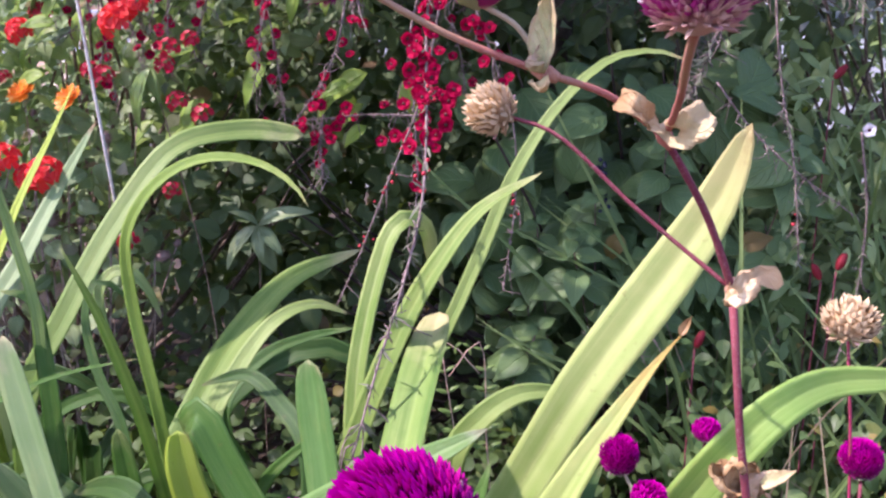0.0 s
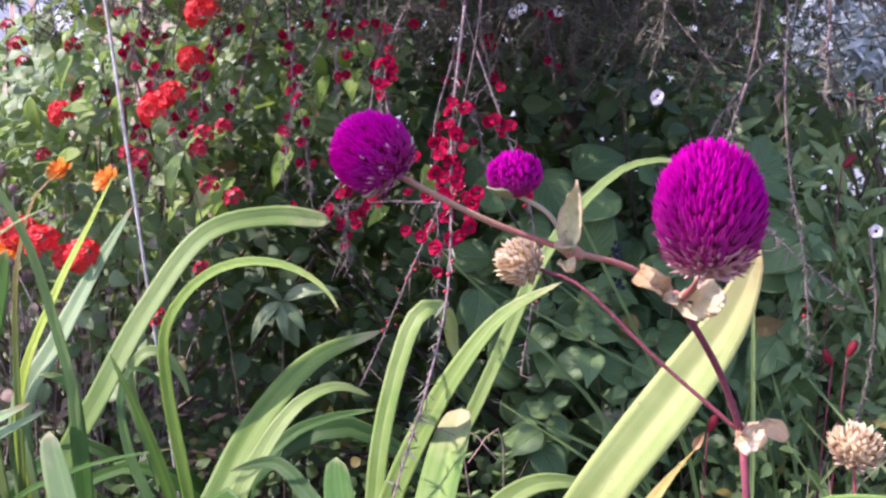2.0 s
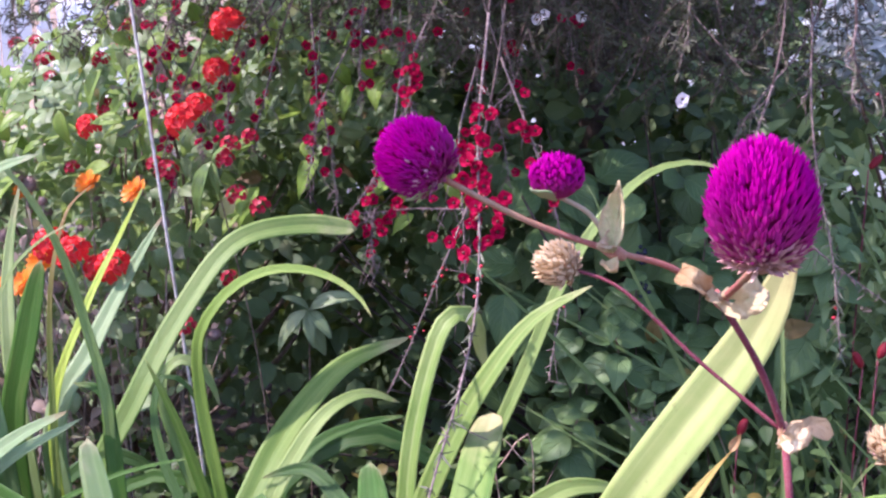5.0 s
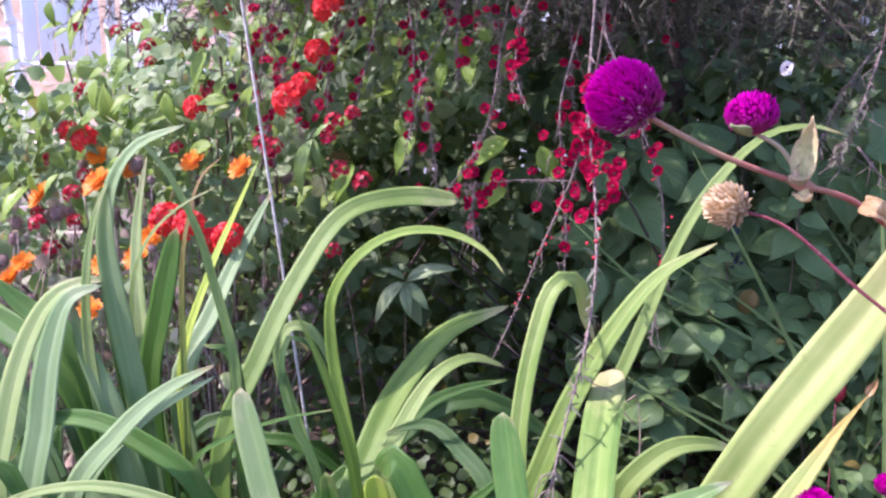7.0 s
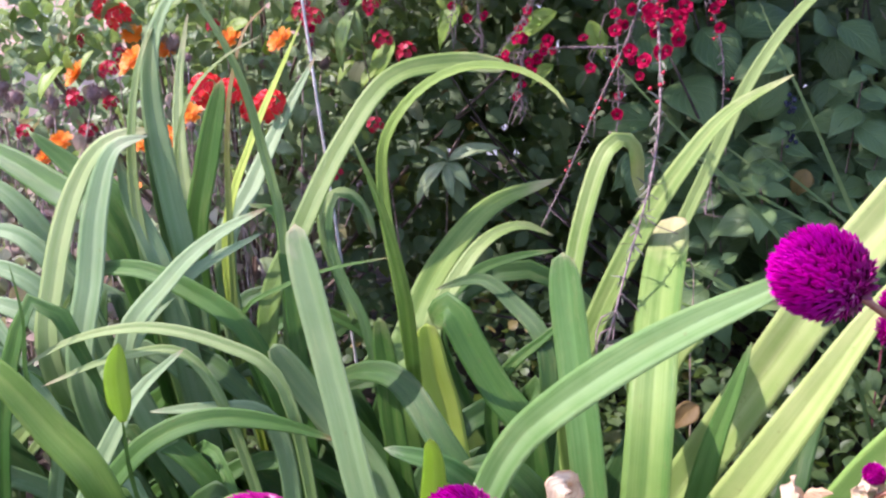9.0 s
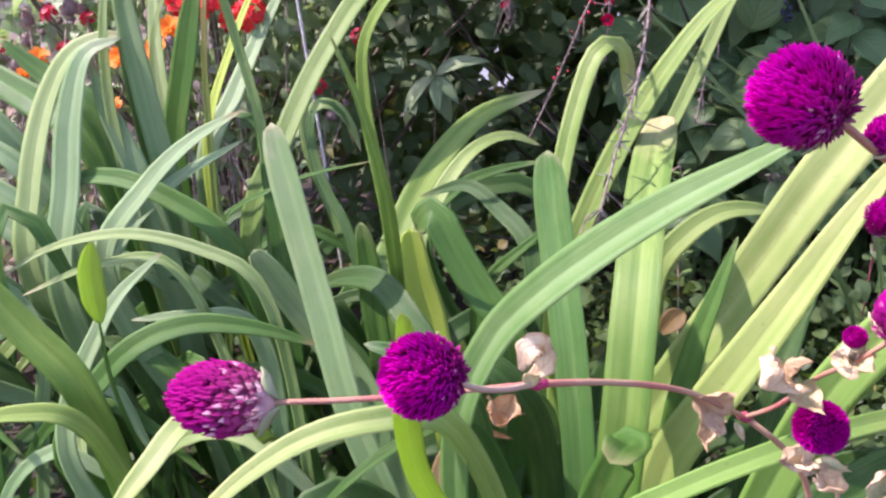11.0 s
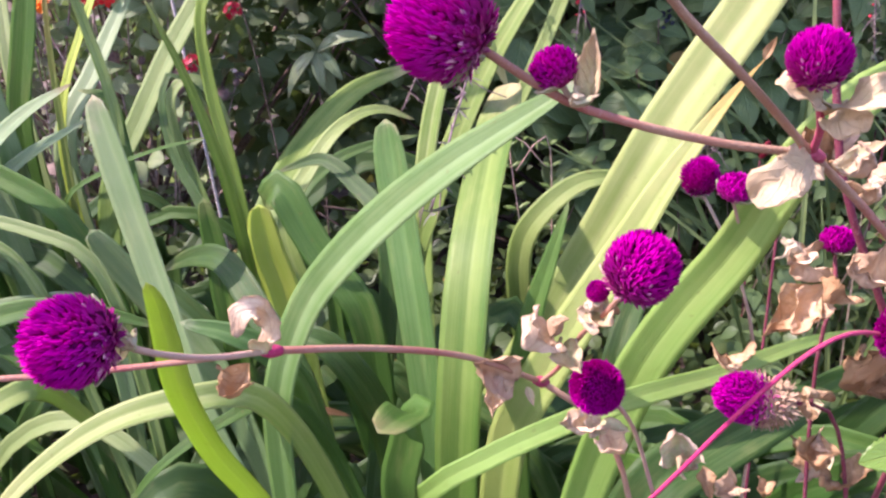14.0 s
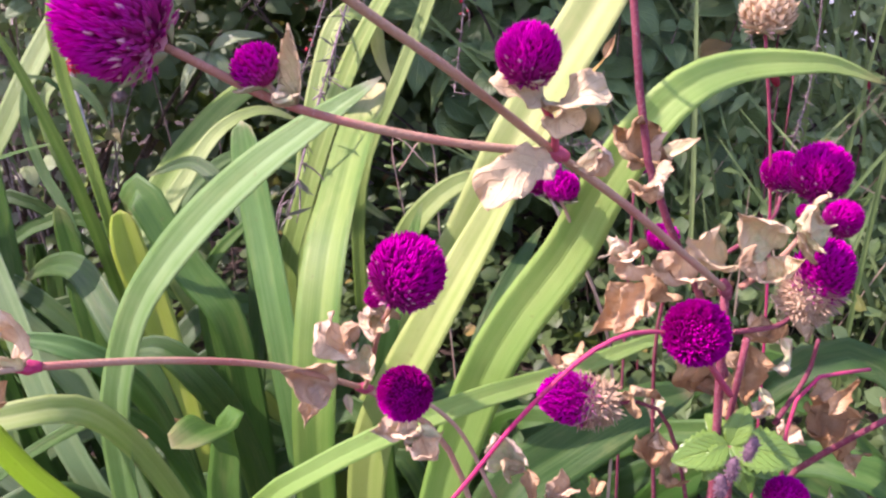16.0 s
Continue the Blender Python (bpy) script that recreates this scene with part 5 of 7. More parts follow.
strap(lily, [(-0.06, 0.62, 0.05), (-0.205, 0.640, 0.309), (-0.187, 0.680, 0.365), (-0.155, 0.710, 0.406), (-0.121, 0.730, 0.417), (-0.086, 0.740, 0.404)], 0.020, "pale", tip=0.4)
strap(lily, [(-0.05, 0.64, 0.05), (-0.206, 0.680, 0.314), (-0.175, 0.720, 0.361), (-0.134, 0.740, 0.377), (-0.082, 0.750, 0.386)], 0.017, "green", tip=0.4)
strap(lily, [C0, (-0.068, 0.640, 0.327), (-0.064, 0.660, 0.391), (-0.049, 0.680, 0.463), (-0.034, 0.690, 0.504), (-0.019, 0.700, 0.514), (-0.004, 0.720, 0.498), (0.001, 0.735, 0.464), (0.012, 0.740, 0.434)], 0.019, "yellow", "yellowing strap leaf bent over at the top", tip=0.2, n=36)
strap(lily, [(0.0, 0.58, 0.03), (-0.001, 0.560, 0.385), (0.031, 0.570, 0.463), (0.051, 0.580, 0.509), (0.077, 0.590, 0.571), (0.113, 0.600, 0.626), (0.153, 0.610, 0.660), (0.188, 0.610, 0.666), (0.218, 0.610, 0.657)], 0.012, "pale", tip=0.4, n=34)
strap(lily, [(-0.01, 0.55, 0.03), (-0.065, 0.540, 0.298), (-0.042, 0.530, 0.379), (-0.011, 0.520, 0.456), (0.016, 0.510, 0.508), (0.050, 0.505, 0.554), (0.092, 0.500, 0.581)], 0.021, "pale", tip=0.35, spin=20)
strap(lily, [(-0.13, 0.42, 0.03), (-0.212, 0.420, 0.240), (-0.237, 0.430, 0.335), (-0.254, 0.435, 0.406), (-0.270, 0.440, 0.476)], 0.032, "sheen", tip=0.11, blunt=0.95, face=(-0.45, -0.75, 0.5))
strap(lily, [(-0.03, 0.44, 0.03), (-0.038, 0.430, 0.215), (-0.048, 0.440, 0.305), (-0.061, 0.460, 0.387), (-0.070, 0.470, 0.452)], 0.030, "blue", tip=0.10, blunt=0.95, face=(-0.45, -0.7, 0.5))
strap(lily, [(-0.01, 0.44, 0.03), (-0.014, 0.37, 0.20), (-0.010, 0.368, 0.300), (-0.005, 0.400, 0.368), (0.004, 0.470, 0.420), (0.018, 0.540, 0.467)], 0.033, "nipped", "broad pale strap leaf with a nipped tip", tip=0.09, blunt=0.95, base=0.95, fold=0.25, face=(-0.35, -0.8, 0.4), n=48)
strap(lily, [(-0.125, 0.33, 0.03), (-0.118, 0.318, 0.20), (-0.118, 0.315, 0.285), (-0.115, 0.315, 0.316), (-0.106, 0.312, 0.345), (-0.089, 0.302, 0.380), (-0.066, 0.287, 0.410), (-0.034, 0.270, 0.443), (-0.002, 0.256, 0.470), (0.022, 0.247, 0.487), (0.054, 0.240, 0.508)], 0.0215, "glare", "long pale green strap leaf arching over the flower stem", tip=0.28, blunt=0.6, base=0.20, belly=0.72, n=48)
strap(lily, [(0.04, 0.42, 0.03), (0.024, 0.400, 0.248), (0.034, 0.400, 0.328), (0.047, 0.405, 0.372), (0.058, 0.410, 0.408)], 0.020, "spring", tip=0.5)
strap(lily, [(0.02, 0.52, 0.03), (-0.021, 0.500, 0.126), (0.014, 0.500, 0.214), (0.056, 0.490, 0.299), (0.089, 0.480, 0.367), (0.121, 0.460, 0.439), (0.191, 0.430, 0.568), (0.207, 0.420, 0.620)], 0.036, "yellow", "broad yellow-green strap leaf", tip=0.22, blunt=0.7, base=0.8, n=34, fold=0.2, face=(-0.3, -0.9, 0.4))
strap(lily, [(0.01, 0.42, 0.03), (0.012, 0.395, 0.18), (0.022, 0.388, 0.250), (0.045, 0.375, 0.305), (0.068, 0.370, 0.350), (0.090, 0.370, 0.390), (0.112, 0.372, 0.430), (0.135, 0.380, 0.462), (0.152, 0.390, 0.481), (0.169, 0.398, 0.498)], 0.030, "gold", "yellow strap leaf withering to a brown tip", tip=0.55, blunt=0.12, base=0.85, n=44, face=(-0.3, -0.9, 0.4))
dry_leaf(lily, (0.168, 0.398, 0.497), (0.45, -0.1, 0.9), 0.016, 9, "tan", (-0.4, -0.8, 0.3))
strap(lily, [(0.05, 0.36, 0.03), (0.062, 0.345, 0.20), (0.093, 0.330, 0.320), (0.112, 0.326, 0.360), (0.141, 0.318, 0.407), (0.154, 0.308, 0.440), (0.170, 0.300, 0.470), (0.191, 0.302, 0.492), (0.221, 0.318, 0.500), (0.249, 0.322, 0.501), (0.270, 0.326, 0.499), (0.300, 0.332, 0.488)], 0.0290, "ripe", tip=0.50, blunt=0.45, n=48, spin=-20)
strap(lily, [(0.06, 0.64, 0.05), (0.026, 0.610, 0.306), (0.051, 0.610, 0.348), (0.082, 0.615, 0.369), (0.113, 0.620, 0.371), (0.142, 0.630, 0.361)], 0.024, "pale", tip=0.4)
strap(lily, [(-0.08, 0.48, 0.03), (-0.096, 0.470, 0.304), (-0.120, 0.480, 0.332), (-0.142, 0.490, 0.364), (-0.163, 0.500, 0.395), (-0.172, 0.505, 0.387), (-0.179, 0.510, 0.376)], 0.027, "green", tip=0.05, blunt=0.95, n=30)
strap(lily, [(-0.13, 0.50, 0.03), (-0.169, 0.510, 0.298), (-0.180, 0.510, 0.339), (-0.184, 0.510, 0.377)], 0.028, "lime", tip=0.14, blunt=0.95, face=(0.1, -0.9, 0.4))
strap(lily, [(-0.17, 0.48, 0.03), (-0.208, 0.480, 0.299), (-0.213, 0.485, 0.346), (-0.219, 0.485, 0.389)], 0.021, "green", tip=0.16, blunt=0.9)
strap(lily, [(-0.17, 0.46, 0.12), (-0.2159, 0.4700, 0.2409), (-0.2375, 0.4750, 0.2712), (-0.2620, 0.4750, 0.3023), (-0.2838, 0.4700, 0.3368), (-0.3039, 0.4650, 0.3692)], 0.031, "sheen", tip=0.14, blunt=0.95, face=(-0.45, -0.7, 0.5))
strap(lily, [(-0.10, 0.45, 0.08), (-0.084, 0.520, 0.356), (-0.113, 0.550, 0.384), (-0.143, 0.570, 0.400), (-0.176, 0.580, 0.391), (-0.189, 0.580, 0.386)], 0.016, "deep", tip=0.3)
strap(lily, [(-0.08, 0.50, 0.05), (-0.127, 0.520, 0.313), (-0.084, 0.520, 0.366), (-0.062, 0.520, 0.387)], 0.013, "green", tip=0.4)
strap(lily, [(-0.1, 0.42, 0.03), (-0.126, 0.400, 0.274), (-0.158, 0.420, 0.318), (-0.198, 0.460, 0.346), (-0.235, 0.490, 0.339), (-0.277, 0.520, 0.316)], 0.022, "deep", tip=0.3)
strap(lily, [(-0.18, 0.46, 0.05), (-0.252, 0.560, 0.357), (-0.278, 0.580, 0.394), (-0.295, 0.600, 0.444), (-0.288, 0.610, 0.470), (-0.270, 0.620, 0.457), (-0.259, 0.620, 0.425)], 0.010, "deep", tip=0.4, n=30)
strap(lily, [(-0.24, 0.56, 0.06), (-0.355, 0.520, 0.371), (-0.310, 0.520, 0.404), (-0.268, 0.520, 0.420), (-0.213, 0.520, 0.432)], 0.006, "green", tip=0.6)
strap(lily, [(-0.302, 0.700, 0.308), (-0.326, 0.710, 0.368), (-0.339, 0.715, 0.407), (-0.339, 0.720, 0.434), (-0.325, 0.725, 0.450), (-0.308, 0.730, 0.446), (-0.293, 0.735, 0.423), (-0.286, 0.740, 0.395)], 0.013, "straw", "thin faded leaf curled over at the top", tip=0.4, n=44)
# low arching leaves near the camera
strap(lily, [(-0.1075, 0.3100, 0.2020), (-0.1186, 0.2620, 0.2847), (-0.1255, 0.2430, 0.3187), (-0.1255, 0.2200, 0.3575), (-0.1220, 0.2030, 0.3849), (-0.1189, 0.1930, 0.4112), (-0.1181, 0.1880, 0.4261), (-0.1186, 0.1830, 0.4382)], 0.0138, "young", "short bright lime-green strap leaf", tip=0.28, blunt=0.9, base=1.0, fold=0.12, face=(0.15, -0.85, 0.4), n=44)
strap(lily, [(-0.06, 0.36, 0.12), (-0.122, 0.300, 0.321), (-0.157, 0.280, 0.330), (-0.195, 0.270, 0.322), (-0.227, 0.260, 0.304), (-0.257, 0.250, 0.277), (-0.280, 0.250, 0.239)], 0.016, "yellow", tip=0.5)
strap(lily, [(-0.04, 0.34, 0.12), (-0.112, 0.320, 0.308), (-0.150, 0.300, 0.302), (-0.181, 0.280, 0.283), (-0.205, 0.280, 0.253)], 0.009, "green", tip=0.5)
strap(lily, [(0.0, 0.30, 0.12), (-0.033, 0.250, 0.294), (-0.027, 0.238, 0.329), (-0.019, 0.222, 0.358), (-0.022, 0.205, 0.369), (-0.030, 0.185, 0.372)], 0.0210, "green", "short strap leaf with a cupped tip", tip=0.12, blunt=0.95, fold=0.2, face=(-0.1, -0.75, 0.65), n=36)
strap(lily, [(-0.02, 0.34, 0.12), (-0.025, 0.260, 0.285), (0.011, 0.260, 0.312), (0.051, 0.270, 0.328), (0.092, 0.290, 0.334), (0.141, 0.320, 0.333), (0.191, 0.350, 0.337), (0.237, 0.380, 0.334)], 0.0120, "ripe", tip=0.4, n=30)
strap(lily, [(-0.1, 0.42, 0.06), (-0.105, 0.360, 0.266), (-0.114, 0.340, 0.317), (-0.138, 0.330, 0.344), (-0.177, 0.328, 0.355)], 0.018, "blue", tip=0.3, blunt=0.8)
strap(lily, [(-0.06, 0.44, 0.05), (-0.065, 0.380, 0.254), (-0.079, 0.360, 0.307), (-0.102, 0.360, 0.330), (-0.135, 0.370, 0.323)], 0.022, "deep", tip=0.3, blunt=0.8)
strap(lily, [(-0.28, 0.50, 0.04), (-0.457, 0.400, 0.200), (-0.414, 0.410, 0.280), (-0.382, 0.420, 0.306), (-0.342, 0.430, 0.317), (-0.296, 0.440, 0.311), (-0.247, 0.450, 0.294)], 0.021, "green", tip=0.4)
strap(lily, [(0.06, 0.36, 0.03), (0.111, 0.360, 0.222), (0.150, 0.380, 0.243), (0.205, 0.400, 0.265), (0.244, 0.420, 0.267)], 0.040, "deep", tip=0.3)
strap(lily, [(0.06, 0.40, 0.03), (0.094, 0.420, 0.290), (0.116, 0.460, 0.333), (0.143, 0.500, 0.363)], 0.020, "deep", tip=0.4)
strap(lily, [(-0.10, 0.40, 0.03), (-0.138, 0.360, 0.236), (-0.127, 0.360, 0.266), (-0.107, 0.360, 0.278), (-0.085, 0.365, 0.272)], 0.012, "brown", "withered brown strap leaf at the base", tip=0.4)
# dark filler leaves of the clump, their colour standing in for shade
fill = np.random.default_rng(31)
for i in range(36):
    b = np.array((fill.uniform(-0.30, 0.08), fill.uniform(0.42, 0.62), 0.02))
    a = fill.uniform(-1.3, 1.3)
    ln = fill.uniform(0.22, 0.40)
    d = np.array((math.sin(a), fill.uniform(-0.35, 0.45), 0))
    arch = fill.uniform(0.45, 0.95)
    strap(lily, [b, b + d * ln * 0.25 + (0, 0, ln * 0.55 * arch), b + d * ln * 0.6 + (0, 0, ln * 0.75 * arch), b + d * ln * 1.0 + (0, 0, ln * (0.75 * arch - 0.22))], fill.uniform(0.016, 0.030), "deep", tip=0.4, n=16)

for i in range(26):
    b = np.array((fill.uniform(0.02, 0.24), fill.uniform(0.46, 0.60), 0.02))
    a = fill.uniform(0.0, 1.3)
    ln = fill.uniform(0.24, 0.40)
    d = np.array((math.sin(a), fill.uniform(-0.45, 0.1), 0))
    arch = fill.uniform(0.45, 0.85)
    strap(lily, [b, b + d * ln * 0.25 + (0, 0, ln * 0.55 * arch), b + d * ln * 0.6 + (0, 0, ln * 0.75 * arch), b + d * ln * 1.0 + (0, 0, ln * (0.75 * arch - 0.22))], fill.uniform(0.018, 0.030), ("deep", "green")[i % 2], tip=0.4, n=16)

# ---- strap-leaved lily, rear clump ----
lily2 = thing("strap_leaf_lily", (-0.42, 0.62, 0), "tall upright clump of sunlit strap leaves with browned tips", "plant", "strap-leaved lilies")
strap(lily2, [(-0.46, 0.60, 0.03), (-0.550, 0.520, 0.320), (-0.544, 0.530, 0.396), (-0.527, 0.550, 0.475), (-0.499, 0.560, 0.520), (-0.466, 0.570, 0.533), (-0.451, 0.575, 0.531)], 0.026, "straw", tip=0.3)
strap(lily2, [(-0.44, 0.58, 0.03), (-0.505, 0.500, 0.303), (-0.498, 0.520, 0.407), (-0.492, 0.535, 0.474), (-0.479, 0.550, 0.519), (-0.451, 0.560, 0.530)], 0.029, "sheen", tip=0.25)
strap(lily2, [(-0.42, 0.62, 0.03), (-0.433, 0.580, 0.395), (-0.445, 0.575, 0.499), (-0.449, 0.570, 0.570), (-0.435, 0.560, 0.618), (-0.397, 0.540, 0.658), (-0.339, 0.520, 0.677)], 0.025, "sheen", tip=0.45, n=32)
strap(lily2, [(-0.42, 0.60, 0.03), (-0.463, 0.560, 0.400), (-0.470, 0.560, 0.490), (-0.461, 0.560, 0.566), (-0.442, 0.560, 0.618), (-0.419, 0.560, 0.646)], 0.013, "straw", tip=0.5)
strap(lily2, [(-0.42, 0.66, 0.03), (-0.464, 0.660, 0.393), (-0.483, 0.680, 0.496), (-0.488, 0.700, 0.575), (-0.477, 0.710, 0.644)], 0.020, "straw", tip=0.5)
strap(lily2, [(-0.40, 0.62, 0.03), (-0.433, 0.600, 0.412), (-0.413, 0.600, 0.505), (-0.393, 0.600, 0.579)], 0.026, "green", tip=0.14, blunt=0.8)
strap(lily2, [(-0.36, 0.62, 0.03), (-0.349, 0.620, 0.384), (-0.352, 0.620, 0.450), (-0.366, 0.620, 0.514), (-0.384, 0.615, 0.588), (-0.420, 0.610, 0.654), (-0.457, 0.600, 0.687)], 0.012, "straw", tip=0.6, n=30)
strap(lily2, [(-0.38, 0.66, 0.03), (-0.430, 0.660, 0.407), (-0.410, 0.700, 0.512), (-0.388, 0.740, 0.584), (-0.368, 0.760, 0.636)], 0.010, "lime", tip=0.4)
strap(lily2, [(-0.38, 0.68, 0.03), (-0.440, 0.680, 0.394), (-0.422, 0.720, 0.457), (-0.404, 0.770, 0.522), (-0.367, 0.800, 0.598)], 0.026, "sheen", tip=0.5)
strap(lily2, [(-0.42, 0.64, 0.03), (-0.446, 0.600, 0.505), (-0.426, 0.600, 0.564), (-0.392, 0.600, 0.597), (-0.349, 0.600, 0.619)], 0.007, "straw", tip=0.6)
strap(lily2, [(-0.42, 0.64, 0.03), (-0.401, 0.620, 0.525), (-0.391, 0.620, 0.582), (-0.374, 0.620, 0.626), (-0.350, 0.620, 0.647)], 0.008, "rust", "browned withered leaf tip", tip=0.6)
strap(lily2, [(-0.42, 0.60, 0.03), (-0.521, 0.600, 0.433), (-0.594, 0.620, 0.469), (-0.672, 0.640, 0.502), (-0.749, 0.660, 0.517)], 0.036, "green", tip=0.4)
strap(lily2, [(-0.42, 0.60, 0.03), (-0.512, 0.600, 0.457), (-0.565, 0.610, 0.493), (-0.614, 0.615, 0.529)], 0.030, "green", tip=0.3)
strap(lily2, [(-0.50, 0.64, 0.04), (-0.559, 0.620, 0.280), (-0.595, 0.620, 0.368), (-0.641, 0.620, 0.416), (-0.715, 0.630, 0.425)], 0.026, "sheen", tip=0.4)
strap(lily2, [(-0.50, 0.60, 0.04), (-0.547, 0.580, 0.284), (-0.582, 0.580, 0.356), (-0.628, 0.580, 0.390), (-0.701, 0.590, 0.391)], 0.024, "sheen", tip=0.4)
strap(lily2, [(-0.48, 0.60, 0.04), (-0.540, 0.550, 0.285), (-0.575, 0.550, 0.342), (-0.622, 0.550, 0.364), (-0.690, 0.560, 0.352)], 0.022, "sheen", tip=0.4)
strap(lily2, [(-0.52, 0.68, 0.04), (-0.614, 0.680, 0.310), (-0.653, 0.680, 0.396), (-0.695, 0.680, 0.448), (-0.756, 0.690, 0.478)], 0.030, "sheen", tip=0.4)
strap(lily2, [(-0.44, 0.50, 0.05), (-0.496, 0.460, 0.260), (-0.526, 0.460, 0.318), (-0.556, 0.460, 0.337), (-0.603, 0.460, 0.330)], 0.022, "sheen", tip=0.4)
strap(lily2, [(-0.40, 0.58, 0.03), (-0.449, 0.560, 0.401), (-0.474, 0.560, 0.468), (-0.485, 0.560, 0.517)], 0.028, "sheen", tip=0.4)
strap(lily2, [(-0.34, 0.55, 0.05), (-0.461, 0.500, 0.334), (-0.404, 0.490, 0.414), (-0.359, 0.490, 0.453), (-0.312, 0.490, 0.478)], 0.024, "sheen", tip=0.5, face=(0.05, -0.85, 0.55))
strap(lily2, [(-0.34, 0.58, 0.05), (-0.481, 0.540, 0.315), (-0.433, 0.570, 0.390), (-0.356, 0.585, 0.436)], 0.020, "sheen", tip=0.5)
strap(lily2, [(-0.3, 0.55, 0.05), (-0.348, 0.620, 0.405), (-0.360, 0.630, 0.446), (-0.389, 0.630, 0.454)], 0.018, "green", tip=0.3)
strap(lily2, [(-0.26, 0.50, 0.05), (-0.337, 0.500, 0.358), (-0.396, 0.510, 0.398), (-0.453, 0.520, 0.414), (-0.506, 0.530, 0.404), (-0.552, 0.540, 0.358)], 0.019, "green", tip=0.4)
strap(lily2, [(-0.26, 0.46, 0.05), (-0.297, 0.450, 0.348), (-0.339, 0.450, 0.372), (-0.401, 0.450, 0.384), (-0.482, 0.460, 0.366), (-0.541, 0.460, 0.334)], 0.011, "straw", tip=0.5)
strap(lily2, [(-0.28, 0.46, 0.05), (-0.375, 0.460, 0.355), (-0.436, 0.460, 0.354), (-0.519, 0.460, 0.321)], 0.010, "straw", tip=0.5)
strap(lily2, [(-0.30, 0.48, 0.05), (-0.310, 0.460, 0.305), (-0.365, 0.460, 0.310), (-0.418, 0.460, 0.304)], 0.017, "sheen", tip=0.5)
strap(lily2, [(-0.36, 0.42, 0.03), (-0.438, 0.380, 0.225), (-0.407, 0.400, 0.323), (-0.392, 0.410, 0.348), (-0.358, 0.420, 0.380)], 0.019, "sheen", tip=0.5)
strap(lily2, [(-0.34, 0.42, 0.05), (-0.374, 0.360, 0.286), (-0.366, 0.340, 0.360)], 0.004, "green", tip=0.2)
strap(lily2, [(-0.365, 0.340, 0.355), (-0.365, 0.338, 0.376), (-0.364, 0.337, 0.394), (-0.360, 0.337, 0.414)], 0.0165, "young", "short bright green spear-shaped leaf", tip=0.5, base=0.25, belly=0.35, face=(0.35, -0.85, 0.35))
strap(lily2, [(-0.38, 0.40, 0.05), (-0.403, 0.360, 0.293), (-0.438, 0.360, 0.336), (-0.476, 0.360, 0.378), (-0.527, 0.370, 0.399)], 0.028, "fresh", tip=0.4)
strap(lily2, [(-0.36, 0.38, 0.12), (-0.397, 0.340, 0.278), (-0.434, 0.330, 0.286), (-0.482, 0.320, 0.277)], 0.015, "fresh", tip=0.4)
strap(lily2, [(-0.40, 0.55, 0.05), (-0.519, 0.450, 0.317), (-0.519, 0.450, 0.389), (-0.525, 0.450, 0.436)], 0.007, "green", tip=0.7)
strap(lily2, [(-0.45, 0.66, 0.04), (-0.498, 0.660, 0.418), (-0.509, 0.660, 0.506), (-0.510, 0.660, 0.561)], 0.014, "deep", tip=0.4)
strap(lily2, [(-0.259, 0.360, 0.260), (-0.272, 0.320, 0.312), (-0.285, 0.295, 0.312), (-0.290, 0.285, 0.308), (-0.297, 0.268, 0.297), (-0.311, 0.258, 0.279), (-0.325, 0.250, 0.255)], 0.0155, "yellow", "pale yellow strap leaf bent to the ground", tip=0.4, n=40)
# Rear filler, mostly in the dark green that imitates clump shade.
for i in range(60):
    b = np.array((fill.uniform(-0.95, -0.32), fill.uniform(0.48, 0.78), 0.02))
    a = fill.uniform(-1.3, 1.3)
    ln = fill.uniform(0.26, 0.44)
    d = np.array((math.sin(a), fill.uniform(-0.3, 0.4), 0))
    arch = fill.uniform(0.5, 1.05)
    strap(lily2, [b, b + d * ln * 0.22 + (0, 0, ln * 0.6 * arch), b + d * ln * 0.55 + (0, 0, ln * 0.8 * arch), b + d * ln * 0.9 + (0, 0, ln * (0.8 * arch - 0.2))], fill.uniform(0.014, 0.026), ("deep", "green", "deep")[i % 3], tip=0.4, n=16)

for i in range(28):
    b = np.array((fill.uniform(-0.85, -0.44), fill.uniform(0.42, 0.66), 0.02))
    a = fill.uniform(-1.2, 1.2)
    ln = fill.uniform(0.30, 0.48)
    d = np.array((math.sin(a), fill.uniform(-0.4, 0.3), 0))
    arch = fill.uniform(0.55, 1.0)
    strap(lily2, [b, b + d * ln * 0.22 + (0, 0, ln * 0.6 * arch), b + d * ln * 0.55 + (0, 0, ln * 0.8 * arch), b + d * ln * 0.95 + (0, 0, ln * (0.8 * arch - 0.22))], fill.uniform(0.012, 0.022), ("sheen", "straw", "green", "sheen")[i % 4], tip=0.45, n=16)

# ---- tall globe amaranth ----
tall = thing("globe_amaranth", (0.17, 0.27, 0), "tall globe amaranth with magenta heads and reddish stems", "flower", "globe amaranths")
J1, J2, J3 = (0.072, 0.219, 0.648), (0.118, 0.240, 0.625), (0.153, 0.260, 0.562)
H1 = head(tall, "round", (-0.001, 0.202, 0.684), (-0.75, -0.1, 0.65), 1.2)
H2 = head(tall, "small", (0.0495, 0.212, 0.6760), (-0.12, -0.05, 1), 1.15)
H3 = head(tall, "big", (0.0985, 0.127, 0.6720), (-0.05, -0.04, 1), 1.20, 0.84, "")
HB = head(tall, "straw", (0.055, 0.279, 0.633), (-0.8, -0.25, 0.35), 1.0, 1.0, "")
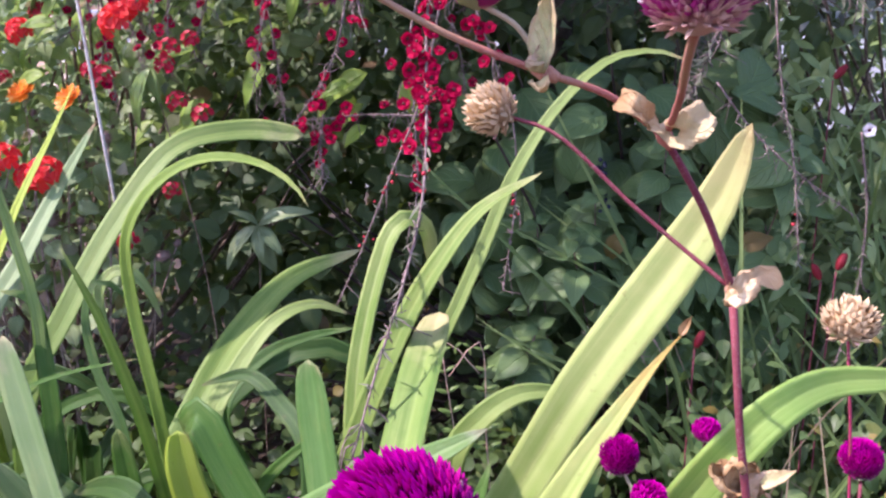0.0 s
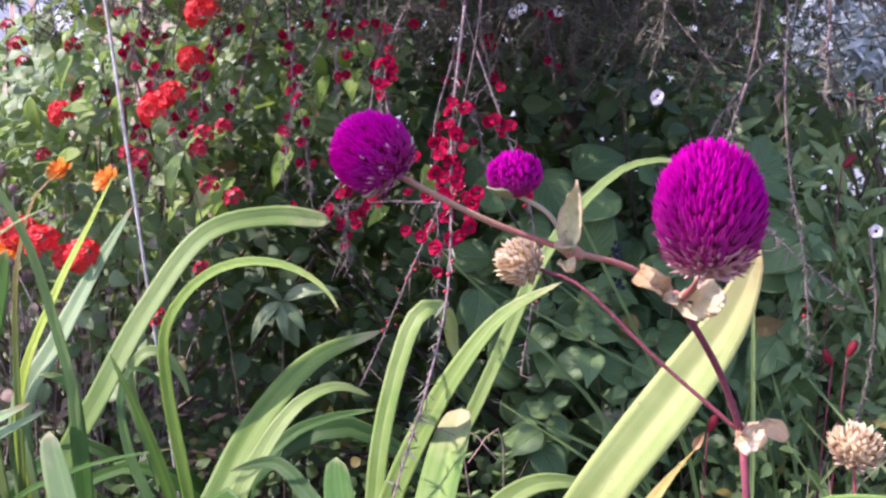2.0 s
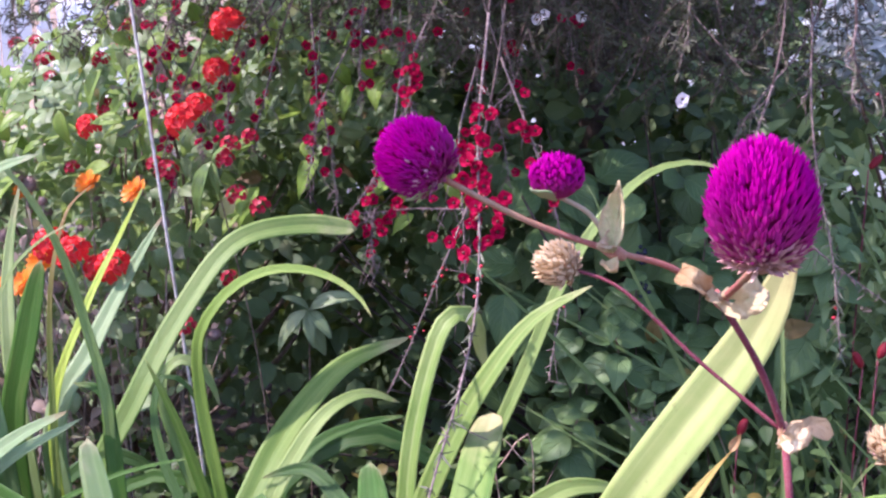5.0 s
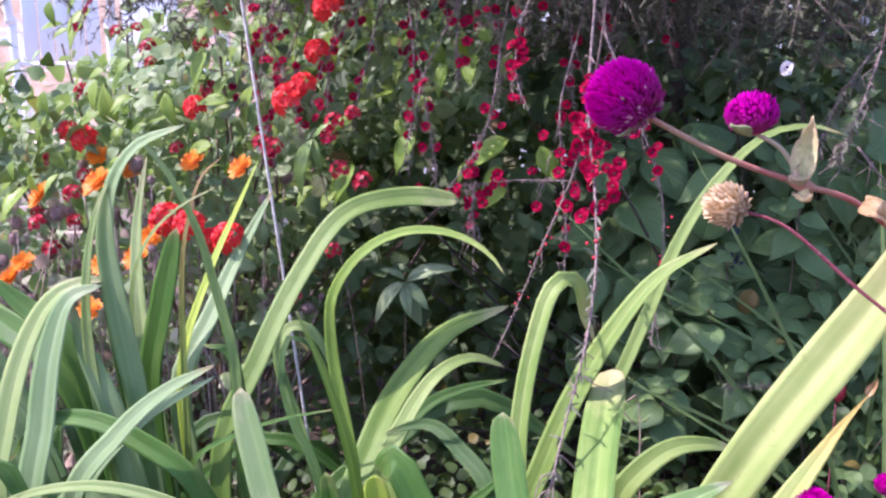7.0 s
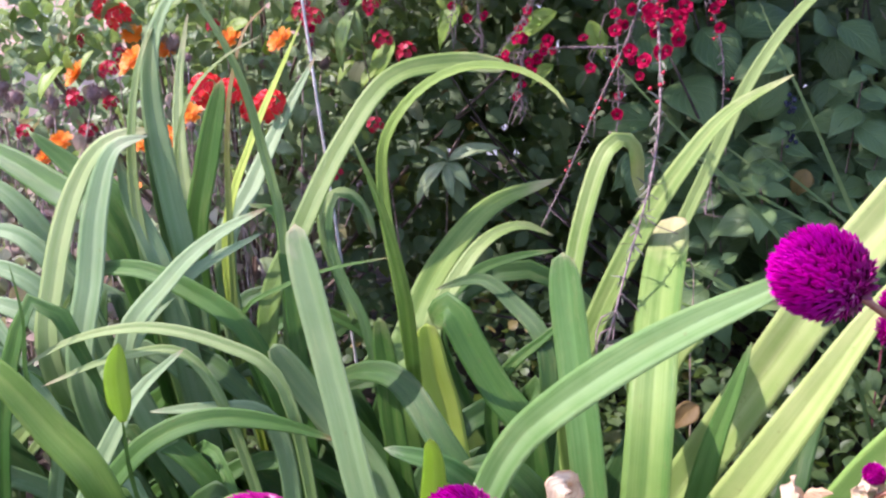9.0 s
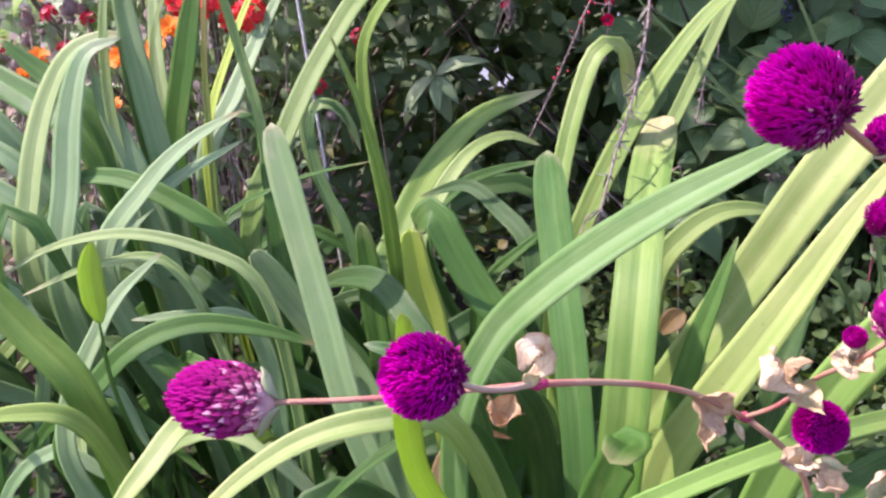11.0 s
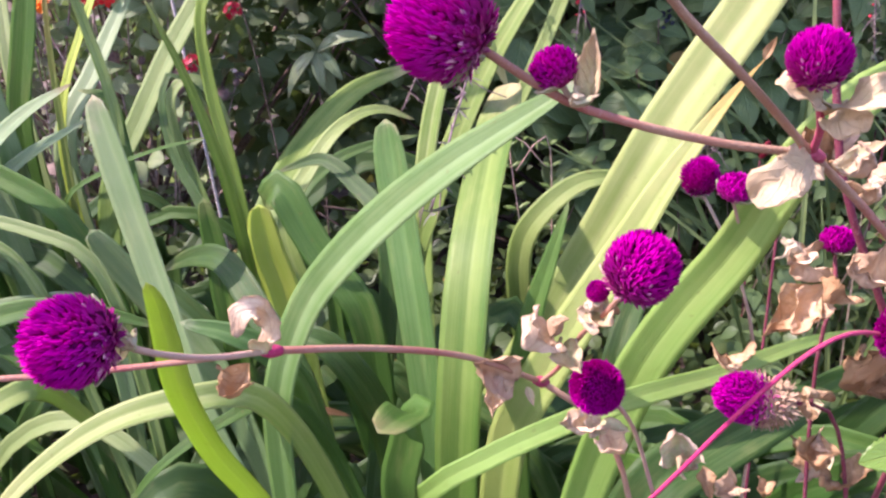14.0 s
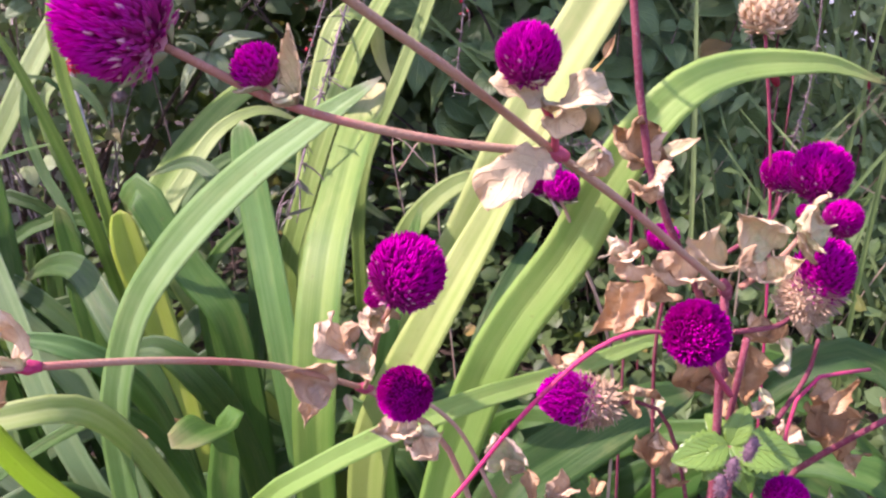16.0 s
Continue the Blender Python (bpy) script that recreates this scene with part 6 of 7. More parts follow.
stem(tall, [(0.235, 0.31, 0.0), (0.220, 0.285, 0.338), (0.189, 0.268, 0.416), (0.169, 0.262, 0.458), J3], 0.0026, 0.0020, STEM_RED)
stem(tall, [J3, (0.138, 0.250, 0.594), J2], 0.0019, 0.0017, STEM_RED)
stem(tall, [J2, (0.096, 0.231, 0.640), J1], 0.0016, 0.0015, STEM_PINK)
stem(tall, [J1, (0.040, 0.212, 0.660), H1], 0.0015, 0.0014, STEM_PINK)
stem(tall, [J1, (0.062, 0.215, 0.663), H2], 0.0012, 0.0011, STEM_PALE)
stem(tall, [J2, (0.112, 0.195, 0.640), (0.103, 0.150, 0.652), H3], 0.0016, 0.0015, STEM_PINK)
stem(tall, [J3, (0.115, 0.270, 0.593), (0.080, 0.278, 0.624), HB], 0.0012, 0.0010, STEM_RED)
for p, w in ((J1, (-1, 0, 0.4)), (J2, (-0.6, 0, 0.8)), (J3, (-0.2, 0, 1))):
    node_swelling(tall, p, w, 0.0032, STEM_PINK)
dry_leaf(tall, (0.071, 0.216, 0.648), (0.15, -0.1, 1), 0.031, 9, "cream", (-0.5, -0.8, 0.3))
dry_leaf(tall, (0.068, 0.215, 0.645), (0.3, -0.7, -0.5), 0.014, 0, "cream")
dry_leaf(tall, (0.070, 0.216, 0.648), (-0.9, -0.4, 0.1), 0.016, 4, "fade")
rolled_leaf(tall, [(0.1141, 0.2360, 0.6290), (0.1081, 0.2260, 0.6330), (0.1023, 0.2220, 0.6370), (0.0973, 0.2260, 0.6380)], 0.0086, "tan", 1, blunt=0.9, tip=0.2, face=(-0.1, -0.9, 0.4))
rolled_leaf(tall, [(0.1160, 0.2360, 0.6270), (0.1120, 0.2270, 0.6290), (0.1085, 0.2230, 0.6300)], 0.0060, "cream", 2)
rolled_leaf(tall, [(0.1176, 0.2360, 0.6252), (0.1193, 0.2240, 0.6275), (0.1230, 0.2180, 0.6318), (0.1284, 0.2220, 0.6360)], 0.0125, "cream", 4, blunt=0.8, belly=0.5, face=(0.2, -0.9, 0.3))
rolled_leaf(tall, [(0.1495, 0.2560, 0.5600), (0.1523, 0.2460, 0.5640), (0.1539, 0.2420, 0.5700), (0.1585, 0.2400, 0.5725), (0.1622, 0.2360, 0.5690)], 0.0090, "pink", 6, blunt=0.9, tip=0.15, base=0.3)
dry_leaf(tall, (0.153, 0.258, 0.556), (-0.74, -0.67, -0.05), 0.018, 4, "tan")
dry_leaf(tall, (0.173, 0.281, 0.461), (-0.32, -0.28, 0.91), 0.038, 8, "tan", (-0.3, -0.9, 0.3))
dry_leaf(tall, (0.172, 0.281, 0.460), (-0.79, -0.25, 0.56), 0.030, 2, "tan")
dry_leaf(tall, (0.175, 0.281, 0.463), (0.94, 0.00, 0.35), 0.023, 9, "cream")
dry_leaf(tall, (0.173, 0.280, 0.459), (-0.52, -0.58, 0.63), 0.027, 0, "fade")

# ---- leaning globe amaranth, stems across the view ----
leaning = thing("globe_amaranth", (0.20, 0.24, 0), "globe amaranth with long leaning pink stems and dry leaves", "flower", "globe amaranths")
N3, N4 = (0.114, 0.144, 0.497), (0.190, 0.215, 0.425)
G1 = head(leaning, "round", (0.010, 0.100, 0.538), (-0.9, -0.15, 0.5), 1.08, 1.0)
G2 = head(leaning, "small", (0.037, 0.114, 0.526), (-0.5, -0.2, 0.9), 0.72, 1.0, "dry")
stem(leaning, [(0.21, 0.25, 0.0), (0.205, 0.24, 0.2), (0.196, 0.225, 0.34), N4], 0.0026, 0.0022, STEM_RED)
stem(leaning, [N4, (0.165, 0.187, 0.450), (0.138, 0.164, 0.476), N3], 0.0018, 0.0016, STEM_PINK)
stem(leaning, [N3, (0.085, 0.132, 0.503), (0.055, 0.120, 0.512), (0.040, 0.116, 0.518), G1], 0.0017, 0.0014, STEM_PINK)
stem(leaning, [(0.046, 0.118, 0.515), (0.041, 0.116, 0.519), G2], 0.0012, 0.0010, STEM_PALE)
GX = head(leaning, "round", (0.0385, 0.062, 0.5685), (-0.7, -0.5, 0.7), 1.2)
stem(leaning, [N3, (0.085, 0.117, 0.524), (0.064, 0.095, 0.542), GX], 0.0015, 0.0014, STEM_PINK)
GU = head(leaning, "round", (0.104, 0.118, 0.527), (0.0, -0.2, 1), 0.66, 1.0, "dry")
stem(leaning, [N3, (0.112, 0.134, 0.507), GU], 0.0015, 0.0012, STEM_BRIGHT)
node_swelling(leaning, N3, (-1, -0.3, 0.4), 0.0027, STEM_BRIGHT)
node_swelling(leaning, N4, (-0.4, -0.3, 1), 0.0031, STEM_RED)
dry_leaf(leaning, (0.046, 0.115, 0.517), (0.12, -0.1, 1), 0.022, 9, "cream", (-0.4, -0.8, 0.3))
dry_leaf(leaning, (0.046, 0.115, 0.517), (-0.7, -0.5, -0.2), 0.016, 4, "fade")
rolled_leaf(leaning, [(0.1117, 0.1280, 0.5121), (0.1130, 0.1180, 0.5163), (0.1172, 0.1120, 0.5190), (0.1234, 0.1160, 0.5195)], 0.0098, "cream", 11, blunt=0.9, tip=0.22, base=0.4, face=(0.1, -0.8, 0.5))
rolled_leaf(leaning, [(0.1118, 0.1300, 0.5103), (0.1144, 0.1200, 0.5112), (0.1191, 0.1160, 0.5126)], 0.0095, "cream", 12, blunt=0.8, face=(0.1, -0.9, 0.2))
rolled_leaf(leaning, [(0.1098, 0.1280, 0.5136), (0.1048, 0.1200, 0.5178), (0.0995, 0.1180, 0.5209), (0.0954, 0.1220, 0.5226)], 0.0085, "cream", 13, blunt=0.8, face=(-0.1, -0.8, 0.5))
rolled_leaf(leaning, [(0.1114, 0.1380, 0.4970), (0.1041, 0.1240, 0.4976), (0.0968, 0.1180, 0.4952), (0.0914, 0.1220, 0.4900)], 0.0120, "cream", 14, blunt=0.95, tip=0.25, base=0.55, fold=0.3, face=(-0.2, -0.9, 0.3))
dry_leaf(leaning, (0.12, 0.145, 0.494), (0.5, -0.3, -0.3), 0.018, 5, "fade")

# ---- front globe amaranth with a long level stem ----
front = thing("globe_amaranth", (0.10, 0.26, 0), "globe amaranth sprawling on a long level stem", "flower", "globe amaranths")
NP, P5 = (0.038, 0.251, 0.362), (-0.060, 0.152, 0.425)
F1 = head(front, "tall", (-0.170, 0.122, 0.427), (-1, -0.05, 0.05), 1.32, 0.78)
F2 = head(front, "round", (-0.089, 0.083, 0.461), (-0.6, -0.7, 0.25), 1.02)
stem(front, [(0.12, 0.30, 0.0), (0.10, 0.29, 0.2), (0.072, 0.268, 0.325), NP], 0.0022, 0.0020, STEM_PINK)
stem(front, [NP, (0.005, 0.218, 0.391), (-0.03, 0.180, 0.413), P5], 0.0018, 0.0017, STEM_PINK)
stem(front, [P5, (-0.095, 0.140, 0.425), (-0.13, 0.130, 0.425), F1], 0.0014, 0.0013, STEM_PINK)
stem(front, [P5, (-0.072, 0.128, 0.434), (-0.080, 0.105, 0.447), F2], 0.0014, 0.0013, STEM_PALE)
node_swelling(front, NP, (-1, -0.8, 0.6), 0.0030, STEM_BRIGHT)
node_swelling(front, P5, (-1, -0.5, 0.2), 0.0028, STEM_BRIGHT)
FS = head(front, "round", (0.061, 0.212, 0.381), (-0.25, -0.9, 0.4), 0.95)
FC = head(front, "round", (0.068, 0.157, 0.455), (0.4, -0.25, 0.9), 1.02, 1.0, "dry")
FR = head(front, "small", (0.056, 0.172, 0.441), (-0.4, -0.5, 0.7), 0.48, 1.0, "dry")
stem(front, [NP, (0.045, 0.222, 0.385), (0.052, 0.195, 0.413), (0.058, 0.172, 0.432), FC], 0.0014, 0.0011, STEM_PINK)
stem(front, [(0.058, 0.172, 0.432), FR], 0.0011, 0.0010, STEM_PALE)
stem(front, [(0.10, 0.28, 0.28), (0.082, 0.25, 0.34), FS], 0.0014, 0.0012, STEM_PALE)
rolled_leaf(front, [(-0.0613, 0.1500, 0.4272), (-0.0578, 0.1480, 0.4345), (-0.0578, 0.1450, 0.4430), (-0.0602, 0.1400, 0.4468), (-0.0624, 0.1350, 0.4455), (-0.0630, 0.1330, 0.4422), (-0.0620, 0.1335, 0.4400)], 0.0094, "pink", 3, base=0.45, fold=0.35, face=(-0.2, -0.9, 0.2))
rolled_leaf(front, [(-0.0605, 0.1500, 0.4265), (-0.0625, 0.1460, 0.4300), (-0.0640, 0.1440, 0.4335)], 0.0050, "cream", 5)
dry_leaf(front, (-0.069, 0.152, 0.420), (-0.30, -0.31, -0.90), 0.022, 3, "tan")
dry_leaf(front, (-0.088, 0.100, 0.446), (0.5, -0.1, 0.7), 0.015, 2, "cream")
dry_leaf(front, (-0.091, 0.090, 0.457), (0.9, 0.3, 0.1), 0.009, 4, "fade")
dry_leaf(front, (-0.084, 0.100, 0.453), (0.5, -0.4, -0.2), 0.011, 3, "fade")
dry_leaf(front, (0.026, 0.238, 0.369), (-0.80, -0.33, 0.50), 0.034, 6, "pink", (0, -0.85, 0.5))
dry_leaf(front, (0.019, 0.236, 0.372), (-0.22, -0.66, -0.72), 0.020, 2, "pink", (0, -0.9, 0.3))
dry_leaf(front, (0.031, 0.240, 0.365), (0.31, -0.73, -0.61), 0.012, 9, "cream")
dry_leaf(front, (0.041, 0.200, 0.409), (-0.82, -0.57, -0.05), 0.032, 3, "pink")
dry_leaf(front, (0.041, 0.200, 0.410), (-0.30, -0.46, 0.84), 0.022, 0, "pink")
dry_leaf(front, (0.044, 0.198, 0.407), (0.52, -0.75, -0.41), 0.021, 6, "cream", (0, -0.9, 0.4))
dry_leaf(front, (0.042, 0.199, 0.406), (0.25, -0.95, -0.18), 0.012, 4, "fade")
dry_leaf(front, (0.053, 0.176, 0.432), (-0.20, -0.41, 0.89), 0.022, 1, "pink")
dry_leaf(front, (0.055, 0.176, 0.432), (0.45, -0.87, -0.20), 0.019, 6, "cream", (0, -0.9, 0.4))
dry_leaf(front, (0.053, 0.176, 0.432), (-0.63, -0.67, 0.39), 0.012, 4, "fade")
dry_leaf(front, (0.064, 0.225, 0.356), (-0.87, -0.47, 0.13), 0.024, 2, "pink")
dry_leaf(front, (0.063, 0.222, 0.356), (-0.45, -0.47, -0.76), 0.016, 7, "fade")
dry_leaf(front, (0.065, 0.222, 0.355), (0.45, -0.52, -0.73), 0.025, 3, "pink")
dry_leaf(front, (0.064, 0.222, 0.358), (0.77, -0.63, -0.01), 0.018, 9, "cream")
dry_leaf(front, (0.108, 0.248, 0.322), (-0.28, -0.12, 0.95), 0.033, 6, "fade", (-0.2, -0.95, 0.2))
dry_leaf(front, (0.109, 0.247, 0.321), (0.79, -0.48, -0.37), 0.016, 1, "pink")
dry_leaf(front, (0.109, 0.247, 0.322), (-0.60, -0.75, -0.28), 0.014, 4, "cream")

# ---- globe amaranths at the bed's edge ----
edge = thing("globe_amaranth", (0.22, 0.30, 0), "bushy globe amaranth with worn heads and curled dry leaves", "flower", "globe amaranths")
E1 = head(edge, "worn", (0.140, 0.255, 0.353), (-0.92, -0.25, 0.3), 1.0, 1.05, "")
E2 = head(edge, "round", (0.171, 0.185, 0.420), (-0.15, -0.85, 0.5), 1.0, 1.0, "dry")
E3 = head(edge, "round", (0.241, 0.260, 0.460), (-0.05, -0.3, 1), 1.05, 1.0)
E4 = head(edge, "worn", (0.241, 0.250, 0.414), (0.25, -0.25, 0.9), 1.0, 1.12, "dry")
E5 = head(edge, "round", (0.267, 0.290, 0.430), (0.3, -0.3, 0.8), 0.75, 1.0)
E6 = head(edge, "round", (0.269, 0.375, 0.432), (-0.2, -0.2, 1), 0.95, 1.0)
E7 = head(edge, "small", (0.228, 0.240, 0.449), (-0.2, -0.4, 0.9), 0.4, 1.0, "dry")
E8 = head(edge, "round", (0.227, 0.220, 0.322), (0, -0.3, 1), 0.8, 1.0)
E9 = head(edge, "small", (0.185, 0.300, 0.418), (0, -0.3, 1), 0.9, 1.0)
E10 = head(edge, "round", (0.131, 0.372, 0.433), (-0.2, -0.4, 1), 0.95, 1.0)
E11 = head(edge, "small", (0.134, 0.303, 0.444), (0.1, -0.3, 1), 1.0, 1.0)
E13 = head(edge, "small", (0.194, 0.420, 0.427), (0, -0.2, 1), 1.0, 1.0)
stem(edge, [(0.24, 0.33, 0.0), (0.22, 0.31, 0.2), (0.207, 0.240, 0.363), (0.206, 0.230, 0.396)], 0.0024, 0.0018, STEM_RED)
stem(edge, [(0.24, 0.33, 0.1), (0.180, 0.270, 0.340), E1], 0.0016, 0.0012, STEM_RED)
stem(edge, [(0.198, 0.220, 0.375), (0.183, 0.200, 0.398), E2], 0.0018, 0.0014, STEM_BRIGHT)
stem(edge, [(0.197, 0.220, 0.404), (0.223, 0.240, 0.398), E4], 0.0014, 0.0012, STEM_RED)
stem(edge, [(0.198, 0.220, 0.424), (0.222, 0.240, 0.431), (0.235, 0.255, 0.438), E3], 0.0017, 0.0013, STEM_PINK)
stem(edge, [(0.238, 0.260, 0.429), (0.256, 0.280, 0.425), E5], 0.0012, 0.0010, STEM_PALE)
stem(edge, [(0.209, 0.300, 0.405), (0.232, 0.310, 0.415), (0.263, 0.360, 0.415), E6], 0.0014, 0.0012, STEM_RED)
stem(edge, [(0.233, 0.250, 0.437), E7], 0.0010, 0.0009, STEM_PALE)
stem(edge, [(0.25, 0.28, 0.0), (0.238, 0.240, 0.270), E8], 0.0018, 0.0013, STEM_RED)
stem(edge, [(0.22, 0.34, 0.0), (0.187, 0.310, 0.352), (0.188, 0.300, 0.395), E9], 0.0016, 0.0012, STEM_RED)
stem(edge, [(0.18, 0.42, 0.0), (0.178, 0.390, 0.312), (0.144, 0.370, 0.404), E10], 0.0015, 0.0012, STEM_PALE)
stem(edge, [(0.150, 0.335, 0.396), (0.142, 0.318, 0.419), E11], 0.0012, 0.0010, STEM_PALE)
stem(edge, [(0.2, 0.44, 0.0), (0.195, 0.43, 0.2), E13], 0.0015, 0.0011, STEM_RED)
stem(edge, [(0.072, 0.170, 0.347), (0.087, 0.165, 0.371), (0.107, 0.160, 0.402), (0.129, 0.165, 0.422), (0.146, 0.175, 0.425), E2], 0.0011, 0.0010, STEM_BRIGHT, "slender bright red stem")
stem(edge, [(0.30, 0.34, 0.05), (0.264, 0.300, 0.333), (0.308, 0.320, 0.334)], 0.0018, 0.0012, STEM_BRIGHT)
stem(edge, [(0.24, 0.30, 0.05), (0.244, 0.260, 0.304), (0.261, 0.250, 0.330), (0.277, 0.240, 0.351)], 0.0022, 0.0018, STEM_RED)
stem(edge, [(0.243, 0.280, 0.324), (0.261, 0.290, 0.348), (0.264, 0.290, 0.367)], 0.0018, 0.0012, STEM_RED)
more = np.random.default_rng(5)
dry_leaf(edge, (0.174, 0.285, 0.399), (-0.62, -0.02, -0.78), 0.037, 6, "tan", (-0.5, -0.8, 0.3))
dry_leaf(edge, (0.176, 0.283, 0.402), (-0.47, -0.17, -0.87), 0.038, 0, "pink")
dry_leaf(edge, (0.183, 0.280, 0.398), (-0.82, -0.56, -0.11), 0.030, 3, "tan")
dry_leaf(edge, (0.186, 0.243, 0.419), (-0.85, -0.45, 0.28), 0.032, 2, "pink")
dry_leaf(edge, (0.196, 0.236, 0.428), (-0.88, -0.42, 0.23), 0.034, 6, "cream", (0, -0.6, 0.8))
dry_leaf(edge, (0.198, 0.260, 0.409), (-0.84, -0.52, -0.14), 0.027, 1, "tan")
dry_leaf(edge, (0.167, 0.268, 0.348), (-0.25, -0.31, 0.92), 0.027, 1, "tan")
dry_leaf(edge, (0.214, 0.305, 0.341), (-0.89, -0.45, -0.11), 0.047, 5, "tan", (0, -0.7, 0.7))
dry_leaf(edge, (0.212, 0.300, 0.344), (0.70, -0.65, -0.29), 0.022, 8, "tan")
dry_leaf(edge, (0.224, 0.280, 0.335), (-0.79, -0.40, -0.46), 0.033, 7, "tan")
dry_leaf(edge, (0.215, 0.260, 0.385), (0.75, -0.66, -0.05), 0.029, 0, "tan", (0, -0.6, 0.8))
dry_leaf(edge, (0.217, 0.262, 0.382), (0.77, -0.57, 0.28), 0.025, 3, "pink")
dry_leaf(edge, (0.218, 0.258, 0.379), (-0.13, -0.35, -0.93), 0.030, 2, "tan")
dry_leaf(edge, (0.207, 0.222, 0.426), (-0.85, -0.32, 0.43), 0.030, 0, "pink")
dry_leaf(edge, (0.208, 0.222, 0.426), (0.80, -0.40, 0.45), 0.021, 6, "cream")
dry_leaf(edge, (0.212, 0.226, 0.438), (-0.71, -0.07, 0.70), 0.032, 6, "cream", (-0.4, -0.85, 0.3))
dry_leaf(edge, (0.234, 0.240, 0.432), (-0.57, -0.20, 0.80), 0.031, 8, "cream")
dry_leaf(edge, (0.233, 0.238, 0.427), (-0.66, -0.40, 0.64), 0.028, 9, "cream")
dry_leaf(edge, (0.153, 0.205, 0.470), (0.60, -0.55, -0.57), 0.025, 1, "pink")
dry_leaf(edge, (0.153, 0.205, 0.469), (0.20, -0.87, -0.44), 0.017, 3, "tan")
dry_leaf(edge, (0.299, 0.348, 0.304), (-0.12, -0.38, -0.92), 0.057, 5, "tan")
dry_leaf(edge, (0.301, 0.345, 0.310), (-0.77, -0.56, -0.31), 0.037, 0, "tan")
dry_leaf(edge, (0.187, 0.295, 0.311), (-0.25, -0.38, -0.89), 0.033, 3, "tan")
dry_leaf(edge, (0.197, 0.295, 0.283), (-0.84, -0.46, -0.27), 0.030, 1, "tan")
dry_leaf(edge, (0.191, 0.297, 0.301), (-0.91, -0.42, 0.05), 0.025, 4, "pink")
dry_leaf(edge, (0.107, 0.243, 0.319), (-0.49, -0.22, 0.84), 0.019, 6, "cream")
dry_leaf(edge, (0.114, 0.237, 0.327), (0.11, -0.37, -0.92), 0.018, 0, "tan")
dry_leaf(edge, (0.137, 0.260, 0.301), (-0.74, -0.67, 0.07), 0.022, 2, "pink")
dry_leaf(edge, (0.151, 0.260, 0.304), (-0.39, -0.89, -0.25), 0.017, 8, "tan")
dry_leaf(edge, (0.163, 0.290, 0.408), (-0.52, -0.47, 0.71), 0.032, 1, "pink")
dry_leaf(edge, (0.164, 0.290, 0.412), (0.15, -0.63, 0.76), 0.025, 4, "fade")
dry_leaf(edge, (0.168, 0.292, 0.416), (-0.68, -0.64, -0.36), 0.024, 6, "pink")
dry_leaf(edge, (0.238, 0.270, 0.390), (-0.01, -0.48, 0.88), 0.025, 5, "fade")
dry_leaf(edge, (0.261, 0.330, 0.328), (0.34, -0.94, 0.02), 0.030, 7, "fade")
dry_leaf(edge, (0.249, 0.320, 0.323), (0.25, -0.68, -0.69), 0.019, 9, "cream")
for i in range(26):
    p = Vector((more.uniform(0.12, 0.42), more.uniform(0.28, 0.42), more.uniform(0.16, 0.36)))
    dry_leaf(edge, p, more.normal(0, 1, 3) + (0, -0.3, -0.4), more.uniform(0.02, 0.034), i, ("tan", "tan", "fade", "pink")[i % 4])

# dried head on its own red stem
dried = thing("globe_amaranth", (0.28, 0.40, 0), "dried straw-coloured globe amaranth on a red stem", "flower", "globe amaranths")
D1 = head(dried, "straw", (0.242, 0.348, 0.522), (0.0, -0.15, 1), 1.15, 1.1, "dry")
stem(dried, [(0.29, 0.41, 0.0), (0.275, 0.385, 0.3), (0.26, 0.37, 0.44), D1], 0.0011, 0.0010, STEM_BRIGHT)

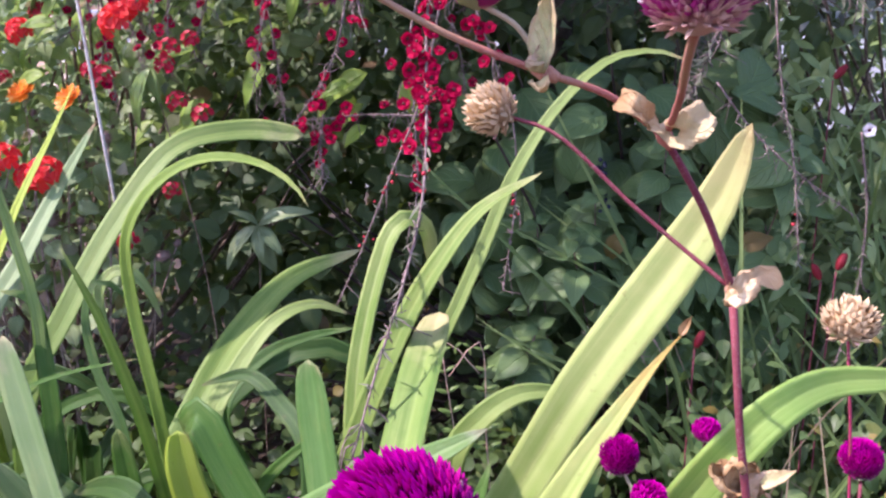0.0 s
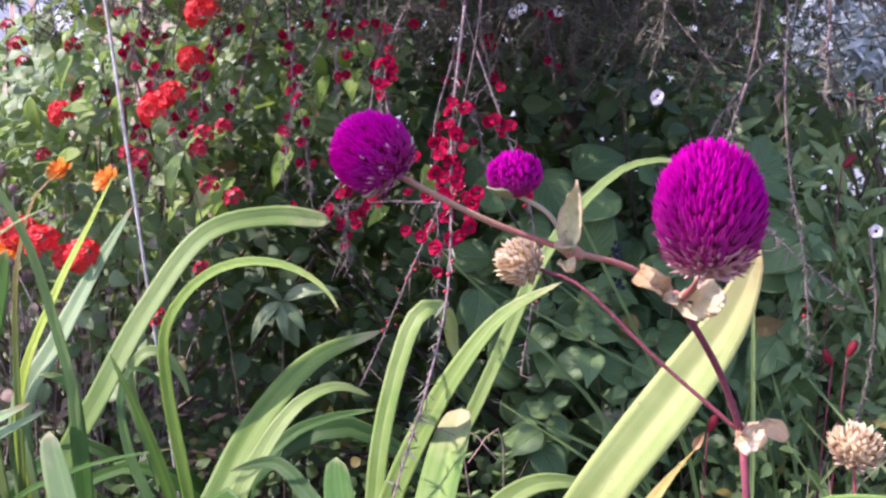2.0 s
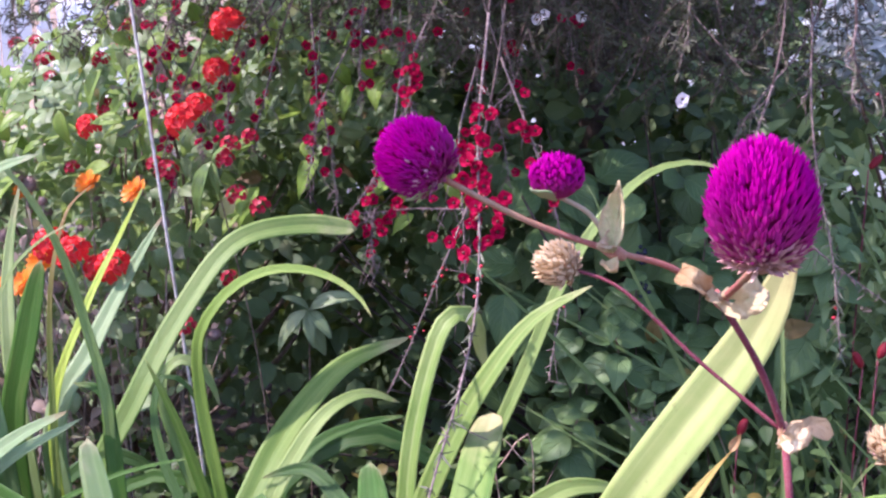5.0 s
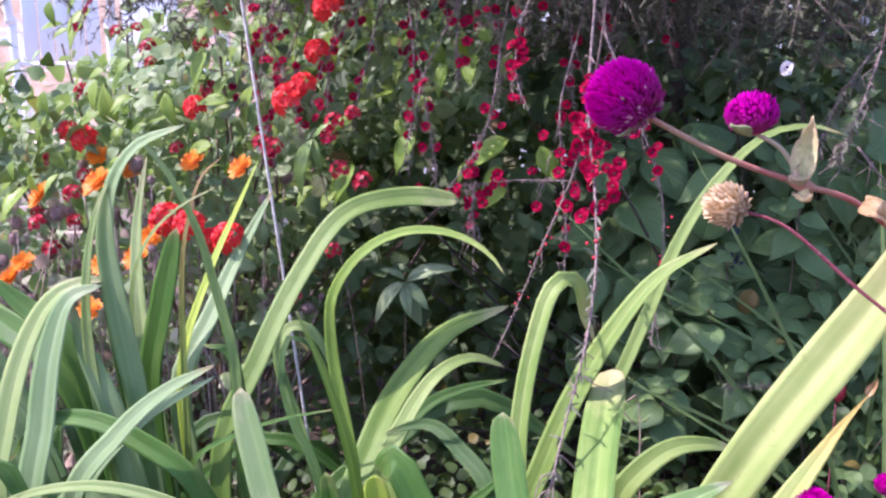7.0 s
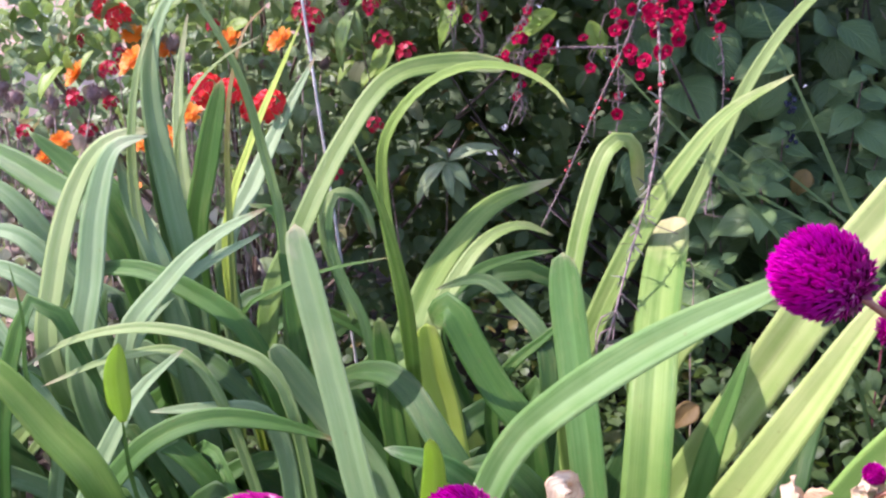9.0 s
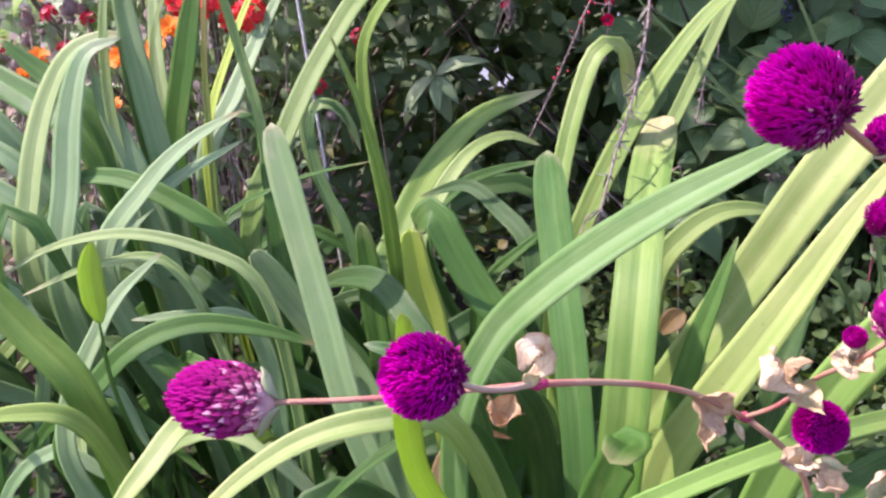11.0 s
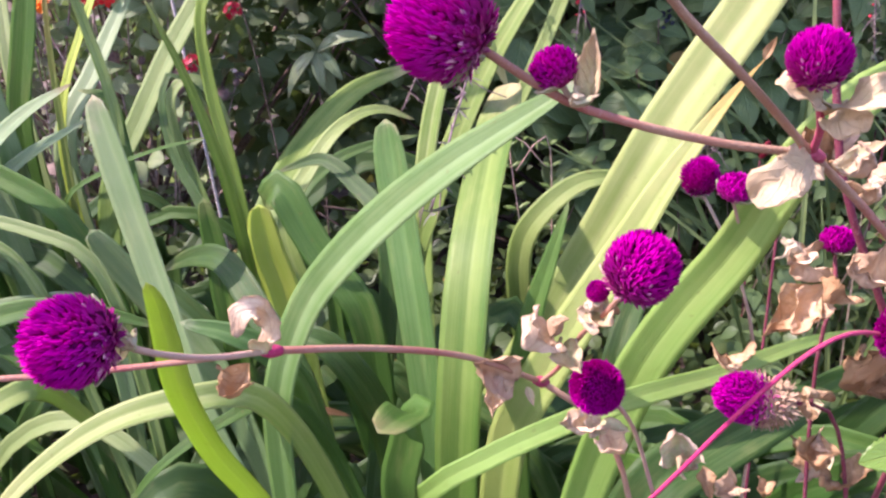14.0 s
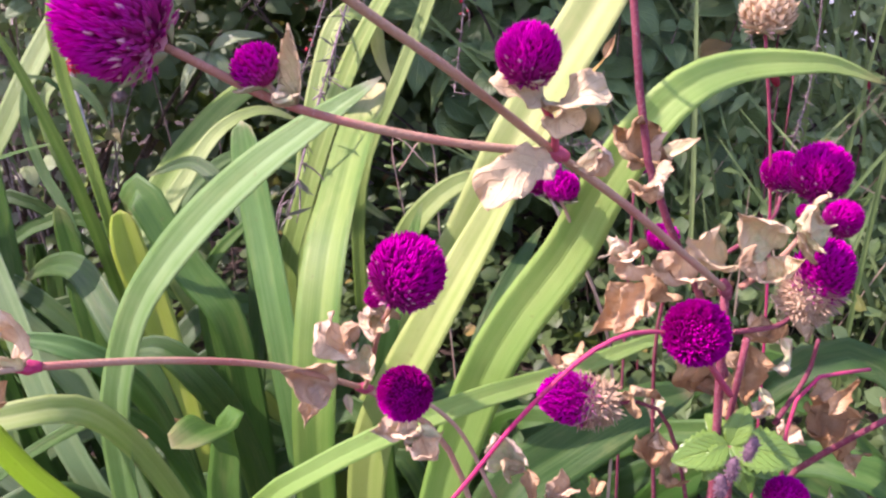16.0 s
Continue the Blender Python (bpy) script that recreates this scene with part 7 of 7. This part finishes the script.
# mint-like seedling with a purple seed spike
mint = thing("mint_plant", (0.26, 0.25, 0), "low mint-like plant with toothed leaves and dry purple spikes", "plant")
MINT_MESH = []
for i in range(3):
    d = blade_data(0.034, 0.0215, 20, 6, 0.25, 0.30, teeth=1, crumple=0.03, seed=90 + i, belly=0.38)
    MINT_MESH.append(mesh_of("toothed_leaf", d[0], d[1], HERB, d[2]))
base = Vector((0.200, 0.220, 0.350))
stem(mint, [(base.x + 0.01, base.y + 0.02, 0.0), (base.x, base.y + 0.01, base.z * 0.6), base], 0.0016, 0.0012, STEM_RED)
for way, s in (((-0.95, -0.35, -0.02), 1.1), ((0.95, -0.35, 0.05), 1.25), ((0.35, -0.5, -0.6), 0.95), ((-0.6, -0.6, -0.45), 0.8), ((0.3, 0.1, 0.6), 0.8), ((0.7, -0.5, -0.3), 0.9), ((-0.3, 0.3, 0.5), 0.7)):
    part("leaf", MINT_MESH[int(s * 10) % 3], mint, "", frame_to(base, way, (0.1, -0.75, 0.65), 0.72 * s))
for dx, dz in ((0.0, -0.004), (-0.003, -0.012), (0.005, 0.006)):
    v, f, uv = head_data(0.022, 0.0040, 130, 12, splay=1.9, lean=0.4, slim=2.0, fray=1.0)
    part("seed_spike", mesh_of("seed_spike", v, f, PURPLE, uv, False), mint, "dry purplish seed spike", along_z(base + Vector((dx - 0.004, -0.016, dz - 0.004)), (dx * 40, -0.2, 1), 0.7))

# variegated shoot hanging in the shade behind the lilies
shoot = thing("shade_shoot", (-0.25, 1.0, 0), "pale green leafy shoot in front of dark shade", "plant")
SHOOT = []
for i in range(2):
    d = blade_data(0.075, 0.026, 8, 4, 0.3, 0.45, seed=110 + i)
    SHOOT.append(mesh_of("shoot_leaf", d[0], d[1], SHADE_LEAF, d[2]))
d = blade_data(0.075, 0.026, 8, 4, 0.3, 0.45, seed=113)
SHOOT_LIME = mesh_of("shoot_leaf", d[0], d[1], MINT, d[2])
hub = Vector((-0.238, 0.950, 0.457))
stem(shoot, [(hub.x - 0.02, hub.y + 0.06, 0.0), (hub.x - 0.01, hub.y + 0.03, hub.z * 0.6), hub], 0.0013, 0.0010, TWIG)
for way, s in (((-0.75, -0.3, -0.5), 1.0), ((0.3, -0.4, -0.8), 0.9), ((0.7, -0.2, 0.5), 1.0), ((-0.2, -0.4, 0.5), 0.6), ((0.5, -0.5, -0.3), 0.7), ((0.1, -0.6, -0.6), 0.7)):
    part("leaf", SHOOT[int(s * 10) % 2], shoot, "", frame_to(hub, way, (-0.2, -0.6, 0.8), s))
hub = Vector((-0.352, 0.920, 0.656))
stem(shoot, [(hub.x + 0.05, hub.y + 0.1, 0.0), (hub.x + 0.03, hub.y + 0.06, hub.z * 0.6), hub], 0.0013, 0.0010, TWIG)
for way, s in (((-0.55, -0.3, -0.9), 1.1), ((0.15, -0.4, -0.8), 0.6), ((0.5, -0.2, 0.5), 0.7)):
    part("leaf", SHOOT_LIME, shoot, "", frame_to(hub, way, (-0.2, -0.6, 0.8), s))
